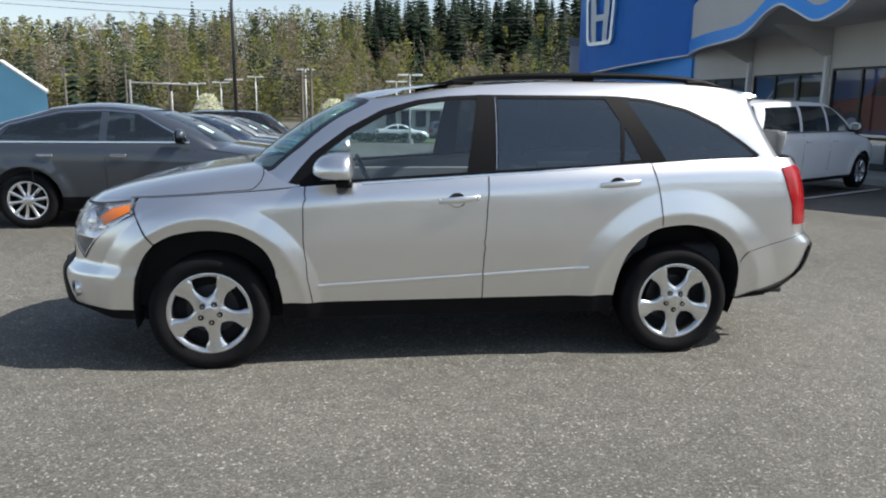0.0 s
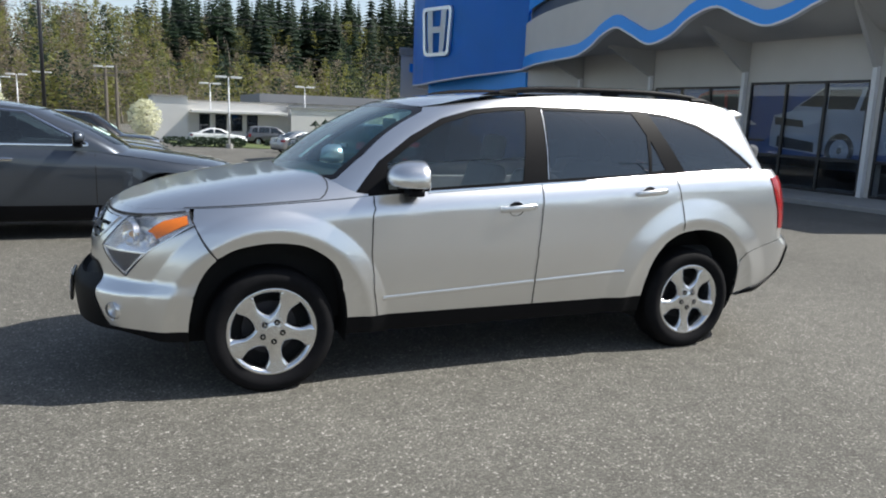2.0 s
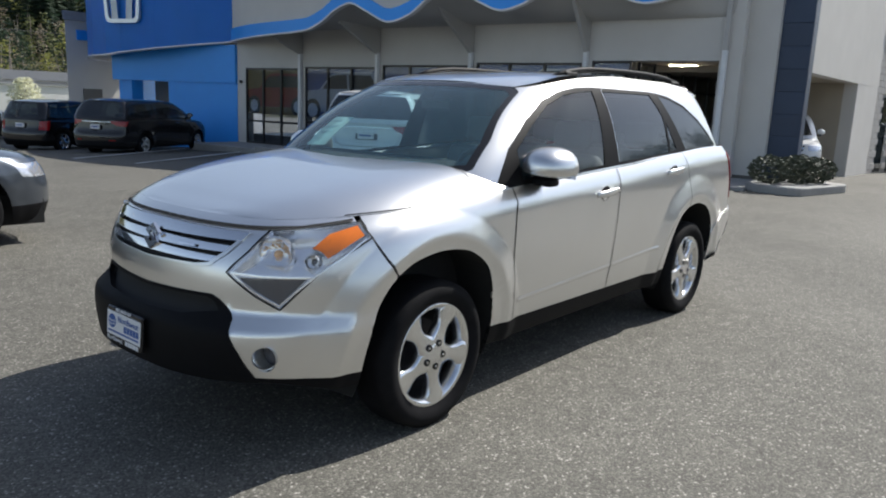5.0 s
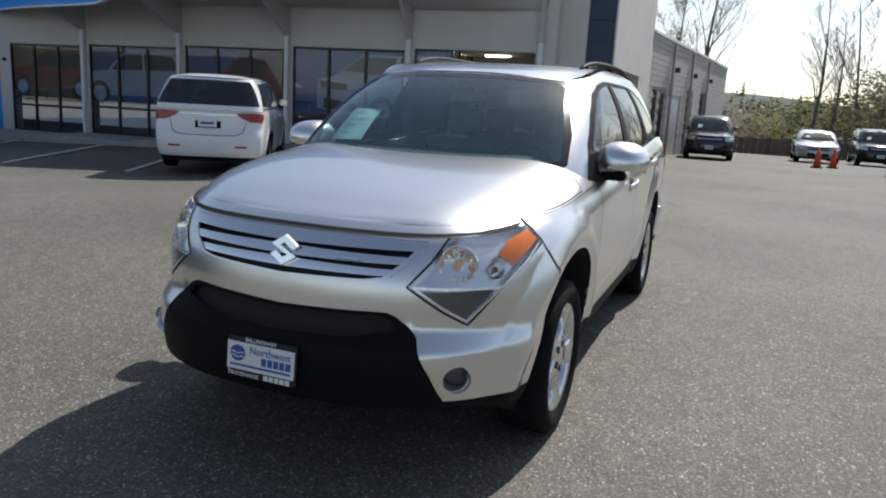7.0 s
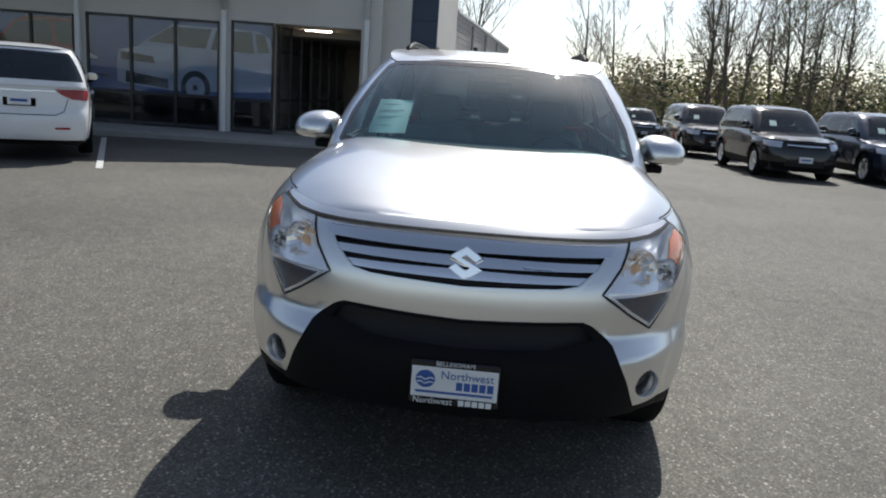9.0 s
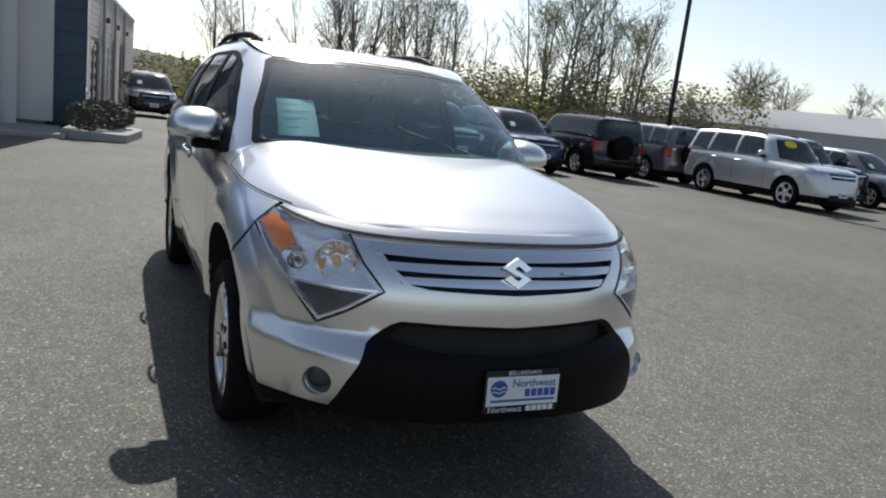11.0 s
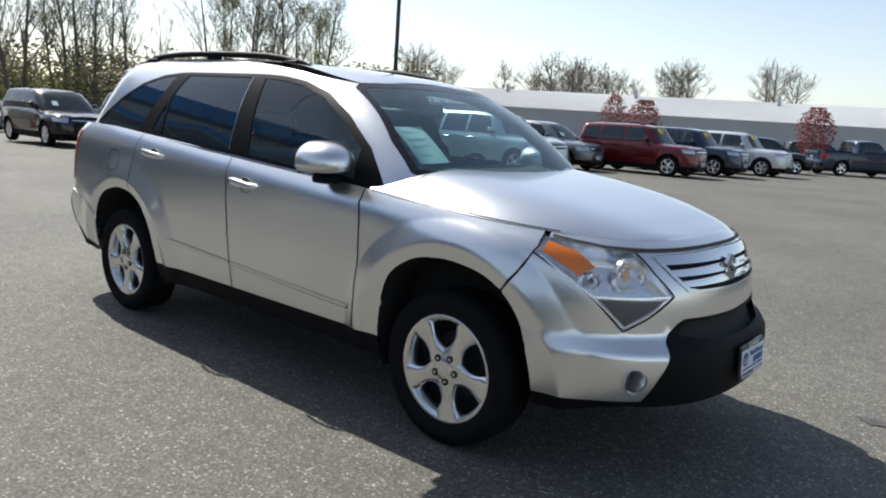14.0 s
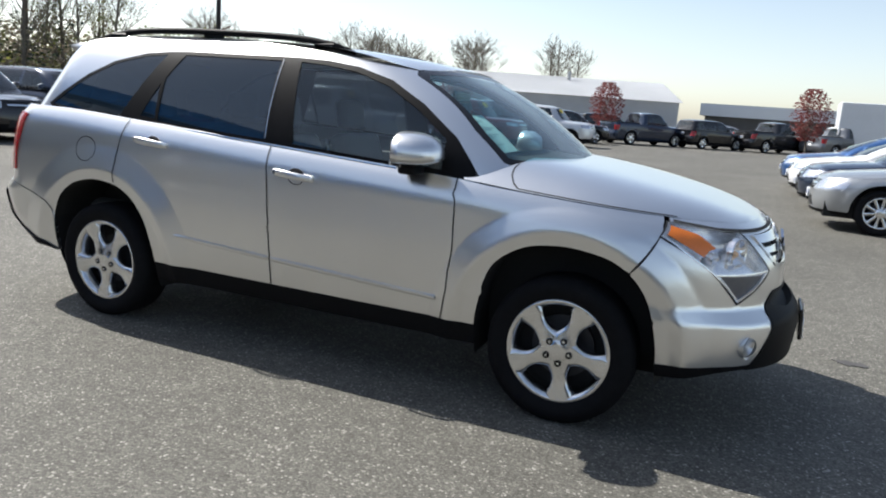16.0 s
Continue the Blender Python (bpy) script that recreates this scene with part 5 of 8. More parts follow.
def showroom():
    wall = M["white_wall"]
    # walkway, floor and inner room
    for k, (a, b) in enumerate(((-1.2, 3.5), (3.5, 7.0), (7.0, 10.5), (10.5, 13.9), (13.9, 17.2))):
        placed(f"pavement_{k + 1}", prism([(-2.05, a), (0.35, a), (0.35, b), (-2.05, b)], -0.6, SILLS[k], bevel=0.015), M["concrete"], "concrete walkway in front of the showroom windows", "walkway")
    placed("floor", prism([(0.35, -0.9), (9, -0.9), (9, 17.2), (0.35, 17.2)], -0.3, 0.15), M["floor_tile"], "grey tiled showroom floor", "floor")
    placed("wall_back", boxed((8.7, -0.9, 0.15), (9, 17.2, 6.4)), M["room_shade"], "inner wall of the showroom in a tone darkened for shade", "wall")
    placed("ceiling", boxed((0.35, -0.9, 3.3), (8.7, 17.2, 3.4)), M["room_shade"], "showroom ceiling", "ceiling")
    # piers and the wall over the windows
    placed("wall_front", boxed((0.0, -0.35, 2.75), (0.35, 17.2, 6.55)), wall, "cream rendered wall above the showroom windows", "wall")
    for k, y in enumerate(PILLARS):
        placed("wall_pier", boxed((0.0, y - 0.14, -0.3), (0.35, y + 0.14, 2.75)), wall, "cream rendered pier between showroom windows", "pier", group="showroom piers")
        col = thing("column", "slim white steel column carrying the canopy", "column", "canopy columns", at=SITE, kind="")
        under("shaft", boxed((-0.16, y - 0.055, -0.2), (-0.02, y + 0.055, 2.98), 0.008), M["steel_white"], col)
        # the tapered bracket under the canopy
        X = arc(y) * 0.92
        bm = bmesh.new()
        pts = [(-0.02, 2.92), (-0.16, 2.95), (X * 0.8 - 0.05, wave(y) - 0.03), (X * 0.8 - 0.05, wave(y) + 0.25), (-0.02, 3.75)]
        lo = [bm.verts.new((a, y - 0.05, b)) for a, b in pts]
        hi = [bm.verts.new((a, y + 0.05, b)) for a, b in pts]
        bm.faces.new(lo[::-1]), bm.faces.new(hi)
        for i in range(5):
            bm.faces.new((lo[i], lo[(i + 1) % 5], hi[(i + 1) % 5], hi[i]))
        bmesh.ops.recalc_face_normals(bm, faces=bm.faces)
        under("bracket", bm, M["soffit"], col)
    placed("wall_end", boxed((0.0, -0.35, 0.04), (0.35, -0.14, 2.75)), wall, "cream rendered wall end", "wall")
    placed("wall_left", boxed((0.0, 16.75, -0.3), (0.35, 17.2, 2.75)), wall, "cream rendered wall beside the blue tower", "wall")
    lamp = placed("wall_lamp", lathe([(0.0, 0.0), (0.05, 0.0), (0.06, 0.05), (0.04, 0.10), (0, 0.10)], 14, axis="z", at=(-0.05, 16.95, 1.95)), M["frame_black"], "small black wall lamp", "lamp", kind="")
    spans = [(PILLARS[k] + 0.14, PILLARS[k + 1] - 0.14) for k in range(4)] + [(PILLARS[4] + 0.14, 16.75)]
    for k, (a, b) in enumerate(spans):
        if k == 0:
            glazing("window_1", b - 1.05, b, 1, label="black-framed showroom window beside the open entry")
        else:
            top = (2.75, 2.70, 2.62, 2.55, 2.50)[k]
            glazing(f"window_{k + 1}", a, b, 3, z0=SILLS[k], z1=top, rail=0.80 + SILLS[k])
            if top < 2.75:
                placed(f"wall_lintel_{k}", boxed((0.003, a, top), (0.347, b, 2.75)), wall, "cream rendered lintel over a showroom window", "wall")
    # posters behind the panes
    b = spans[0][1]
    poster("window_poster", b - 1.03, b - 0.02, (6.16, 0.0), 1.0, True, "poster_silver", "blue window poster with a printed silver SUV")
    poster("window_poster", spans[1][0] + 0.03, spans[1][1] - 0.03, (6.16, 0.0), 1.0, True, "poster_silver", "blue window poster with a printed silver SUV")
    poster("window_poster", spans[2][0] + 0.03, spans[2][1] - 0.03, (8.1, 0.72), 1.05, True, "poster_red", "blue window poster with a printed red car")
    poster("window_poster", spans[3][0] + 0.03, spans[3][1] - 0.03, (12.2, 0.85), 0.9, True, "poster_silver", "blue window poster with a printed silver car")
    poster("window_poster", spans[4][0] + 0.03, spans[4][1] - 0.03, (15.3, 0.95), 0.8, True, "poster_red", "window poster with a printed red car over sand", "poster_sand")
    # the open entry: a recess with a glazed inner front
    a, b = spans[0][0], spans[0][1] - 1.05
    placed("wall_entry", boxed((0.35, b + 0.02, 0.15), (5.2, b + 0.10, 3.0)), M["beige_wall"], "inner wall of the entry", "wall")
    placed("wall_entry_side", boxed((0.35, a - 0.12, 0.15), (6.0, a, 3.0)), M["beige_wall"], "beige side wall of the open entry", "wall")
    placed("ceiling_entry", boxed((0.35, a, 2.76), (6.0, b + 0.02, 2.84)), M["beige_wall"], "beige ceiling of the open entry", "ceiling")
    inner = thing("window_8", "black-framed glazed front inside the entry", "window", kind="structure")
    inner.matrix_world = SITE
    n = 7
    for k in range(n + 1):
        t = k / n
        x, y = 0.45 + 5.2 * t, b - 0.05 - 0.95 * t
        under("mullion", boxed((x - 0.03, y - 0.03, 0.15), (x + 0.03, y + 0.03, 2.75)), M["frame_black"], inner)
    for z in (0.16, 0.9, 2.1, 2.7):
        bm = tube([(0.45, b - 0.05, z), (5.65, b - 1.0, z)], 0.03, 4)
        under("rail", bm, M["frame_black"], inner)
    bm = bmesh.new()
    bm.faces.new([bm.verts.new(v) for v in ((0.45, b - 0.045, 0.16), (5.65, b - 0.995, 0.16), (5.65, b - 0.995, 2.72), (0.45, b - 0.045, 2.72))])
    under("pane", bm, M["shop_glass"], inner)
    for k in range(3):
        tl = thing("ceiling_light", "lit strip light on the entry ceiling", "lamp", "entry lights", at=SITE)
        under("housing", boxed((1.2 + 1.3 * k, a + 0.9, 2.72), (1.5 + 1.3 * k, a + 1.6, 2.76), 0.005), M["steel_white"], tl)
        under("tube", boxed((1.24 + 1.3 * k, a + 0.93, 2.705), (1.46 + 1.3 * k, a + 1.57, 2.719)), M["tube_light"], tl)
    placed("wall_inner", boxed((6.0, a - 0.12, 0.15), (6.15, b + 0.1, 3.0)), M["beige_wall"], "beige wall at the end of the entry", "wall")


wave = curve([(-0.4, 4.55), (0.0, 4.5), (0.8, 4.22), (1.7, 3.98), (2.4, 4.2), (3.2, 4.46), (3.9, 4.20), (4.4, 3.92), (4.85, 3.80), (5.5, 4.04), (6.15, 4.32), (6.8, 4.12), (7.4, 3.72), (8.0, 3.57), (8.8, 3.88), (9.4, 4.10), (10.0, 3.94), (10.6, 3.64), (11.4, 3.45), (12.5, 3.42), (17.3, 3.42)])


def arc(y):
    return -2.5 * (1 - ((y - 8.7) / 8.9) ** 2)


def canopy():
    ys = np.linspace(-0.15, 17.2, 140)
    top = thing("canopy", "white canopy with a wavy blue edge band over the showroom front", "canopy", at=SITE, kind="structure")
    # the band, as a strip with thickness
    bm, prev = bmesh.new(), None
    for y in ys:
        x, z = arc(y), wave(y)
        h = 0.33 if y < 11 else 0.33 + 0.08 * min((y - 11) / 5, 1)
        q = [bm.verts.new((x - 0.05, y, z)), bm.verts.new((x - 0.05, y, z + h)), bm.verts.new((x + 0.12, y, z + h)), bm.verts.new((x + 0.12, y, z))]
        if prev:
            for i in range(4):
                bm.faces.new((prev[i], prev[(i + 1) % 4], q[(i + 1) % 4], q[i]))
        prev = q
    bmesh.ops.recalc_face_normals(bm, faces=bm.faces)
    under("edge_band", bm, M["blue_panel"], top, "blue wavy edge band", smooth=False)
    bm, prev = bmesh.new(), None
    for y in ys:
        x, z = arc(y), wave(y)
        q = [bm.verts.new((x - 0.066, y, z - 0.035)), bm.verts.new((x - 0.066, y, z + 0.012)), bm.verts.new((x + 0.10, y, z + 0.012)), bm.verts.new((x + 0.10, y, z - 0.035))]
        if prev:
            for i in range(4):
                bm.faces.new((prev[i], prev[(i + 1) % 4], q[(i + 1) % 4], q[i]))
        prev = q
    bmesh.ops.recalc_face_normals(bm, faces=bm.faces)
    under("drip_edge", bm, M["steel_white"], top, "pale metal drip edge")
    for name, mat, low, high, inset, lab in (("fascia", "white_wall", lambda y: wave(y) + 0.3, lambda y: 5.05, 0.02, "cream fascia panel"), ("upper_strip", "navy_tile", lambda y: 5.05, lambda y: 5.5, 0.25, "dark glazed strip"),
                                             ("parapet", "blue_panel", lambda y: 5.5, lambda y: 6.6, 0.1, "blue parapet")):
        bm, prev = bmesh.new(), None
        for y in ys:
            x = arc(y) + inset
            q = (bm.verts.new((x, y, low(y))), bm.verts.new((x, y, high(y))), bm.verts.new((x + 0.3, y, high(y))))
            if prev:
                bm.faces.new((prev[0], q[0], q[1], prev[1])), bm.faces.new((prev[1], q[1], q[2], prev[2]))
            prev = q
        under(name, bm, M[mat], top, lab, smooth=False)
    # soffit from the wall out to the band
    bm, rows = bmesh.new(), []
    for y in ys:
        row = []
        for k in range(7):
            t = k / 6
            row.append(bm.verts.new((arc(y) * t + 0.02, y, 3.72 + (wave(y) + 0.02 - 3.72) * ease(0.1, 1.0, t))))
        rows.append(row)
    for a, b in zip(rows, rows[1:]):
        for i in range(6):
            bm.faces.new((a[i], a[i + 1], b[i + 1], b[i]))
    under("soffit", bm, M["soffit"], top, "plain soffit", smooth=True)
    bm = bmesh.new()
    rim = [(arc(y) + 0.1, y) for y in ys] + [(1.5, 17.2), (1.5, -0.15)]
    prism(rim, 6.45, 6.5, bm=bm)
    under("roof", bm, M["concrete"], top, "flat roof")


canopy()
showroom()


def blue_tower():
    tower = thing("entrance_tower", "curved blue entrance tower with a silver sign on it", "tower", at=SITE, kind="structure")
    plan = [(0.3, 17.2), (-0.12, 17.2), (-0.75, 18.6), (-1.35, 20.2), (-1.72, 21.8), (-1.74, 22.8), (-1.45, 24.2), (-0.9, 25.6), (0.0, 27.2), (1.2, 28.6), (3.0, 29.5)]
    low = lambda y: 3.42 - 0.54 * min(max((y - 17.2) / 5.5, 0), 1)
    for name, z0, z1, off, mat in (("upper_wall", None, 7.2, 0.0, "blue_panel"),):
        n = 0
        dense = densify(plan, 0.85, closed=False)
        for a, b in zip(dense, dense[1:]):
            for k in range(5):
                za0, zb0 = low(a[1]), low(b[1])
                fa, fb = (za0 + (7.2 - za0) * k / 5, za0 + (7.2 - za0) * (k + 1) / 5), (zb0 + (7.2 - zb0) * k / 5, zb0 + (7.2 - zb0) * (k + 1) / 5)
                d = Vector((b[0] - a[0], b[1] - a[1])).normalized() * 0.0015
                bm = bmesh.new()
                f = bm.faces.new([bm.verts.new((a[0] + d.x, a[1] + d.y, fa[0] + 0.0015)), bm.verts.new((b[0] - d.x, b[1] - d.y, fb[0] + 0.0015)), bm.verts.new((b[0] - d.x, b[1] - d.y, fb[1] - 0.0015)), bm.verts.new((a[0] + d.x, a[1] + d.y, fa[1] - 0.0015))])
                bmesh.ops.solidify(bm, geom=[f], thickness=0.03)
                under("wall_panel", bm, M["blue_panel"], tower)
    inner = [(x + 0.04, y) for x, y in plan]
    bm = bmesh.new()
    prev = None
    for x, y in inner:
        q = (bm.verts.new((x, y, low(y))), bm.verts.new((x, y, 7.19)))
        if prev:
            bm.faces.new((prev[0], q[0], q[1], prev[1]))
        prev = q
    under("backing", bm, M["blue_panel"], tower)
    bm, prev = bmesh.new(), None
    for x, y in plan:
        q = (bm.verts.new((x - 0.03, y, low(y) - 0.04)), bm.verts.new((x - 0.03, y, low(y) + 0.01)), bm.verts.new((x + 0.2, y, low(y) + 0.01)), bm.verts.new((x + 0.2, y, low(y) - 0.04)))
        if prev:
            for i in range(4):
                bm.faces.new((prev[i], prev[(i + 1) % 4], q[(i + 1) % 4], q[i]))
        prev = q
    bmesh.ops.recalc_face_normals(bm, faces=bm.faces)
    under("drip_edge", bm, M["steel_white"], tower)
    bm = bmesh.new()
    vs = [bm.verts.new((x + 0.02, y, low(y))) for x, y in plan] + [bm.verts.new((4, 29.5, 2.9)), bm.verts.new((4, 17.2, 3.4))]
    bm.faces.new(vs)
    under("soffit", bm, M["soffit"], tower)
    # the recessed lower wall with a doorway
    base = [(0.34, 17.22), (-0.05, 17.22), (-0.45, 19.2), (-0.8, 20.6)]
    for y0, y1, x0, x1, z0, z1 in ((17.21, 20.6, -0.02, -0.55, -1.0, 1.95), (22.6, 23.6, -0.85, -0.75, -1.0, 1.95), (17.21, 23.6, -0.10, -1.05, 1.95, 3.3)):
        pts = [(x0, y0), (x1, y1), (x1 + 0.5, y1), (x0 + 0.5, y0)]
        under("lower_wall", prism(pts, z0, z1), M["blue_panel"], tower)
    # a solid dark block stands in for the doorway's shaded inside
    under("doorway", prism([(0.4, 20.6), (0.2, 22.6), (0.6, 22.6), (0.8, 20.6)], -1.0, 1.95), M["room_shade"], tower, "dark block standing in for the shade inside an open doorway")
    under("side_wall", prism([(-0.8, 23.55), (3, 26), (3, 25.6), (-0.7, 23.2)], -1.2, 3.0), M["blue_panel"], tower)
    # a silver framed sign, drawn as plain shapes
    turn = Matrix.Translation((-1.70, 21.55, 5.0)) @ Matrix.Rotation(radians(13), 4, "Z")
    bm = bmesh.new()
    outer, innr = rounded([(-0.80, -1.0), (0.80, -1.0), (0.95, 1.0), (-0.95, 1.0)], 0.25), rounded([(-0.66, -0.86), (0.66, -0.86), (0.80, 0.86), (-0.80, 0.86)], 0.18)
    vo, vi = [bm.verts.new((-0.12, a, b)) for a, b in outer], [bm.verts.new((-0.12, a, b)) for a, b in innr]
    wo = [bm.verts.new((0.0, a, b)) for a, b in outer]
    wi = [bm.verts.new((0.0, a, b)) for a, b in innr]
    for i in range(len(vo)):
        j = (i + 1) % len(vo)
        bm.faces.new((vo[i], vo[j], vi[j], vi[i])), bm.faces.new((vo[i], wo[i], wo[j], vo[j])), bm.faces.new((vi[i], vi[j], wi[j], wi[i]))
    bmesh.ops.recalc_face_normals(bm, faces=bm.faces)
    bmesh.ops.transform(bm, matrix=turn, verts=bm.verts)
    under("sign_frame", bm, M["sign_silver"], tower, "silver rounded sign frame")
    for pts in (((-0.48, -0.86), (-0.2, -0.86), (-0.28, 0.86), (-0.62, 0.86)), ((0.2, -0.86), (0.48, -0.86), (0.62, 0.86), (0.28, 0.86)), ((-0.24, -0.05), (0.24, -0.05), (0.26, 0.2), (-0.26, 0.2))):
        bm = bmesh.new()
        f = bm.faces.new([bm.verts.new((-0.11, a, b)) for a, b in pts])
        bmesh.ops.solidify(bm, geom=[f], thickness=0.08)
        bmesh.ops.transform(bm, matrix=turn, verts=bm.verts)
        under("sign_bar", bm, M["sign_silver"], tower)


blue_tower()


def wing():
    """The white block and the pale brick wing past the showroom's corner."""
    # navy-tiled corner pier
    pier = thing("corner_pier", "tall navy tiled corner pier at the showroom's end", "pier", at=Matrix.Translation((15.52, 2.12, 0)) @ Matrix.Rotation(radians(5), 4, "Z"), kind="structure")
    under("core", boxed((0.02, -0.31, 0.0), (0.5, 0.31, 7.0)), M["frame_black"], pier)
    for k in range(14):
        under("tile", boxed((0.0, -0.325, 0.10 + 0.5 * k), (0.03, 0.325, 0.595 + 0.5 * k), 0.004), M["navy_tile"], pier)
        under("tile", boxed((0.03, -0.33, 0.10 + 0.5 * k), (0.5, -0.30, 0.595 + 0.5 * k), 0.004), M["navy_tile"], pier)
    wall = M["white_wall"]
    mesh_part = lambda name, bm, mat, label, cat: tagged(mesh_object(name, bm, mat), label, cat, kind="structure")
    mesh_part("wall_corner", boxed((15.35, 2.44, 0.14), (15.65, 3.15, 7.0)), wall, "cream rendered wall beside the corner pier", "wall")
    mesh_part("wall_side_upper", prism([(16.0, 1.85), (24.1, 1.95), (24.1, 2.3), (16.0, 2.2)], 2.55, 7.0), wall, "tall cream rendered side wall over a wide opening", "wall")
    mesh_part("wall_side", prism([(21.2, 1.92), (24.1, 1.95), (24.1, 2.3), (21.2, 2.27)], -0.2, 2.55), wall, "cream rendered side wall", "wall")
    mesh_part("wall_bay_back", boxed((21.2, 2.27, -0.2), (21.4, 8.5, 3.0)), M["beige_wall"], "beige inner wall of the covered bay", "wall")
    mesh_part("wall_bay_side", boxed((16.2, 6.5, -0.2), (21.2, 6.7, 3.0)), M["beige_wall"], "beige inner wall of the covered bay", "wall")
    mesh_part("ceiling_bay", boxed((16.0, 2.2, 2.55), (21.3, 6.6, 2.7)), M["beige_wall"], "beige ceiling of the covered bay", "ceiling")
    # pale brick wing
    brick = material("pale_block", (0.55, 0.52, 0.48), 0.85, vary=0.08, scale=2.0, bump=0.004, bump_scale=20)
    a, b = Vector((24.1, 1.95)), Vector((44.0, 0.1))
    d = (b - a).normalized()
    turn = Matrix.Translation((a.x, a.y, 0)) @ Matrix.Rotation(math.atan2(d.y, d.x), 4, "Z")
    L = (b - a).length
    w = thing("wall_brick", "long pale block wall of the workshop wing", "wall", at=turn, kind="structure")
    under("core", boxed((0, 0.06, -1.5), (L, 0.4, 4.2)), material("mortar", (0.42, 0.40, 0.37), 0.9, vary=0.1), w)
    under("coping", boxed((0, -0.06, 4.2), (L, 0.45, 4.32), 0.01), M["steel_white"], w)
    holes = [(0.9, 1.5, -0.1, 2.3), (2.2, 2.8, -0.1, 2.3), (4.2, 6.0, -1.0, 2.2), (8.0, 9.0, -1.0, 2.5), (11.5, 12.6, -1.0, 2.5)]
    me = {}
    rnd = random.Random(5)
    count = 0
    for row in range(27):
        z = -1.2 + 0.2 * row
        for col in range(int(L / 0.4) + 1):
            x = 0.4 * col - (0.2 if row % 2 else 0)
            x0, x1 = max(x + 0.006, 0.0), min(x + 0.394, L)
            if x1 - x0 < 0.05 or any(x1 > h[0] - 0.05 and x0 < h[1] + 0.05 and z + 0.2 > h[2] and z < h[3] for h in holes):
                continue
            count += 1
            key = round(x1 - x0, 3)
            if count <= 290:
                if key not in me:
                    bm = boxed((0, 0.0, 0.006), (key, 0.07, 0.194))
                    me[key] = bpy.data.meshes.new("block")
                    bm.to_mesh(me[key]), bm.free()
                    me[key].materials.append(brick)
                o = new("block", me[key])
                o.parent = w
                o.matrix_basis = Matrix.Translation((x0, rnd.uniform(-0.006, 0.004), z))
    rest = bmesh.new()
    count = 0
    for row in range(27):
        z = -1.2 + 0.2 * row
        for col in range(int(L / 0.4) + 1):
            x = 0.4 * col - (0.2 if row % 2 else 0)
            x0, x1 = max(x + 0.006, 0.0), min(x + 0.394, L)
            if x1 - x0 < 0.05 or any(x1 > h[0] - 0.05 and x0 < h[1] + 0.05 and z + 0.2 > h[2] and z < h[3] for h in holes):
                continue
            count += 1
            if count > 290:
                vs = [rest.verts.new(p) for p in ((x0, 0, z + .006), (x1, 0, z + .006), (x1, 0, z + .194), (x0, 0, z + .194))]
                ws = [rest.verts.new((v.co.x, 0.07, v.co.z)) for v in vs]
                rest.faces.new(vs)
                for i in range(4):
                    rest.faces.new((vs[i], ws[i], ws[(i + 1) % 4], vs[(i + 1) % 4]))
    bmesh.ops.recalc_face_normals(rest, faces=rest.faces)
    tagged(under("block_courses", rest, brick, w), kind="stuff")
    for k, h in enumerate(holes):
        name, mat = ("window", M["dark_glass"]) if k < 2 else ("door", M["steel_white"] if k == 2 else M["frame_black"])
        under(name, boxed((h[0], 0.02, h[2]), (h[1], 0.065, h[3]), 0.004), mat, w, "dark narrow window" if k < 2 else "workshop door")
    for x in (4.0, 8.3, 13.0):
        under("downpipe", tube([(x - 0.35, -0.08, -1), (x - 0.35, -0.08, 4.1)], 0.06, 10), M["concrete"], w, "grey downpipe", smooth=True)
        under("wall_light", boxed((x + 0.3, -0.2, 3.1), (x + 0.55, 0.0, 3.3), 0.02), M["frame_black"], w)
    # planter with clipped shrubs
    bed = tagged(mesh_object("planter_kerb", prism(rounded([(12.9, 1.0), (15.3, 0.55), (15.6, 2.0), (13.2, 2.2)], 0.35), -0.02, 0.16, bevel=0.02), M["concrete"]), "low concrete kerb round a shrub bed", "kerb", kind="structure")
    rnd = random.Random(9)
    leaf = material("shrub_leaf", (0.075, 0.085, 0.055), 0.7, vary=0.35, scale=14)
    for x, y, r in ((13.5, 1.75, 0.36), (14.15, 1.35, 0.38), (14.75, 1.15, 0.34), (15.1, 1.65, 0.33)):
        verts, faces = [], []
        for _ in range(700):
            v = Vector((rnd.gauss(0, 1), rnd.gauss(0, 1), rnd.gauss(0, 1))).normalized()
            v = v * r * (0.8 + 0.25 * rnd.random())
            c = Vector((x + v.x * 1.1, y + v.y * 1.1, 0.16 + r * 0.8 + v.z * 0.8))
            if c.z < 0.15:
                continue
            q = Vector((rnd.gauss(0, 1), rnd.gauss(0, 1), rnd.gauss(0, 1))).normalized().to_track_quat("Z", "Y").to_matrix()
            s = 0.05
            k = len(verts)
            verts += [tuple(c + q @ Vector(o)) for o in ((-s, 0, 0), (0, -s * 0.5, 0), (s, 0, 0), (0, s * 0.5, 0.01))]
            faces.append((k, k + 1, k + 2, k + 3))
        mesh = bpy.data.meshes.new("shrub")
        mesh.from_pydata(verts, [], faces)
        mesh.materials.append(leaf)
        tagged(new("shrub", mesh), "rounded grey-green clipped shrub in a kerbed bed", "shrub", "planter shrubs")


wing()


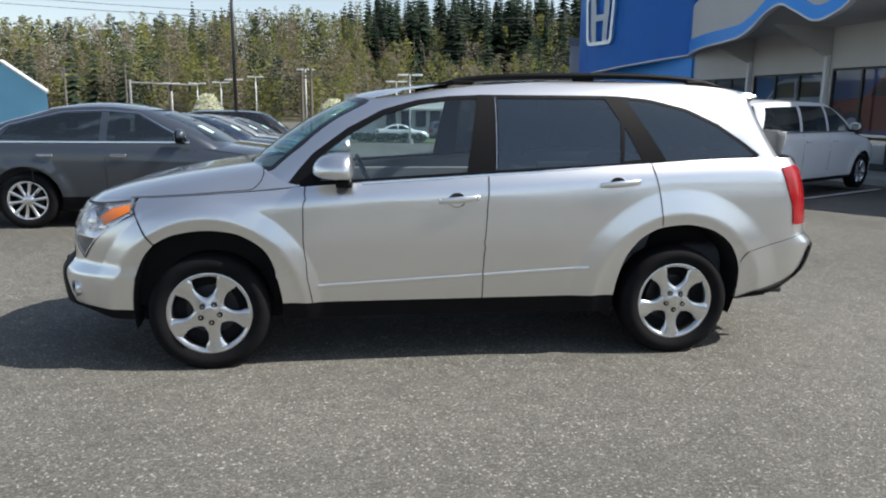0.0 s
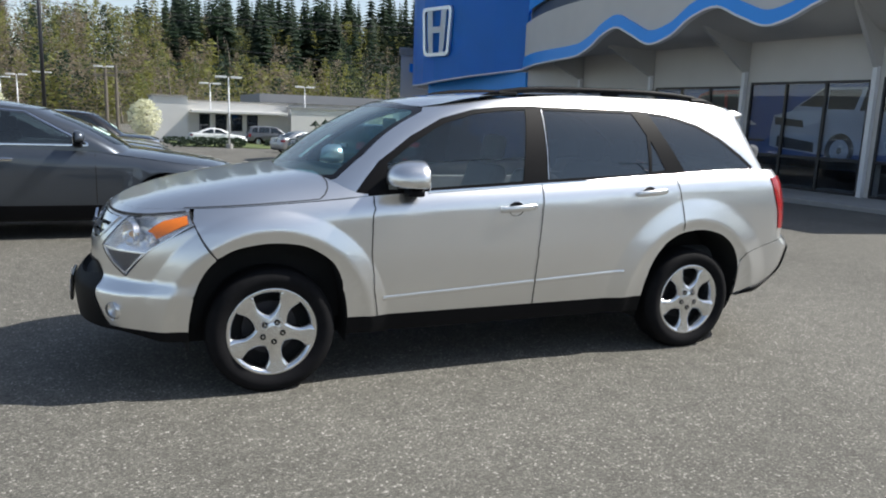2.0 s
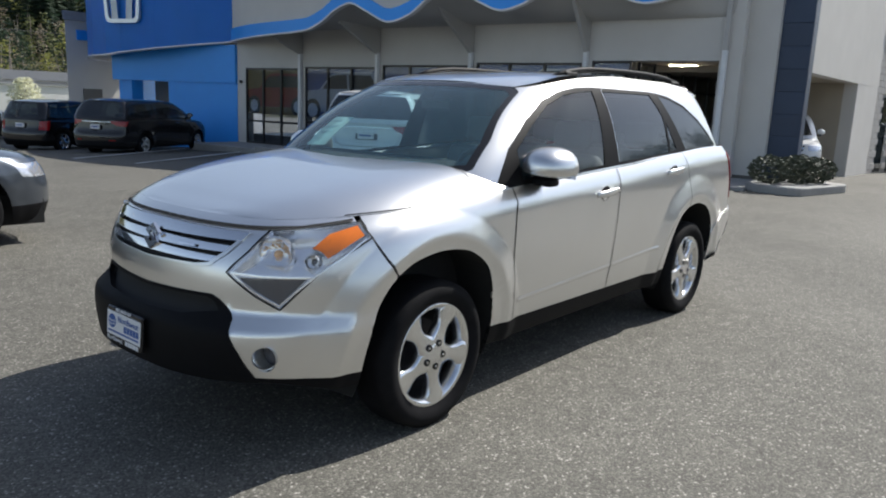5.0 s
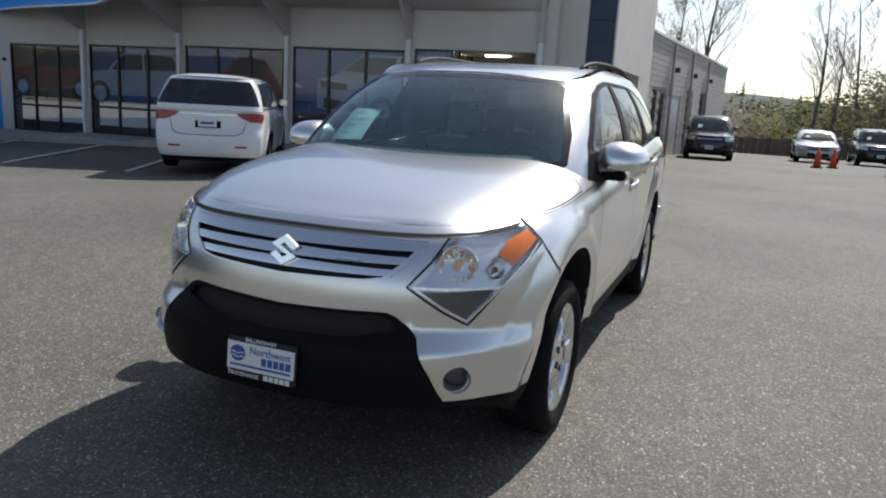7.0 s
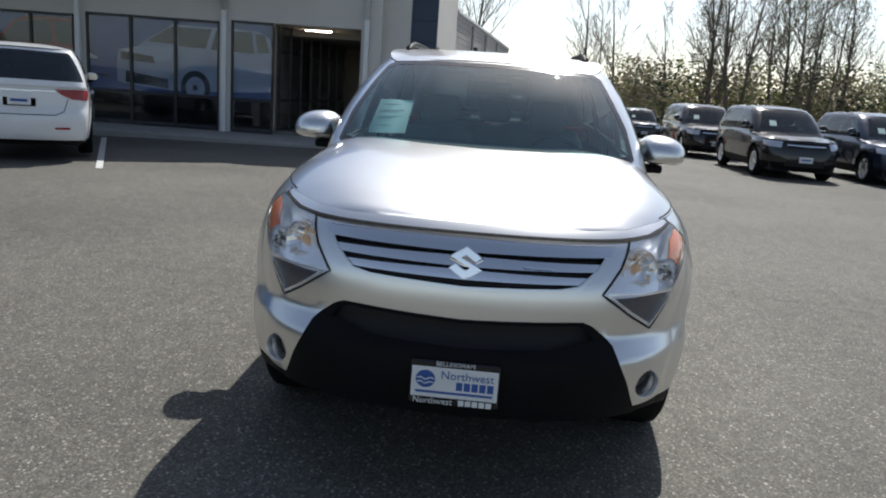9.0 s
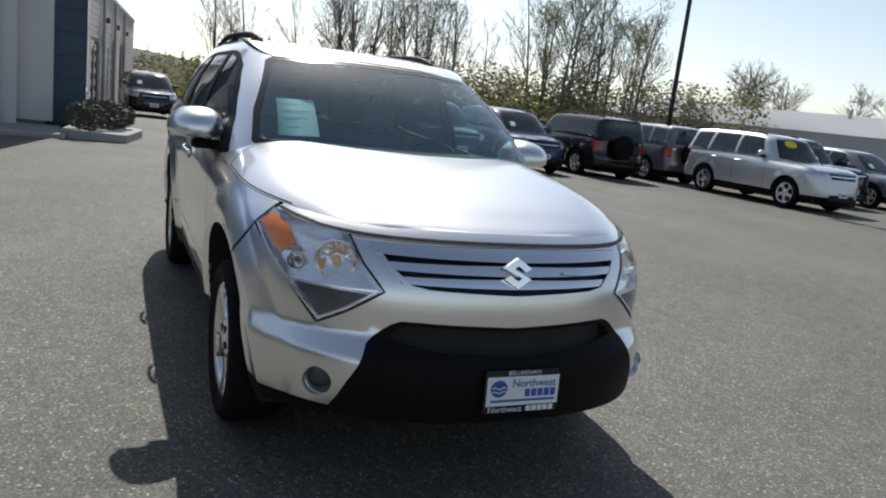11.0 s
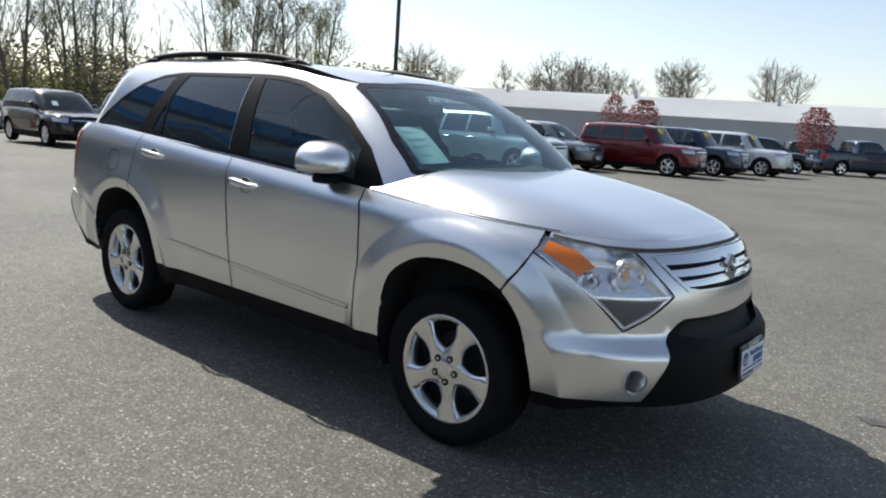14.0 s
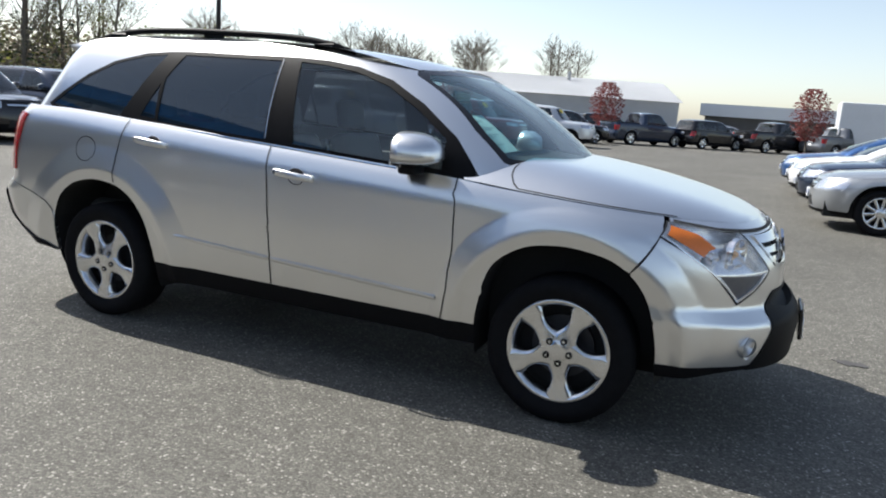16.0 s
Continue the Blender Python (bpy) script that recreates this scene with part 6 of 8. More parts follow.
# ---- parked cars ----
PAINTS = {k: flake_paint(k, c, m, r) for k, c, m, r in (
    ("graphite_paint", (0.070, 0.082, 0.100), 0.55, 0.28), ("white_paint", (0.78, 0.79, 0.80), 0.0, 0.3), ("black_paint", (0.012, 0.012, 0.014), 0.2, 0.25),
    ("navy_paint", (0.020, 0.032, 0.060), 0.4, 0.25), ("red_paint", (0.12, 0.007, 0.011), 0.35, 0.28), ("pale_silver_paint", (0.38, 0.395, 0.41), 0.6, 0.32),
    ("bright_silver_paint", (0.60, 0.61, 0.62), 0.6, 0.34), ("blue_paint", (0.035, 0.10, 0.26), 0.45, 0.28), ("grey_paint", (0.16, 0.165, 0.175), 0.5, 0.3))}

KINDS = {
    # wheelbase, nose, tail, half width, hood front, cowl, belt, roof, cowl x, screen top x, roof end x, tail glass base x, deck, wheel radius
    "suv": dict(wb=2.70, fo=0.88, ro=0.92, hw=0.91, hood=0.90, cowl=1.04, belt=1.08, roof=1.68, cx=0.30, tx=1.08, rx=3.30, bx=3.50, deck=None, r=0.35),
    "boxy": dict(wb=2.80, fo=0.92, ro=1.02, hw=0.97, hood=1.02, cowl=1.14, belt=1.16, roof=1.80, cx=0.42, tx=0.98, rx=3.62, bx=3.74, deck=None, r=0.37),
    "minivan": dict(wb=3.00, fo=0.95, ro=1.10, hw=0.97, hood=0.90, cowl=1.10, belt=1.11, roof=1.71, cx=0.05, tx=1.02, rx=3.72, bx=3.98, deck=None, r=0.34),
    "sedan": dict(wb=2.75, fo=0.92, ro=1.05, hw=0.91, hood=0.76, cowl=0.95, belt=0.98, roof=1.45, cx=0.42, tx=1.28, rx=2.35, bx=3.10, deck=1.02, r=0.33),
    "crossover": dict(wb=2.797, fo=0.96, ro=1.12, hw=0.93, hood=0.82, cowl=1.03, belt=1.06, roof=1.56, cx=0.46, tx=1.36, rx=2.60, bx=3.55, deck=1.12, r=0.355),
    "pickup": dict(wb=3.30, fo=0.95, ro=1.15, hw=0.98, hood=1.04, cowl=1.16, belt=1.18, roof=1.85, cx=0.45, tx=1.05, rx=2.30, bx=2.42, deck=1.22, r=0.38),
}
WHEELS, BUILT = {}, {}


def put_wheel(car, at, side, r, twin):
    key = (r, twin)
    if key not in WHEELS:
        WHEELS[key] = wheel(car, at, side, radius=r, wide=0.22, rim=r * 0.68, fine=False, twin=twin, spokes=10 if twin else 5)
        return
    w = copy_thing(WHEELS[key], Matrix.Translation(at) @ Matrix.Rotation(0 if side > 0 else math.pi, 4, "Z"))
    w.parent = car


def parked_car(kind, paint, label, at, group="", twin=False, cargo=None, plate=True, rails=False, tag=False, spare=False, name="car", step=0.13):
    K = KINDS[kind]
    key = (kind, paint, twin, rails, tag, spare, step)
    if key in BUILT:
        return tagged(copy_thing(BUILT[key], at), label, "car", group)
    car = BUILT[key] = thing(name, label, "car", group)
    wb, hw, r = K["wb"], K["hw"], K["r"]
    xn, xt = -K["fo"], wb + K["ro"]
    pt = PAINTS[paint]
    edge = curve([(xn - 0.3, K["hood"]), (xn + 0.15, K["hood"] + 0.005), (K["cx"], K["cowl"] - 0.06), (K["cx"] + 0.3, K["belt"] - 0.05), (wb, K["belt"] + 0.03), (xt + 0.3, K["belt"] + 0.02 if K["deck"] is None else K["deck"] - 0.03)])

    def bulge(x, z):
        out = 0.0
        for c in (0.0, wb):
            d = math.hypot(x - c, z - r)
            out = max(out, 0.02 * (1 - ease(r + 0.10, r + 0.20, d)))
        return out - 0.05 * max(0.0, (z - edge(x) + 0.14) / 0.14) ** 2
    h0 = K["hood"]
    low = Hull(nose=[(0.18, xn + 0.12), (0.30, xn + 0.03), (0.45, xn), (0.58, xn + 0.01), (h0 - 0.08, xn + 0.07), (h0, xn + 0.13), (h0 + 0.3, xn + 0.3)],
               tail=[(0.2, xt - 0.12), (0.36, xt - 0.02), (0.55, xt), (0.68, xt - 0.02), (0.78, xt - 0.07), (K["belt"], xt - 0.10), (K["belt"] + 0.2, xt - 0.16)],
               half=[(0.2, hw * 0.90), (0.34, hw * 0.955), (0.6, hw * 0.99), (0.8, hw), (K["belt"] - 0.05, hw * 0.985), (K["belt"] + 0.2, hw * 0.95)],
               af=0.62, nf=2.8, ar=0.34, nr=3.4, mid=wb / 2, taper=0.03, bulge=bulge)
    F, X = low.by_y, low.by_x
    us = np.linspace(-low.total, low.total, 90)
    boundary = [(u, 0.24) for u in us] + [(u, edge(low.at(u, h0).x)) for u in us[::-1]]
    feats = []

    def both(nm, pts, st=0.15):
        for s in (1, -1):
            feats.append((nm + ("_r" if s > 0 else "_l"), [X(x, z, s) for x, z in densify(pts, st)]))
    for c, nm in ((0.0, "a0"), (wb, "a1")):
        ring = [(c + (r + 0.07) * math.cos(a), r + (r + 0.07) * math.sin(a)) for a in np.linspace(0, math.pi, 13)]
        both(nm, [(c + r + 0.07, 0.1)] + ring + [(c - r - 0.07, 0.1)])
    lz = h0 - 0.03
    for s, n in ((1, "_r"), (-1, "_l")):
        feats.append(("lamp" + n, [F(s * hw * 0.56, lz), F(s * hw * 0.60, lz - 0.14), X(xn + 0.42, lz - 0.12, s), X(xn + 0.50, lz + 0.0, s)]))
        tz = K["belt"] + (0.0 if K["deck"] is None else -0.02)
        tall = 0.30 if kind in ("boxy", "pickup") else 0.16 if kind in ("minivan", "sedan", "crossover") else 0.30
        base = tz - 0.07 if kind != "minivan" else 1.04
        inn = 0.885 if kind in ("minivan",) else 0.93
        feats.append(("tail" + n, [X(xt - 0.34, base, s), (s * (low.total - hw * 0.74), base - 0.02), (s * (low.total - hw * 0.74), base - tall + 0.03), X(xt - 0.26, base - tall, s)]))
        if kind == "minivan":
            feats[-1] = ("tail" + n, [X(xt - 0.36, 1.045, s), (s * (low.total - 0.80), 1.05), (s * (low.total - 0.50), 1.045), (s * (low.total - 0.58), 0.975), (s * (low.total - 0.74), 0.905), X(xt - 0.26, 0.89, s)])
        feats.append(("plate_rear" + n, [(s * low.total * 0.965, 0.90), (s * low.total, 0.90), (s * low.total, 0.78), (s * low.total * 0.965, 0.78)]))
    feats.append(("grille", [F(y, z) for y, z in ((-hw * 0.50, lz - 0.01), (hw * 0.50, lz - 0.01), (hw * 0.44, lz - 0.15), (-hw * 0.44, lz - 0.15))]))
    feats.append(("intake", [F(y, z) for y, z in ((-hw * 0.45, 0.47), (hw * 0.45, 0.47), (hw * 0.5, 0.32), (-hw * 0.5, 0.32))]))
    clad = 0.40 if kind in ("suv", "boxy", "crossover") else 0.29
    feats.append(("cladding", [(-low.total, clad), (low.total, clad), (low.total, 0.1), (-low.total, 0.1)]))
    P = cut(low, boundary, feats, step)
    panel("body", P["rest"], pt, car)
    if "cladding" in P:
        panel("cladding", P["cladding"], M["black_plastic"], car, "black lower trim", off=0.002)
    panel("grille", P["grille"], M["gloss_black"], car, off=-0.015)
    ribbon("grille_bar", low, [F(-hw * 0.47, lz - 0.07), F(0, lz - 0.075), F(hw * 0.47, lz - 0.07)], 0.035, M["chrome"], car, off=0.004, step=0.2)
    if "intake" in P:
        panel("intake", P["intake"], M["gap"], car, off=-0.01)
    for n in ("_l", "_r"):
        panel("headlamp", P["lamp" + n], M["parked_lamp"], car, "clear headlamp", off=0.003)
        panel("tail_lamp", P["tail" + n], M["red_lens"], car, "red tail lamp", off=0.006)
        s = 1 if n == "_r" else -1
        for x in (K["cx"] + 0.30, K["cx"] + 1.38, min(K["cx"] + 2.35, wb - 0.1)):
            ribbon("panel_gap", low, [X(x, z, s) for z in np.linspace(0.42, edge(x) - 0.03, 5)], 0.010, M["gap"], car, off=0.001, step=0.3)
        for x in (K["cx"] + 1.22, min(K["cx"] + 2.2, wb - 0.25)):
            y = abs(low.at(*X(x, K["belt"] - 0.14)).y)
            part("door_handle", boxed((x - 0.10, min(s * y, s * (y + 0.03)), K["belt"] - 0.16), (x + 0.10, max(s * y, s * (y + 0.03)), K["belt"] - 0.125), 0.01), M["chrome"] if kind == "crossover" else pt, car)
    # front and rear plates, their writing as bars
    pl = part("number_plate", boxed((xn - 0.02, -0.15, 0.42), (xn + 0.01, 0.15, 0.55), 0.004), M["white_plate"], car)
    part("plate_mark", boxed((xn - 0.023, -0.11, 0.465), (xn - 0.019, 0.11, 0.505)), M["blue_ink"], pl)
    pl = part("number_plate", boxed((xt - 0.06, -0.15, 0.80), (xt - 0.005, 0.15, 0.93), 0.004), M["white_plate"], car)
    part("plate_mark", boxed((xt - 0.007, -0.11, 0.845), (xt - 0.002, 0.11, 0.885)), M["blue_ink"], pl)
    if kind == "minivan":
        # the lid's lower seam, its chrome bar, and the reflectors in the bumper
        T = low.total
        for s in (-1, 1):
            ribbon("panel_gap", low, [(s * T, 0.66), (s * (T - 0.5), 0.665), (s * (T - 0.62), 0.72), (s * (T - 0.68), 0.90)], 0.012, M["gap"], car, off=0.002, step=0.1)
            ribbon("tail_trim", low, [(s * T, 1.005), (s * (T - 0.52), 1.01)], 0.016, M["chrome"], car, off=0.008, step=0.15)
            ribbon("bumper_reflector", low, [(s * (T - 0.50), 0.47), (s * (T - 0.72), 0.475)], 0.03, M["red_lens"], car, off=0.006, step=0.1)
    # lids: hood, and deck or bed behind the cabin
    wide = curve([(x, abs(low.at(*X(x, edge(x))).y)) for x in np.linspace(xn + 0.14, xt - 0.12, 26)])
    top = [(xn + 0.10, h0), (xn + 0.22, h0 + 0.045), (xn + 0.5, h0 + 0.10), (K["cx"], K["cowl"] + 0.01), (K["cx"] + 0.4, K["belt"] + 0.02)]
    top += [(K["bx"] - 0.2, K["belt"]), (xt + 0.2, K["belt"])] if K["deck"] is None else [(K["bx"] - 0.25, K["deck"] + 0.02), (xt - 0.2, K["deck"]), (xt + 0.1, K["deck"] - 0.06)]
    lid = Cap(edge, lambda x: wide(x) + 1e-3, curve(top), 4.0)
    rim = []
    for u in us:
        q = tuple(low.at(u, edge(low.at(u, h0).x)).xy)
        if not rim or math.dist(rim[-1], q) > 0.02:
            rim.append(q)
    C = cut(lid, rim, [], step * 1.2)
    panel("hood", C["rest"], pt, car)
    # cabin
    B, Rf = K["belt"], K["roof"]
    gnose = [(B - 0.15, K["cx"] - 0.22), (B, K["cx"] - 0.04), (B + (Rf - B) * 0.45, K["cx"] + (K["tx"] - K["cx"]) * 0.40), (Rf - 0.12, K["tx"] - 0.16), (Rf - 0.06, K["tx"]), (Rf, K["tx"] + 0.25)]
    gtail = [(B - 0.15, K["bx"] + 0.12), (B, K["bx"] + 0.06), (B + (Rf - B) * 0.5, K["bx"] + (K["rx"] - K["bx"]) * 0.42), (Rf - 0.1, K["rx"] + 0.05), (Rf, K["rx"] - 0.15)]
    gh = Hull(nose=gnose, tail=gtail, half=[(B - 0.15, hw * 0.95), (B, hw * 0.94), (B + (Rf - B) * 0.5, hw * 0.86), (Rf - 0.1, hw * 0.75), (Rf, hw * 0.64)],
              af=0.42, nf=3.2, ar=0.30, nr=3.6, mid=(K["tx"] + K["rx"]) / 2, taper=0.03)
    gF, gX = gh.by_y, gh.by_x
    rt = Rf - 0.05
    us = np.linspace(-gh.total, gh.total, 90)
    roof = curve([(K["tx"] - 0.5, rt - 0.10), (K["tx"] + 0.1, rt - 0.035), (K["tx"] + 0.6, rt), (K["rx"] - 0.7, rt), (K["rx"] + 0.2, rt - 0.05)])
    zt = lambda u: roof(gh.at(u, Rf - 0.08).x)
    boundary = [(u, edge(gh.at(u, B).x) - 0.05) for u in us] + [(u, zt(u)) for u in us[::-1]]
    feats = []
    feats.append(("screen", [gF(y, z) for y, z in densify([(-hw * 0.76, B + 0.03), (0, B - 0.03), (hw * 0.76, B + 0.03), (hw * 0.60, rt - 0.10), (0, rt - 0.06), (-hw * 0.60, rt - 0.10)], 0.2)]))
    zb, z1 = B + 0.035, rt - 0.075
    xa, xb = K["cx"] + 0.42, K["tx"] + 0.10
    posts = [K["cx"] + 1.40]
    if kind != "pickup":
        posts.append(min(K["cx"] + 2.35, K["rx"] - 0.25))
    ends = gh.at(gh.total * 0.86, zb).x, gh.at(gh.total * 0.86, z1).x
    panes = [[(xa, zb), (xb, z1 - 0.02), (posts[0] - 0.05, z1 + 0.01), (posts[0] - 0.04, zb)]]
    if kind == "pickup":
        panes.append([(posts[0] + 0.05, zb), (posts[0] + 0.04, z1), (K["rx"] - 0.22, z1), (K["bx"] - 0.20, zb)])
    elif K["deck"] is None:
        panes.append([(posts[0] + 0.05, zb), (posts[0] + 0.04, z1 + 0.01), (posts[1] - 0.06, z1 + 0.01), (posts[1] + 0.02, zb)])
        panes.append([(posts[1] + 0.11, zb), (posts[1] + 0.05, z1), (K["rx"] - 0.22, z1 - 0.03), (K["bx"] - 0.24, zb + 0.03)])
    else:
        mid = (K["rx"] + K["bx"]) / 2
        panes.append([(posts[0] + 0.05, zb), (posts[0] + 0.04, z1 + 0.01), (K["rx"] - 0.25, z1 - 0.01), (mid - 0.12, (zb + z1) / 2), (mid + 0.02, zb + 0.02)])
    for s, n in ((1, "_r"), (-1, "_l")):
        for k, pts in enumerate(panes):
            feats.append((f"pane{k}{n}", [gX(x, z, s) for x, z in densify(pts, 0.15)]))
    zr = B + 0.06 if K["deck"] is None else K["deck"] + 0.04
    wr = 0.825 if kind == "minivan" else 0.86
    for s, n in ((1, "_r"), (-1, "_l")):
        feats.append(("back" + n, [(s * gh.total, zr), (s * gh.total * wr, zr), (s * gh.total * (wr + 0.015), rt - 0.08), (s * gh.total, rt - 0.07)]))
    G = cut(gh, boundary, feats, step)
    panel("cabin", G["rest"], pt, car)
    panel("windscreen", G["screen"], M["dark_glass"], car, "dark windscreen", off=0.003)
    for n in ("_l", "_r"):
        for k in range(len(panes)):
            panel("side_window", G[f"pane{k}{n}"], M["dark_glass"], car, "dark side window", off=0.003)
        if "back" + n in G:
            panel("rear_window", G["back" + n], M["dark_glass"], car, "dark rear window", off=0.003)
        s = 1 if n == "_r" else -1
        bright = M["chrome"] if kind == "crossover" else M["black_plastic"]
        ribbon("window_trim", gh, [gX(x, zb - 0.015, s) for x in np.linspace(xa - 0.05, K["bx"] - 0.3, 12)], 0.018, bright, car, off=0.006, step=0.4)
        if kind == "crossover":
            ribbon("window_trim", gh, [gX(x, z, s) for x, z in densify([(xa - 0.05, zb), (xb, z1), (posts[0], z1 + 0.03), (K["rx"] - 0.25, z1 + 0.01), ((K["rx"] + K["bx"]) / 2 - 0.1, (zb + z1) / 2 + 0.02), (K["bx"] - 0.3, zb)], 0.15, False)], 0.016, bright, car, off=0.006, step=0.3)
    rw = curve([(x, abs(gh.at(*gX(x, roof(x))).y)) for x in np.linspace(K["tx"], K["rx"] - 0.05, 14)])
    cap = Cap(roof, lambda x: rw(x) + 1e-3, curve([(K["tx"] - 0.15, rt - 0.04), (K["tx"] + 0.4, Rf - 0.012), ((K["tx"] + K["rx"]) / 2, Rf), (K["rx"] - 0.4, Rf - 0.008), (K["rx"] + 0.15, rt - 0.04)]), 3.0)
    rim = []
    for u in us:
        q = tuple(gh.at(u, zt(u)).xy)
        if not rim or math.dist(rim[-1], q) > 0.02:
            rim.append(q)
    T = cut(cap, rim, [], step * 1.2)
    panel("roof", T["rest"], pt, car)
    if rails:
        for s in (-1, 1):
            pts = [(x, s * hw * 0.60, roof(x) + 0.06 - 0.05 * abs((x - (K["tx"] + K["rx"]) / 2) / ((K["rx"] - K["tx"]) / 2)) ** 6) for x in np.linspace(K["tx"] + 0.2, K["rx"] - 0.15, 9)]
            part("roof_rail", tube(pts, 0.018, 6), M["black_plastic"], car, smooth=True)
    if tag:
        mcol = M["tag_yellow"]
        spot_at = gF(hw * 0.22, rt - 0.20)
        c, nn = gh.at(*spot_at), gh.normal(*spot_at)
        bm = lathe([(0.0, 0.006), (0.10, 0.006), (0.105, 0.0), (0.0, 0.0)], 20, axis="z")
        bmesh.ops.transform(bm, matrix=Matrix.Translation(c + nn * 0.022) @ nn.to_track_quat("Z", "Y").to_matrix().to_4x4() @ Matrix.Diagonal((2.0, 1.0, 1.0, 1)), verts=bm.verts)
        part("price_tag", bm, mcol, car, "yellow price tag on the windscreen")
    else:
        c = gh.at(*gF(hw * 0.42, B + 0.16))
        nn = gh.normal(*gF(hw * 0.42, B + 0.16))
        bm = boxed((-0.08, -0.10, 0.0), (0.08, 0.10, 0.003))
        bmesh.ops.transform(bm, matrix=Matrix.Translation(c + nn * 0.008) @ nn.to_track_quat("Z", "Y").to_matrix().to_4x4(), verts=bm.verts)
        part("price_sheet", bm, M["paper"], car)
    if spare:
        sp = part("spare_wheel", lathe([(0.0, 0.0), (0.30, 0.0), (0.34, 0.05), (0.34, 0.20), (0.28, 0.24), (0, 0.24)], 24, axis="x"), M["black_plastic"], car, "covered spare wheel", smooth=True)
        sp.matrix_basis = Matrix.Translation((xt - 0.03, -0.1, 0.95))
    if kind == "pickup":
        part("bed_liner", boxed((K["bx"] + 0.15, -hw * 0.78, K["deck"] - 0.02), (xt - 0.2, hw * 0.78, K["deck"] + 0.035), 0.01), M["black_plastic"], car, "black bed cover")
    mirror_pair(gh, car, K["cx"] + 0.48, B + 0.08, pt, (0.13, 0.20, 0.14), 0.17)
    part("chassis", boxed((xn + 0.2, -hw * 0.8, 0.2), (xt - 0.2, hw * 0.8, 0.5)), M["underbody"], car)
    part("engine_cover", boxed((xn + 0.35, -hw * 0.62, 0.4), (K["cx"] + 0.3, hw * 0.62, h0 - 0.08)), M["underbody"], car)
    part("cabin_inside", boxed((K["cx"] + 0.35, -hw * 0.74, 0.5), (K["bx"] - 0.25, hw * 0.74, B - 0.02)), M["interior"], car)
    for x in (1.25, 2.15):
        if x < K["rx"] - 0.2:
            for y in (-0.38, 0.38):
                st = part("seat_back", boxed((K["cx"] + x - 0.06, y - 0.24, B - 0.3), (K["cx"] + x + 0.10, y + 0.24, B + 0.12), 0.05, segments=2), M["interior"], car, smooth=True)
                part("headrest", boxed((K["cx"] + x - 0.02, y - 0.12, B + 0.14), (K["cx"] + x + 0.08, y + 0.12, B + 0.30), 0.03, segments=2), M["interior"], st, smooth=True)
    for c in (0.0, wb):
        for s in (-1, 1):
            put_wheel(car, (c, s * (hw - 0.125), r), s, r, twin)
    car.matrix_world = at
    return car


M["tag_yellow"] = material("tag_yellow", (0.80, 0.58, 0.03), 0.6, vary=0.15, scale=30)


def spot(x, y, rz):
    """A pose on the lot: the front axle's middle, and the turn of the car (nose along -x at 0)."""
    return pose(x, y, gz(x, y), 0, 0, rz)


parked_car("crossover", "graphite_paint", "dark grey crossover hatchback with twin-spoke alloy wheels parked on asphalt", spot(-0.30, 5.40, 180), twin=True, step=0.09)
row = "cars parked beside the grey crossover"
for k, (kind, paint, lab) in enumerate((("sedan", "white_paint", "white sedan parked in a row"), ("sedan", "navy_paint", "dark blue sedan parked in a row"), ("sedan", "pale_silver_paint", "silver sedan parked in a row"),
                                        ("sedan", "grey_paint", "grey sedan parked in a row"), ("suv", "black_paint", "black SUV parked at the end of a row"))):
    parked_car(kind, paint, lab, spot(-0.75 + 0.02 * k, 8.25 + 2.8 * k, 180), row)
parked_car("minivan", "white_paint", "white minivan parked nose-in at the showroom", pose(10.55, 9.05, 0, 0, 0, 210), step=0.09)
van = parked_car("minivan", "black_paint", "black minivan parked nose-in by the blue tower", spot(11.2, 21.2, 208))
row = "cars parked along the tower"
parked_car("suv", "black_paint", "black SUV parked beside a black minivan", spot(9.9, 24.3, 208), row)
parked_car("sedan", "black_paint", "black sedan parked across the lot", spot(11.0, 37.0, 200), row)
parked_car("sedan", "pale_silver_paint", "silver sedan parked across the lot", spot(11.4, 45.0, 200), row)
parked_car("sedan", "white_paint", "white sedan parked across the lot", spot(13.6, 41.5, 200), row)
parked_car("sedan", "red_paint", "red hatchback parked far across the lot", spot(15.5, 49.0, 200), row)
parked_car("sedan", "white_paint", "white sedan parked before the office", spot(7.4, 59.5, 180), row)
parked_car("suv", "grey_paint", "grey SUV parked before the office", spot(12.0, 60.5, 180), row)
parked_car("suv", "white_paint", "white SUV standing in the covered bay", pose(17.75, 2.75, 0, 0, 0, 20))
parked_car("suv", "black_paint", "black SUV standing beside the workshop wing", spot(27.0, -0.15, 4))
row = "dark SUVs facing the lot"
a = parked_car("suv", "black_paint", "black compact SUV with a sheet in its windscreen", spot(14.85, -6.95, 0), row, rails=False)
parked_car("suv", "navy_paint", "dark navy compact SUV with a sheet in its windscreen", spot(14.95, -9.55, 0), row)
parked_car("suv", "black_paint", "black compact SUV behind the front row", spot(20.8, -6.6, 0), row)
parked_car("boxy", "black_paint", "black boxy SUV with a covered spare wheel on its back", spot(17.95, -12.2, 180), row, spare=True, rails=True)
parked_car("boxy", "grey_paint", "dark grey boxy off-roader parked nose away", spot(18.2, -15.0, 180), row, spare=True)
row = "cars along the far hedge"
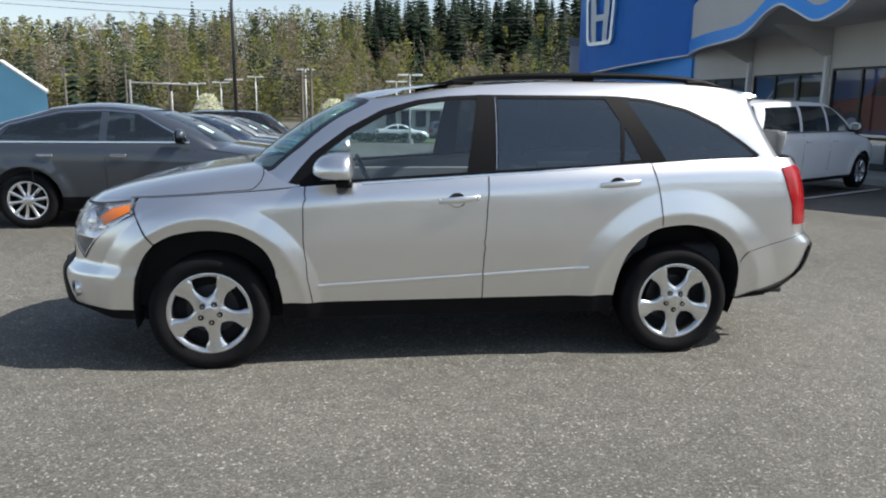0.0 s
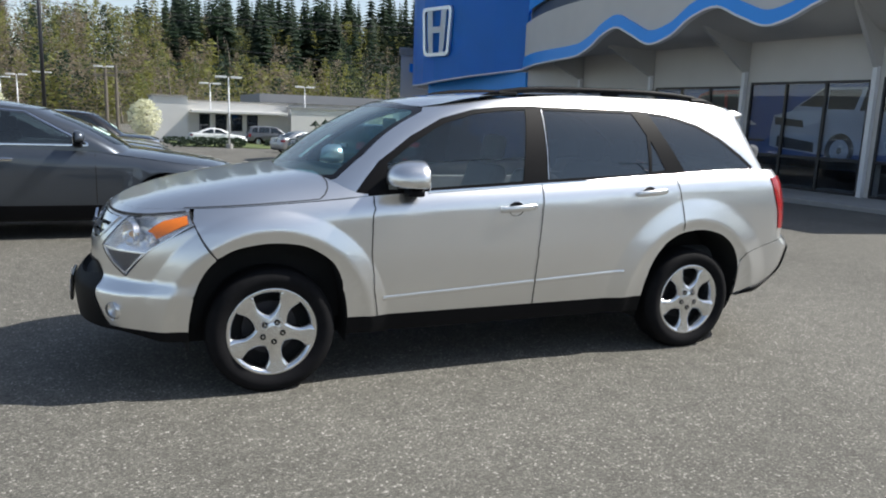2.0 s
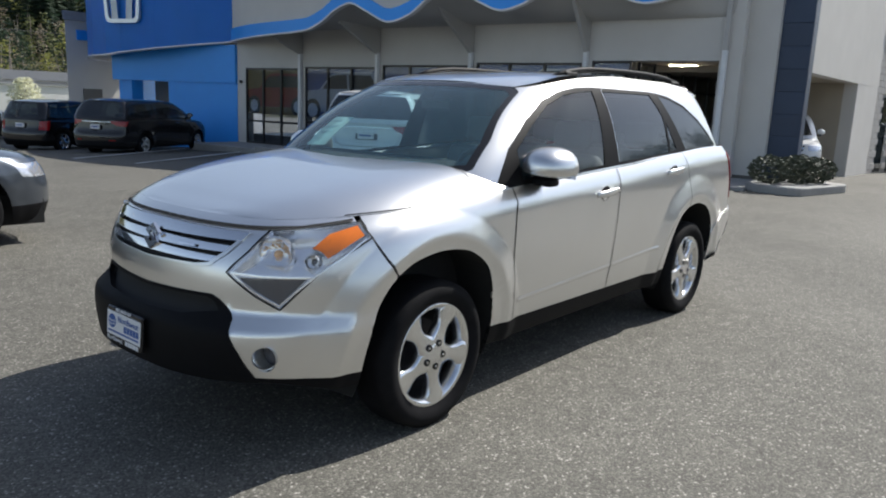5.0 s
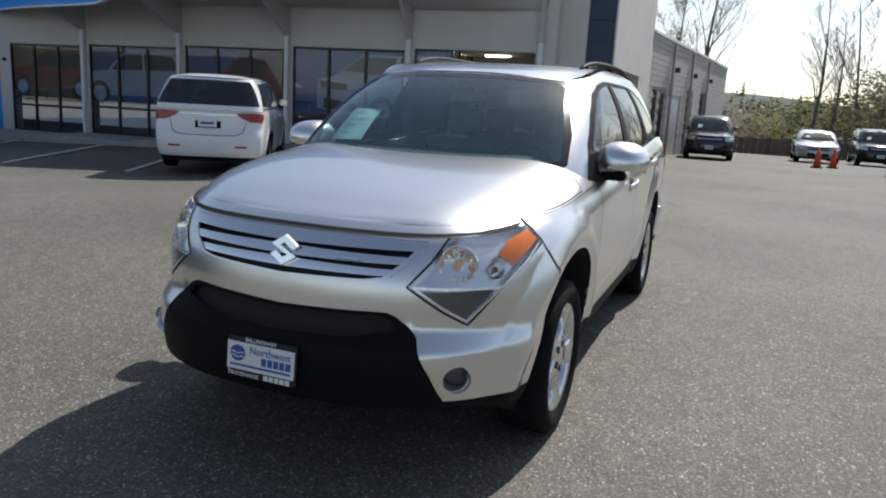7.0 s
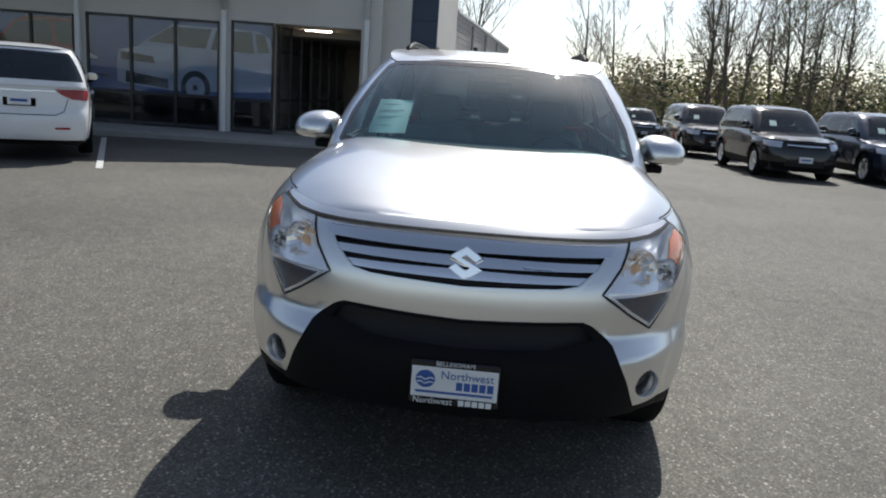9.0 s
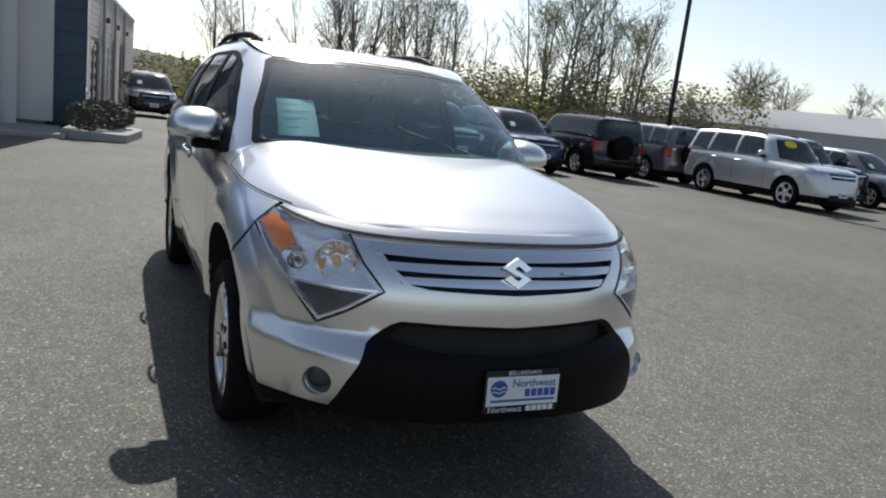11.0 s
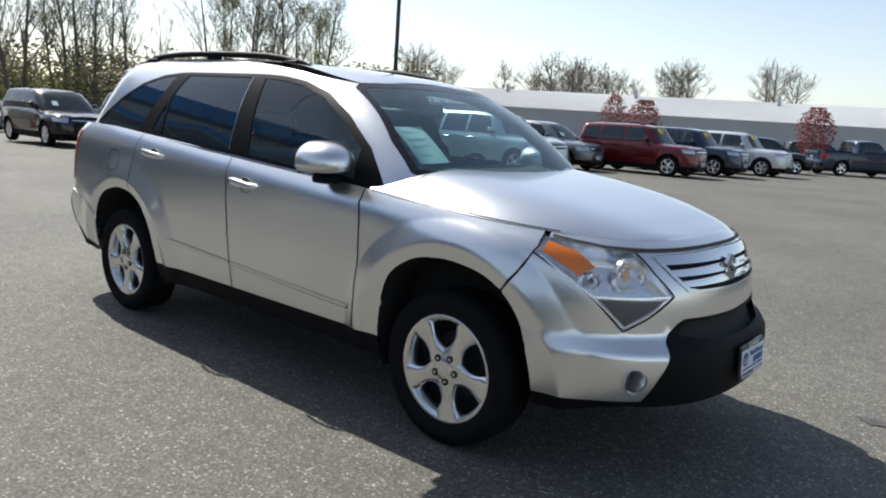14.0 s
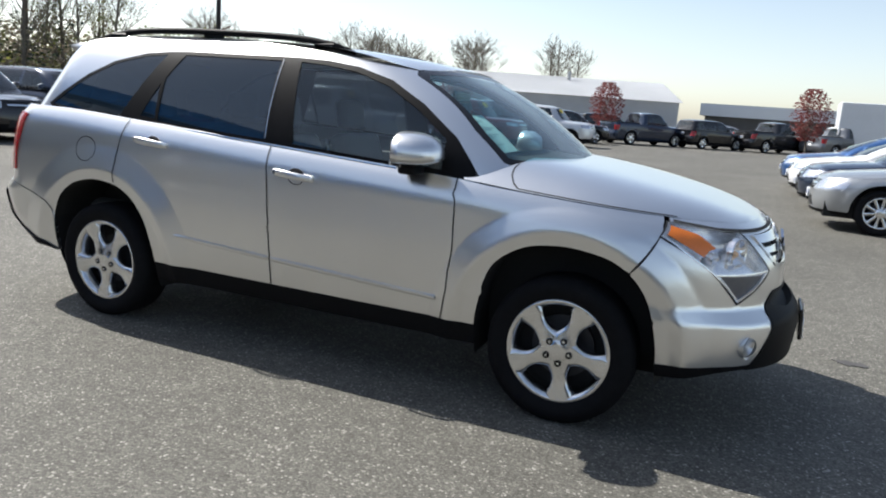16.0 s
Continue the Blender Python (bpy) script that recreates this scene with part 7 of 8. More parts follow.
for x, y, kind, paint in ((33.5, -4.4, "sedan", "pale_silver_paint"), (35.0, -7.0, "suv", "black_paint"), (35.5, -9.8, "sedan", "grey_paint"), (36.0, -12.4, "suv", "black_paint"), (30, -13.5, "sedan", "navy_paint"), (30.5, -16.3, "suv", "black_paint")):
    parked_car(kind, paint, {"pale_silver_paint": "silver", "black_paint": "black", "grey_paint": "grey", "navy_paint": "dark blue"}[paint] + {"sedan": " sedan", "suv": " SUV"}[kind] + " parked along the far hedge", spot(x, y, 0), row)
row = "used cars with yellow tags"
parked_car("boxy", "bright_silver_paint", "silver boxy SUV with a yellow windscreen tag", spot(9.95, -14.95, 0), row, tag=True, rails=True, step=0.09)
parked_car("pickup", "black_paint", "black pickup parked between SUVs", spot(11.9, -18.0, 0), row)
parked_car("suv", "grey_paint", "dark grey SUV parked between other cars", spot(11.6, -20.4, 0), row)
parked_car("boxy", "red_paint", "dark red boxy SUV with a yellow windscreen tag", spot(8.75, -22.75, 0), row, tag=True, rails=True, step=0.09)
parked_car("boxy", "navy_paint", "dark blue SUV with a yellow windscreen tag", spot(8.3, -26.0, 0), row, tag=True)
parked_car("boxy", "bright_silver_paint", "pale silver SUV with a yellow windscreen tag", spot(7.7, -29.9, 0), row, tag=True)
parked_car("suv", "black_paint", "black SUV parked past the silver one", spot(8.2, -35.8, 20), row)
row = "dark cars along the far side"
for x, y, kind, paint, rz in ((5.2, -41.5, "pickup", "navy_paint", 50), (1.9, -44.0, "suv", "black_paint", 50), (-1.8, -47.0, "pickup", "black_paint", 50), (-5.6, -48.5, "pickup", "grey_paint", 50), (0.8, -51.5, "sedan", "pale_silver_paint", 20), (8.5, -47.5, "suv", "black_paint", 30)):
    parked_car(kind, paint, {"pale_silver_paint": "silver", "black_paint": "black", "grey_paint": "dark grey", "navy_paint": "dark blue"}[paint] + {"sedan": " sedan", "suv": " SUV", "pickup": " pickup"}[kind] + " parked along the far side of the lot", spot(x, y, rz), row)
row = "sedans parked nose out"
for k, (kind, paint, lab) in enumerate((("sedan", "pale_silver_paint", "silver sedan with many-spoke wheels parked nose out"), ("sedan", "navy_paint", "dark blue sedan parked nose out"), ("sedan", "white_paint", "white sedan parked nose out"), ("sedan", "blue_paint", "blue sedan parked nose out"))):
    parked_car(kind, paint, lab, spot(-2.30 + 0.12 * k, -8.85 - 2.75 * k, 180), row, twin=True, step=0.09 if k == 0 else 0.13)


# ---- trees, poles and far buildings ----
M["bark"] = material("bark", (0.155, 0.135, 0.110), 0.9, vary=0.3, scale=6, bump=0.01, bump_scale=12)
M["pale_bark"] = material("pale_bark", (0.22, 0.19, 0.16), 0.9, vary=0.3, scale=6)


def leaf_material(name, base, vary=0.4):
    m = material(name, base, 0.65, vary=vary, scale=1.2)
    n, l = m.node_tree.nodes, m.node_tree.links
    p, out = n["Principled BSDF"], n["Material Output"]
    tr, mx = n.new("ShaderNodeBsdfTranslucent"), n.new("ShaderNodeMixShader")
    tr.inputs["Color"].default_value = (*[min(1, c * 1.6) for c in base], 1)
    mx.inputs["Fac"].default_value = 0.35
    l.new(p.outputs[0], mx.inputs[1]), l.new(tr.outputs[0], mx.inputs[2]), l.new(mx.outputs[0], out.inputs["Surface"])
    return m


M["needles"] = leaf_material("dark_needles", (0.026, 0.046, 0.026))
M["spring_leaf"] = leaf_material("spring_leaf", (0.185, 0.190, 0.050))
M["olive_leaf"] = leaf_material("olive_leaf", (0.115, 0.130, 0.050))
M["twig_brown"] = leaf_material("brown_twigs", (0.20, 0.165, 0.12))
M["red_leaf"] = leaf_material("red_leaf", (0.17, 0.045, 0.04))
M["blossom"] = leaf_material("white_blossom", (0.62, 0.62, 0.48), 0.2)
M["grass"] = material("grass", (0.09, 0.12, 0.035), 0.9, vary=0.35, scale=3)


def leaf_quads(rnd, centres, size, verts, faces, flat=0.0):
    for c in centres:
        q = Vector((rnd.gauss(0, 1), rnd.gauss(0, 1), rnd.gauss(0, 1) + flat)).normalized().to_track_quat("Z", "Y").to_matrix()
        s = size * rnd.uniform(0.6, 1.35)
        k = len(verts)
        verts += [tuple(c + q @ Vector(o)) for o in ((-s, 0, 0), (0, -s * 0.55, 0), (s, 0, 0), (0, s * 0.55, 0))]
        faces.append((k, k + 1, k + 2, k + 3))


def bare_tree(seed, height, spread, leaf, leaves, size=0.16, levels=4, trunk=0.16, forks=(4, 7), lean=0.0, twig=0.007):
    """A tree with tapering limbs; gives trunk bmesh data and leaf data."""
    rnd = random.Random(seed)
    bm = bmesh.new()
    tips = []

    def limb(p, d, length, r, level):
        n = (7, 4, 3, 2)[min(level, 3)]
        pts, rad = [p], [r]
        q, e = p.copy(), d.copy()
        for k in range(n):
            e = (e + Vector((rnd.uniform(-1, 1), rnd.uniform(-1, 1), rnd.uniform(-0.3, 0.5))) * (0.05 if level == 0 else 0.13)).normalized()
            q = q + e * length / n
            pts.append(q.copy())
            rad.append(max(r * (1 - 0.85 * (k + 1) / n), twig))
        tube(pts, 0, 6 if level == 0 else 4 if level < 2 else 3, bm=bm, taper=rad)
        if level >= 2:
            tips.extend(pts[1:])
        if level < levels:
            count = rnd.randint(*forks)
            for k in range(count * 3 if level == 0 else count):
                t = rnd.uniform(0.22, 0.98) if level == 0 else rnd.uniform(0.2, 1.0)
                i = min(int(t * n), n - 1)
                b = pts[i].lerp(pts[i + 1], t * n - i)
                a = rnd.uniform(0, 2 * math.pi)
                side = Vector((math.cos(a), math.sin(a), 0))
                nd = (e * 0.8 + side * spread * rnd.uniform(0.6, 1.2) + Vector((0, 0, 0.3))).normalized()
                reach = (1.15 - 0.75 * t) * rnd.uniform(0.24, 0.42) if level == 0 else rnd.uniform(0.35, 0.6)
                limb(b, nd, length * reach, max(rad[i] * rnd.uniform(0.35, 0.5), twig * 1.15), level + 1)
    limb(Vector((0, 0, -0.3)), Vector((lean, 0, 1)).normalized(), height * 0.95, trunk, 0)
    verts, faces = [], []
    cs = []
    for _ in range(leaves):
        t = rnd.choice(tips)
        cs.append(t + Vector((rnd.gauss(0, 0.35), rnd.gauss(0, 0.35), rnd.gauss(0, 0.3))))
    leaf_quads(rnd, cs, size, verts, faces)
    return bm, verts, faces


def tree_thing(name, label, data, bark, leaf, at, group):
    bm, verts, faces = data
    t = thing(name, label, "tree", group)
    part("trunk", bm, bark, t, "bark-covered trunk and limbs")
    if faces:
        me = bpy.data.meshes.new("crown")
        me.from_pydata(verts, [], faces)
        me.materials.append(leaf)
        new("crown", me).parent = t
    t.matrix_world = at
    return t


def far_trees():
    kinds = []
    for k, (h, sp, leaf, nl, sz) in enumerate(((13.0, 0.65, "spring_leaf", 2400, 0.055), (12.0, 0.7, "olive_leaf", 2200, 0.05), (13.5, 0.6, "twig_brown", 2000, 0.03), (9.0, 0.95, "twig_brown", 2000, 0.022), (7.0, 0.9, "spring_leaf", 1500, 0.07))):
        label = ("tall bare tree with a few spring leaves", "tall bare tree with olive buds", "tall bare brown tree", "spreading bare tree with fine twigs", "small tree with fresh yellow-green leaves")[k]
        kinds.append(tree_thing("tree", label, bare_tree(20 + k, h, sp, leaf, nl, sz, levels=3, trunk=0.17, forks=(3, 6), twig=0.011), M["bark"], M[leaf], pose(60, -30 - 5 * k, -1.4), "trees behind the lot"))
    rnd = random.Random(4)
    spots = []
    # clumps of tall trees with sky between them, and low ones elsewhere
    for lo, hi, n, choice, scale in ((-17.2, -13.4, 5, (0, 1, 2, 2), 0.92), (-23.6, -18.4, 6, (0, 2, 1, 2), 0.94), (-28.6, -25.0, 2, (2, 3), 0.72), (-33.4, -29.2, 6, (0, 1, 2, 2), 0.98),
                                     (-38.2, -34.2, 5, (0, 0, 1, 4), 0.88), (-43.0, -39.4, 3, (3, 0), 0.70), (-12.6, -4.5, 6, (2, 3, 4), 0.80)):
        for k in range(n):
            b = lo + (hi - lo) * (k + rnd.uniform(0.15, 0.85)) / n
            spots.append((b, rnd.uniform(57, 66), rnd.choice(choice), scale * rnd.uniform(0.86, 1.08)))
    for b in np.arange(-5, -44, -4.1):
        spots.append((b, rnd.uniform(80, 100), rnd.choice((1, 2, 3, 3)), rnd.uniform(0.65, 0.85)))
    spots += [(3.2, 92.0, 2, 1.62), (4.6, 96.0, 0, 1.5)]
    for lo, hi, n in ((-54, -45, 7), (-63.5, -54.5, 15), (-67, -64.5, 4), (-76, -72, 3)):
        for _ in range(n):
            spots.append((rnd.uniform(lo, hi), rnd.uniform(104, 124), 3, rnd.uniform(1.4, 1.85)))
    used = set()
    for b, d, k, scale in spots:
        x, y = -3 + d * math.cos(radians(b)), d * math.sin(radians(b))
        m = pose(x, y, gz(x, y) - 0.1, 0, 0, rnd.uniform(0, 360)) @ Matrix.Diagonal((scale * 1.12, scale * 1.12, scale * 1.10, 1))
        if k not in used:
            kinds[k].matrix_world = m
            used.add(k)
            continue
        c = copy_thing(kinds[k], m)
    # undergrowth behind the parked cars, and low far woods
    verts, faces = [], []
    mats = {"spring_leaf": ([], []), "olive_leaf": ([], []), "twig_brown": ([], []), "needles": ([], [])}
    for _ in range(1250):
        b = rnd.uniform(-46, -1)
        d = rnd.uniform(57, 84)
        x, y = -3 + d * math.cos(radians(b)), d * math.sin(radians(b))
        h = rnd.uniform(2.2, 6.8) * (1.0 if b < -8 else 0.7)
        nm = rnd.choice(("spring_leaf", "olive_leaf", "olive_leaf", "twig_brown", "twig_brown", "needles"))
        cs = [Vector((x + rnd.gauss(0, 0.8), y + rnd.gauss(0, 0.8), gz(x, y) + h * (0.05 + 0.95 * rnd.random() ** 0.8))) for _ in range(90)]
        leaf_quads(rnd, cs, 0.15, *mats[nm])
    for nm, (v, f) in mats.items():
        me = bpy.data.meshes.new("undergrowth")
        me.from_pydata(v, [], f)
        me.materials.append(M[nm])
        tagged(new("undergrowth", me), "dense spring undergrowth and scrub along the lot's edge", "shrubs", kind="stuff")


far_trees()


def conifer(rnd, base, h, verts, faces):
    r = h * rnd.uniform(0.17, 0.25)
    tiers = int(h * 1.15)
    for k in range(tiers):
        t = k / tiers
        z = base.z + h * (0.10 + 0.90 * t)
        rr = r * (1 - t) ** 0.85 + 0.12
        n = 8
        a0 = rnd.uniform(0, 6.28)
        for j in range(n):
            if rnd.random() < 0.16:
                continue
            a = a0 + 6.28 * j / n + rnd.uniform(-0.25, 0.25)
            q = rr * rnd.uniform(0.65, 1.2)
            tip = base + Vector((q * math.cos(a), q * math.sin(a), z - base.z - q * 0.35))
            w = 0.32 * rr + 0.14
            s = Vector((-math.sin(a), math.cos(a), 0)) * w
            root = Vector((base.x, base.y, z + 0.25))
            i = len(verts)
            mid = root.lerp(tip, 0.55)
            verts += [tuple(root), tuple(mid + s + Vector((0, 0, -0.2))), tuple(tip), tuple(mid - s + Vector((0, 0, -0.2)))]
            faces.append((i, i + 1, i + 2, i + 3))


def hillside():
    """The wooded slope to the north: a rising hill with conifers above and spring woods below."""
    def hz(x, y):
        d = math.hypot(x, y)
        a = math.degrees(math.atan2(y, x))
        rise = ease(120, 230, d) * (17 + 4 * math.sin(x * 0.02))
        return -1.8 + rise * ease(20, 55, a) * (1 - 0.3 * ease(95, 118, a))
    bm = bmesh.new()
    rows = []
    for a in np.arange(15, 151, 3.0):
        rows.append([bm.verts.new((d * math.cos(radians(a)), d * math.sin(radians(a)), hz(d * math.cos(radians(a)), d * math.sin(radians(a))) - 0.02)) for d in (108, 120, 140, 160, 180, 200, 230, 300, 420)])
    for p, q in zip(rows, rows[1:]):
        for i in range(8):
            bm.faces.new((p[i], p[i + 1], q[i + 1], q[i]))
    bmesh.ops.recalc_face_normals(bm, faces=bm.faces)
    tagged(mesh_object("ground_hill", bm, material("forest_floor", (0.085, 0.08, 0.045), 0.95, vary=0.35, scale=0.3), smooth=True), "wooded hillside beyond the town", "hill", kind="structure")
    rnd = random.Random(11)
    sets = {k: ([], []) for k in ("needles", "spring_leaf", "olive_leaf", "twig_brown")}
    for _ in range(640):
        a, d = rnd.uniform(42, 128), rnd.uniform(172, 262)
        if rnd.random() > (1.0 if a < 89.5 else 0.04 if a < 95 else 0.30 if a < 104 else 0.10):
            continue
        x, y = d * math.cos(radians(a)), d * math.sin(radians(a))
        h = rnd.uniform(10, 18) + (3 if a < 88 else 0)
        conifer(rnd, Vector((x, y, hz(x, y))), h, *sets["needles"])
    for a, d, h in ((111.5, 120, 12), (109.0, 118, 12.5), (107.5, 124, 12), (105.5, 122, 12.5), (113.5, 126, 12), (104.2, 140, 14)):
        x, y = d * math.cos(radians(a)), d * math.sin(radians(a))
        conifer(rnd, Vector((x, y, hz(x, y))), h, *sets["needles"])
    for _ in range(1250):
        a, d = rnd.uniform(42, 128) if rnd.random() < 0.7 else rnd.uniform(86, 118), rnd.uniform(122, 215)
        x, y = d * math.cos(radians(a)), d * math.sin(radians(a))
        nm = rnd.choice(("spring_leaf", "olive_leaf", "twig_brown", "twig_brown", "twig_brown", "spring_leaf", "needles") if a > 76 else ("olive_leaf", "spring_leaf", "needles", "needles", "twig_brown", "olive_leaf"))
        h, w = rnd.uniform(6.5, 11.5) + (4.0 if a > 88 and d > 150 else 0), rnd.uniform(1.5, 2.8)
        z0 = hz(x, y)
        cs = []
        for _ in range(230):
            t = rnd.random() ** 0.8
            ww = w * math.sin(math.pi * min(0.12 + 0.85 * t, 1)) ** 0.7
            cs.append(Vector((x + rnd.gauss(0, 0.55) * ww, y + rnd.gauss(0, 0.55) * ww, z0 + h * (0.08 + 0.92 * t))))
        leaf_quads(rnd, cs, 0.27 if nm != "twig_brown" else 0.21, *sets[nm])
    # bare pale stems among them
    bm = bmesh.new()
    for _ in range(260):
        a, d = rnd.uniform(46, 126), rnd.uniform(120, 190)
        x, y = d * math.cos(radians(a)), d * math.sin(radians(a))
        h = rnd.uniform(6, 11)
        tube([(x, y, hz(x, y)), (x + rnd.uniform(-.3, .3), y, hz(x, y) + h * 0.5), (x + rnd.uniform(-.5, .5), y, hz(x, y) + h)], 0, 4, bm=bm, taper=[0.16, 0.11, 0.03])
    tagged(mesh_object("woods_stems", bm, M["pale_bark"]), "bare stems in the far woods", "trees", kind="stuff")
    for nm, (v, f) in sets.items():
        me = bpy.data.meshes.new("far_woods")
        me.from_pydata(v, [], f)
        me.materials.append(M[nm])
        tagged(new("far_woods", me), "mixed spring woods of conifers and budding trees on the hill", "trees", kind="stuff")


hillside()


def east_hill():
    """A low dark hill behind the eastern trees."""
    bm, rows = bmesh.new(), []
    for a in np.arange(-62, 12, 2.0):
        top = 9.0 * (0.55 + 0.45 * math.sin(a * 0.13 + 1.0)) * ease(-62, -40, a) * (1 - 0.3 * ease(0, 12, a)) + 1.0
        rows.append([bm.verts.new((d * math.cos(radians(a)), d * math.sin(radians(a)), z)) for d, z in ((200, -1.7), (230, top * 0.6), (260, top + 0.8 * math.sin(a * 3.1)), (420, top))])
    for p, q in zip(rows, rows[1:]):
        for i in range(3):
            bm.faces.new((p[i], p[i + 1], q[i + 1], q[i]))
    bmesh.ops.recalc_face_normals(bm, faces=bm.faces)
    tagged(mesh_object("ground_hill_east", bm, material("far_hill", (0.05, 0.06, 0.045), 0.95, vary=0.4, scale=0.3), smooth=True), "low dark wooded hill on the skyline", "hill", kind="structure")
    rnd = random.Random(31)
    v, f = [], []
    for _ in range(420):
        a, d = rnd.uniform(-60, 10), rnd.uniform(215, 262)
        top = 9.0 * (0.55 + 0.45 * math.sin(a * 0.13 + 1.0)) * ease(-62, -40, a) * (1 - 0.3 * ease(0, 12, a)) + 1.0
        conifer(rnd, Vector((d * math.cos(radians(a)), d * math.sin(radians(a)), top * ease(200, 262, d) - 1.0)), rnd.uniform(3, 6), v, f)
    me = bpy.data.meshes.new("far_woods")
    me.from_pydata(v, [], f)
    me.materials.append(M["needles"])
    tagged(new("far_woods", me), "dark far conifers on the eastern skyline", "trees", kind="stuff")


east_hill()


def small_tree(name, label, x, y, h, leaf, seed, group, n=1500, w=1.0, size=0.09):
    rnd = random.Random(seed)
    bm, v, f = bare_tree(seed, h, 0.6, leaf, 0, levels=2, trunk=0.07)
    cs = []
    for _ in range(n):
        t = rnd.random()
        ww = w * math.sin(math.pi * (0.10 + 0.82 * t)) ** 0.8 * rnd.uniform(0.35, 1.0)
        a = rnd.uniform(0, 6.283)
        cs.append(Vector((ww * math.cos(a), ww * math.sin(a), h * (0.26 + 0.76 * t))))
    verts, faces = [], []
    leaf_quads(rnd, cs, size, verts, faces)
    tree_thing(name, label, (bm, verts, faces), M["bark"], M[leaf], pose(x, y, gz(x, y)), group)


for k, (x, y, h) in enumerate(((-9.4, 54.0, 3.6), (0.2, 50.1, 3.2), (18.0, 52.7, 3.6))):
    small_tree("blossom_tree", "young tree in white spring blossom", x, y, h, "blossom", 40 + k, "blossom trees", w=1.15, size=0.12)
for k, (x, y, h) in enumerate(((24.0, -47.0, 4.2), (8.6, -40.5, 3.4), (-2.4, -40.0, 3.6), (16.5, -36.0, 3.3))):
    small_tree("red_leaf_tree", "small tree with dark red spring leaves", x, y, h, "red_leaf", 50 + k, "red-leaf trees", w=1.1, size=0.07, n=2000)


def lamp_post(x, y, h, label, arms=0, mat="frame_black", r=0.07, group="lot lamp posts"):
    p = thing("lamp_post", label, "lamp post", group)
    part("pole", tube([(0, 0, -0.2), (0, 0, h)], 0, 12, taper=[r, r * 0.7]), M[mat], p, smooth=True)
    part("footing", lathe([(0, 0.35), (0.24, 0.35), (0.26, 0.30), (0.26, -0.2)], 16, axis="z"), M["concrete"], p)
    for k in range(arms):
        s = -1 if k % 2 else 1
        part("lamp_head", boxed((s * 0.15 if s > 0 else -0.95, -0.16, h - 0.08), (0.95 if s > 0 else -0.15, 0.16, h + 0.06), 0.02), M["steel_white"], p, "flat lamp head")
    p.matrix_world = pose(x, y, gz(x, y))


lamp_post(-3.81, 28.45, 9.5, "tall dark lamp post on the lot", 2, r=0.085)
lamp_post(16.3, -15.55, 9.5, "tall dark lamp post on the lot", 2, r=0.085)
for x, y, h in ((5.9, 64.8, 5.2), (15.2, 68.5, 5.4), (-2.9, 74.8, 6.6), (-9.5, 88, 6.2), (-13, 84, 5.4), (-16, 86, 5.3), (-18.5, 84, 5.2), (-11, 80, 5.6), (6.0, 52.0, 5.2)):
    lamp_post(x, y, h, "pale twin-headed lamp post far off", 2, "steel_white", 0.07, "far lamp posts")


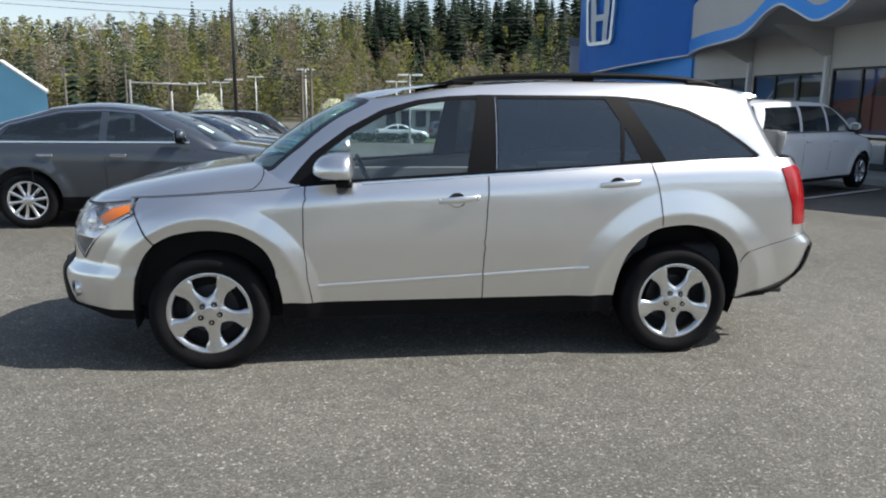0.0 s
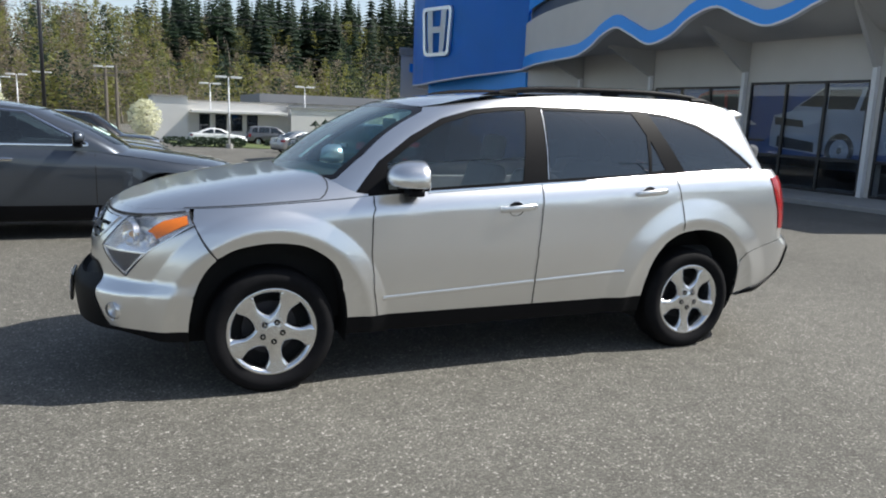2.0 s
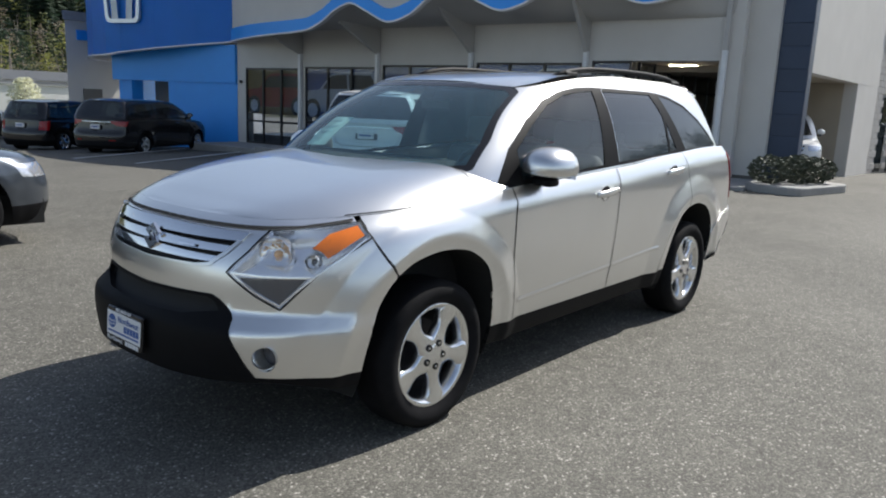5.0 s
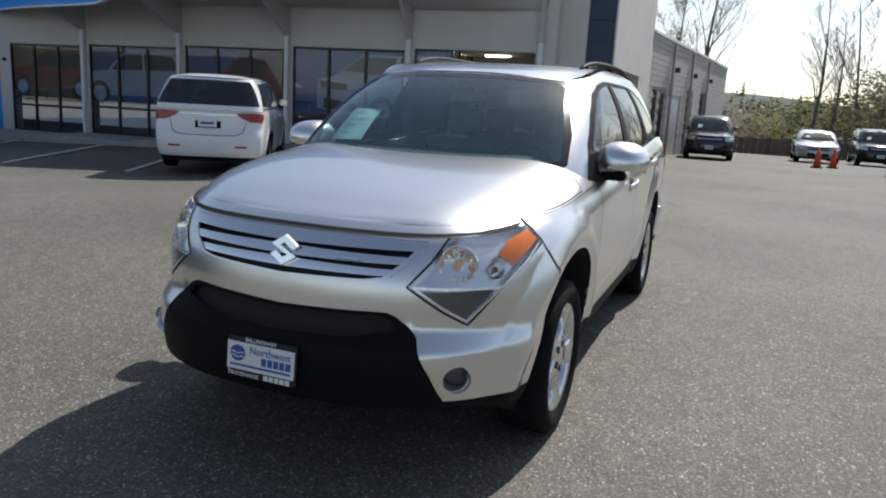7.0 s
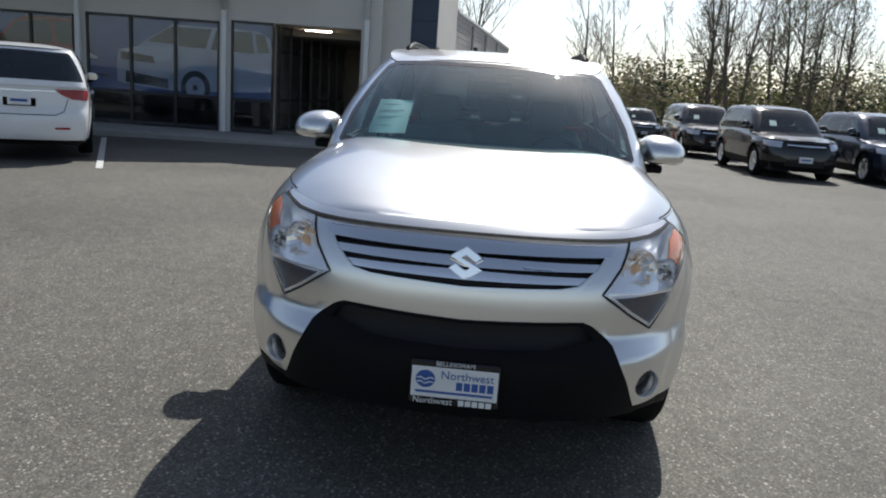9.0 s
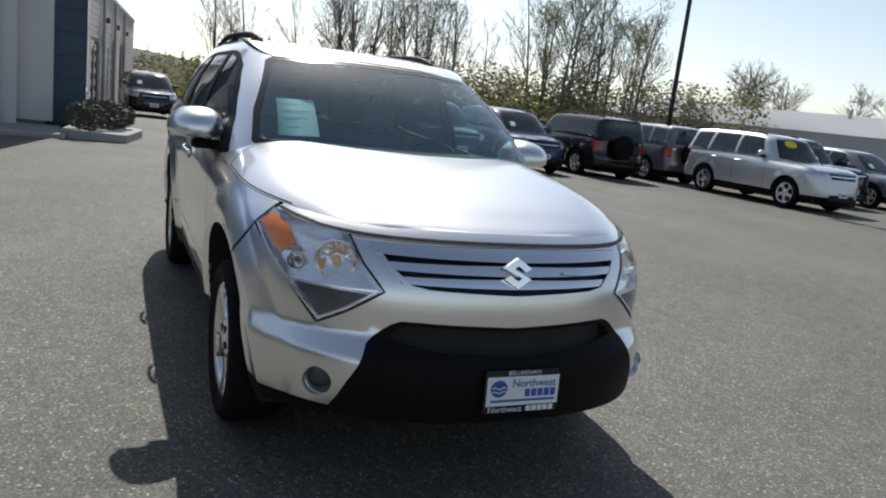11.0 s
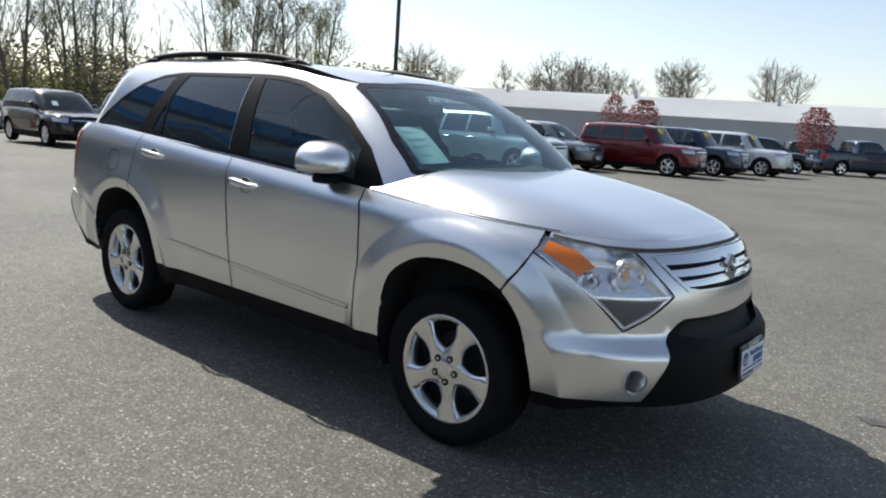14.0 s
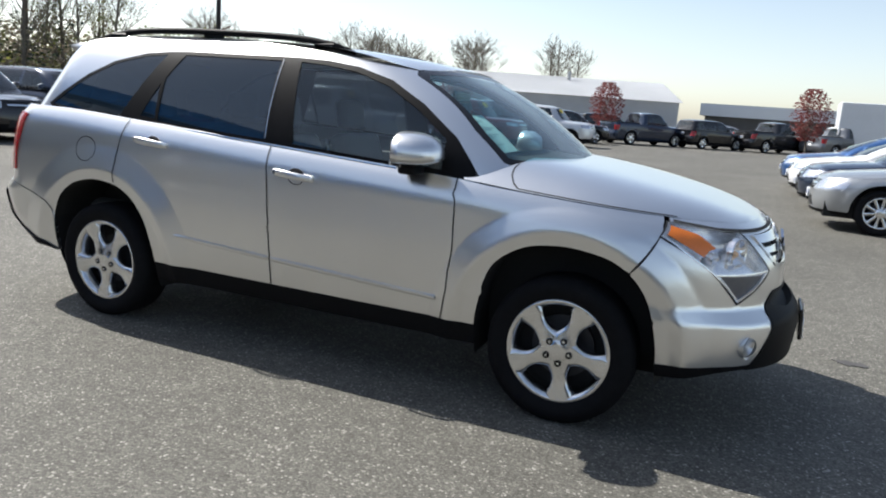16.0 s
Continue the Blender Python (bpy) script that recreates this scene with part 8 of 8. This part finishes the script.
def far_buildings():
    white = material("far_white_wall", (0.70, 0.69, 0.66), 0.85, vary=0.06, scale=0.6)
    greyroof = material("far_grey_roof", (0.27, 0.275, 0.285), 0.7, vary=0.08, scale=0.4)
    b = thing("office_building", "low white flat-roofed building beyond the lot", "building")
    for lo, hi in (((1.1, 65.0, -1.6), (4.0, 80, 2.3)), ((4.0, 65.8, -1.6), (13.0, 80, 1.95)), ((13.0, 64.2, -1.6), (27.0, 80, 1.65)), ((27.0, 66.5, -1.6), (38, 80, 1.9))):
        part("wall", boxed(lo, hi), white, b)
        part("roof_edge", boxed((lo[0] - 0.1, lo[1] - 0.12, hi[2]), (hi[0], hi[1], hi[2] + 0.14)), M["concrete"], b)
    for x, z0, z1, w in ((5.0, -0.6, 0.9, 1.0), (6.4, -0.6, 0.9, 1.0), (7.8, -0.6, 0.9, 1.0), (9.2, -0.6, 0.9, 1.0), (16.2, -1.4, 0.6, 0.7), (17.2, -1.4, 0.6, 0.7)):
        y = 65.8 if x < 13 else 64.2
        win = part("window", boxed((x, y - 0.06, z0), (x + w, y + 0.1, z1), 0.01), M["frame_black"], b)
        part("pane", boxed((x + 0.06, y - 0.07, z0 + 0.06), (x + w - 0.06, y - 0.055, z1 - 0.06)), M["dark_glass"], win)
    part("canopy", boxed((4.2, 63.8, 1.0), (12.6, 65.8, 1.25), 0.02), white, b)
    g = thing("warehouse", "long grey low-roofed warehouse behind the office", "building")
    part("wall", boxed((13.5, 84.0, -1.6), (38, 100, 2.3)), white, g)
    part("roof", prism([(13.2, 83.6), (38.4, 83.6), (38.4, 100.4), (13.2, 100.4)], 2.3, 3.3), greyroof, g)
    # pale blue building far to the west
    c = thing("blue_building", "pale blue gabled building far off", "building")
    light_blue = material("pale_blue_wall", (0.20, 0.48, 0.66), 0.7, vary=0.06, scale=0.5)
    bm = bmesh.new()
    a = [bm.verts.new(p) for p in ((-46, 82, -1.6), (-30.3, 79.4, -1.6), (-30.3, 79.4, 2.4), (-34.5, 79.9, 5.4), (-46, 82, 5.6))]
    e = [bm.verts.new(v.co + Vector((-5, 12, 0))) for v in a]
    bm.faces.new(a[::-1]), bm.faces.new(e)
    for i in range(5):
        bm.faces.new((a[i], a[(i + 1) % 5], e[(i + 1) % 5], e[i]))
    bmesh.ops.recalc_face_normals(bm, faces=bm.faces)
    part("wall", bm, light_blue, c)
    part("roof", tube([(-30.2, 79.3, 2.45), (-34.6, 79.8, 5.5), (-46, 82, 5.7)], 0.22, 6), M["steel_white"], c, "white roof edge")
    # workshop hall with blue lettering band behind the tower
    h = thing("workshop_hall", "white rendered hall with a blue strip beside the tower", "building")
    part("wall", prism([(12.6, 32.9), (24, 33.7), (27, 50), (21, 48)], -1.6, 4.60), M["white_wall"], h)
    part("cornice", prism([(12.45, 32.75), (24, 33.55), (27, 50), (20.9, 48)], 4.60, 5.0), M["concrete"], h, "grey roof cornice")
    part("sign_strip", prism([(13.1, 32.86), (16.5, 33.1), (16.5, 33.2), (13.1, 33.0)], 3.75, 4.2), M["blue_panel"], h, "blue sign strip")
    # the open bay's shade is drawn as a dark slab on the wall
    part("bay_shade", prism([(13.3, 32.88), (14.2, 32.94), (14.2, 33.1), (13.3, 33.0)], -1.2, 1.55), M["room_shade"], h, "dark slab painting the shade in an open bay")
    # metal shed to the south
    s = thing("metal_shed", "long grey metal shed with a white roof", "building")
    wallm, roofm = material("shed_wall", (0.46, 0.465, 0.47), 0.6, vary=0.06, scale=1.5), material("shed_roof", (0.72, 0.73, 0.74), 0.5, vary=0.06, scale=0.5)
    p, q = Vector((6.3, -56.2)), Vector((52, -38))
    d = (q - p).normalized()
    n = Vector((d.y, -d.x))
    L, W = (q - p).length, 14.0
    turn = Matrix.Translation((p.x, p.y, 0)) @ Matrix(((d.x, n.x, 0, 0), (d.y, n.y, 0, 0), (0, 0, 1, 0), (0, 0, 0, 1)))
    def add(name, bm, mat, label=""):
        bmesh.ops.transform(bm, matrix=turn, verts=bm.verts)
        bmesh.ops.recalc_face_normals(bm, faces=bm.faces)
        part(name, bm, mat, s, label)
    bm = bmesh.new()
    prof = ((0, -0.5), (0, 3.0), (W / 2, 4.55), (W, 3.0), (W, -0.5))
    a, e = [bm.verts.new((0, y, z)) for y, z in prof], [bm.verts.new((L, y, z)) for y, z in prof]
    bm.faces.new(a), bm.faces.new(e)
    bm.faces.new((a[0], a[1], e[1], e[0])), bm.faces.new((a[4], a[3], e[3], e[4]))
    add("wall", bm, wallm)
    bm = bmesh.new()
    a = [bm.verts.new((-0.25, y, z)) for y, z in ((-0.3, 2.95), (W / 2, 4.66), (W + 0.3, 2.95))]
    e = [bm.verts.new((L, y, z)) for y, z in ((-0.3, 2.95), (W / 2, 4.66), (W + 0.3, 2.95))]
    f = [bm.faces.new((a[0], a[1], e[1], e[0])), bm.faces.new((a[1], a[2], e[2], e[1]))]
    bmesh.ops.solidify(bm, geom=f, thickness=0.08)
    add("roof", bm, roofm, "white metal roof")
    for k in range(3):
        add("roof_vent", lathe([(0.0, 0.7), (0.16, 0.7), (0.16, 0.0)], 10, axis="z", at=(8 + 11 * k, W * 0.42, 4.35)), wallm)
    low = thing("dark_hall", "low dark hall with a white roof", "building")
    part("wall", boxed((-16, -74, -0.4), (4.8, -62, 2.2)), material("dark_cladding", (0.09, 0.088, 0.085), 0.7, vary=0.1), low)
    part("roof", boxed((-16.4, -74.4, 2.2), (5.2, -61.6, 3.2)), roofm, low)
    wb = thing("white_trailer", "white box trailer parked past the red tree", "trailer")
    part("box", boxed((-14, -49.5, 0.9), (-4.2, -46.5, 3.35), 0.04), M["steel_white"], wb)
    part("bogie", boxed((-12, -49.2, 0.3), (-9.5, -46.8, 0.9), 0.1), M["underbody"], wb)
    part("support_leg", boxed((-6.2, -49, 0.0), (-5.9, -46.9, 0.9)), M["dark_metal"], wb)
    part("wheel_set", lathe([(0, -49.1), (0.42, -49.1), (0.42, -46.9), (0, -46.9)], 20, axis="y", at=(-10.7, 0, 0.42)), M["rubber"], wb)
    # fence at the far east edge
    f = thing("fence", "brown wooden fence along the far edge of the lot", "fence", kind="structure")
    fm = material("fence_wood", (0.13, 0.095, 0.075), 0.85, vary=0.2, scale=3, per_object=0.15)
    base = None
    for k in range(60):
        y = 9.0 - 0.42 * k
        o = part("board", boxed((50, y - 0.2, -2.2), (50.06, y + 0.2, 0.25)), fm, f) if base is None else new("board", base)
        if base is None:
            base = o.data
        else:
            o.parent = f
            o.matrix_basis = Matrix.Translation((0, y - 9.0, 0.02 * math.sin(k * 2.3)))
    for x, y in ((26.2, -3.9), (27.2, -4.5)):
        cone = thing("traffic_cone", "orange traffic cone on the asphalt", "traffic cone", "traffic cones")
        om = M.setdefault("cone", material("cone_orange", (0.75, 0.09, 0.02), 0.6, vary=0.1))
        part("body", lathe([(0.02, 0.72), (0.03, 0.72), (0.14, 0.04), (0.0, 0.04)], 16, axis="z"), om, cone, smooth=True)
        part("base", boxed((-0.19, -0.19, 0.0), (0.19, 0.19, 0.04), 0.01), M["rubber"], cone)
        cone.matrix_world = pose(x, y, gz(x, y))
    # traffic signal gantry, utility poles and wires
    g = thing("signal_gantry", "grey traffic signal mast over the road", "signal mast")
    part("post", tube([(-22.5, 82, -1.8), (-22.5, 82, 3.9)], 0.14, 10), M["concrete"], g)
    part("arm", tube([(-22.5, 82, 3.6), (-15.5, 83.3, 3.4)], 0.09, 8), M["concrete"], g)
    for k in range(3):
        part("signal_head", boxed((-20.5 + 2 * k, 82.3 + 0.4 * k, 2.7), (-20.2 + 2 * k, 82.6 + 0.4 * k, 3.5), 0.03), M["frame_black"], g)
    for k, (x, y, h) in enumerate(((-2.3, 55.1, 5.6), (-1.6, 55.4, 5.9), (-24, 86, 7.5), (-30, 84, 7.0), (-20, 90, 8.0))):
        up = thing("utility_pole", "brown wooden utility pole", "utility pole", "utility poles")
        part("pole", tube([(0, 0, -0.3), (0, 0, h)], 0, 8, taper=[0.14, 0.10]), M["bark"], up)
        part("crossarm", boxed((-0.8, -0.06, h - 0.6), (0.8, 0.06, h - 0.45)), M["bark"], up)
        up.matrix_world = pose(x, y, gz(x, y))
    for k, (a, e, sag) in enumerate((((-60, 70, 12.5), (40, 100, 13.5), 2.0), ((-60, 70, 13.2), (40, 100, 14.2), 2.0), ((5, 60, 6.5), (40, 62, 6.8), 0.8), ((-70, 60, 15.0), (-20, 90, 8.2), 2.0))):
        a, e = Vector(a), Vector(e)
        pts = [a.lerp(e, t) - Vector((0, 0, sag * 4 * t * (1 - t))) for t in np.linspace(0, 1, 12)]
        tagged(mesh_object("power_cable", tube(pts, 0.025, 4), M["frame_black"]), "thin overhead power cable", "cable", "overhead cables")
    # grass verges by the office
    for k, pts in enumerate((((3, 56), (11, 52), (13, 56), (14, 62), (2, 63)), ((13, 60), (24, 56), (27, 62), (15, 63.5)))):
        tagged(mesh_object("verge", prism(pts, gz(8, 58) - 0.3, gz(8, 56) + 0.12), M["grass"]), "strip of rough spring grass beyond the lot", "grass", kind="structure")


far_buildings()


def office_planting():
    """A clipped hedge and small conifers before the office."""
    rnd = random.Random(17)
    for x0, x1, y, h in ((1.5, 7.5, 54.5, 0.75), (9.5, 13.5, 57.5, 0.6)):
        verts, faces = [], []
        cs = [Vector((rnd.uniform(x0, x1), y + rnd.uniform(-0.45, 0.45), gz(5, y) + h * rnd.random() ** 0.7)) for _ in range(1100)]
        leaf_quads(rnd, cs, 0.12, verts, faces)
        me = bpy.data.meshes.new("hedge")
        me.from_pydata(verts, [], faces)
        me.materials.append(M["needles"])
        tagged(new("hedge", me), "low dark clipped hedge before the office", "hedge", "office hedges")
    for x, y, h in ((12.6, 52.5, 2.9), (13.5, 53.0, 3.1), (18.2, 54.0, 2.4)):
        t = thing("conifer", "small dark conifer before the office", "tree", "small conifers")
        verts, faces = [], []
        for _ in range(5):
            conifer(rnd, Vector((0, 0, 0)), h, verts, faces)
        part("trunk", tube([(0, 0, -0.2), (0, 0, h * 0.8)], 0, 6, taper=[0.09, 0.03]), M["bark"], t)
        me = bpy.data.meshes.new("crown")
        me.from_pydata(verts, [], faces)
        me.materials.append(M["needles"])
        new("crown", me).parent = t
        t.matrix_world = pose(x, y, gz(x, y))


office_planting()
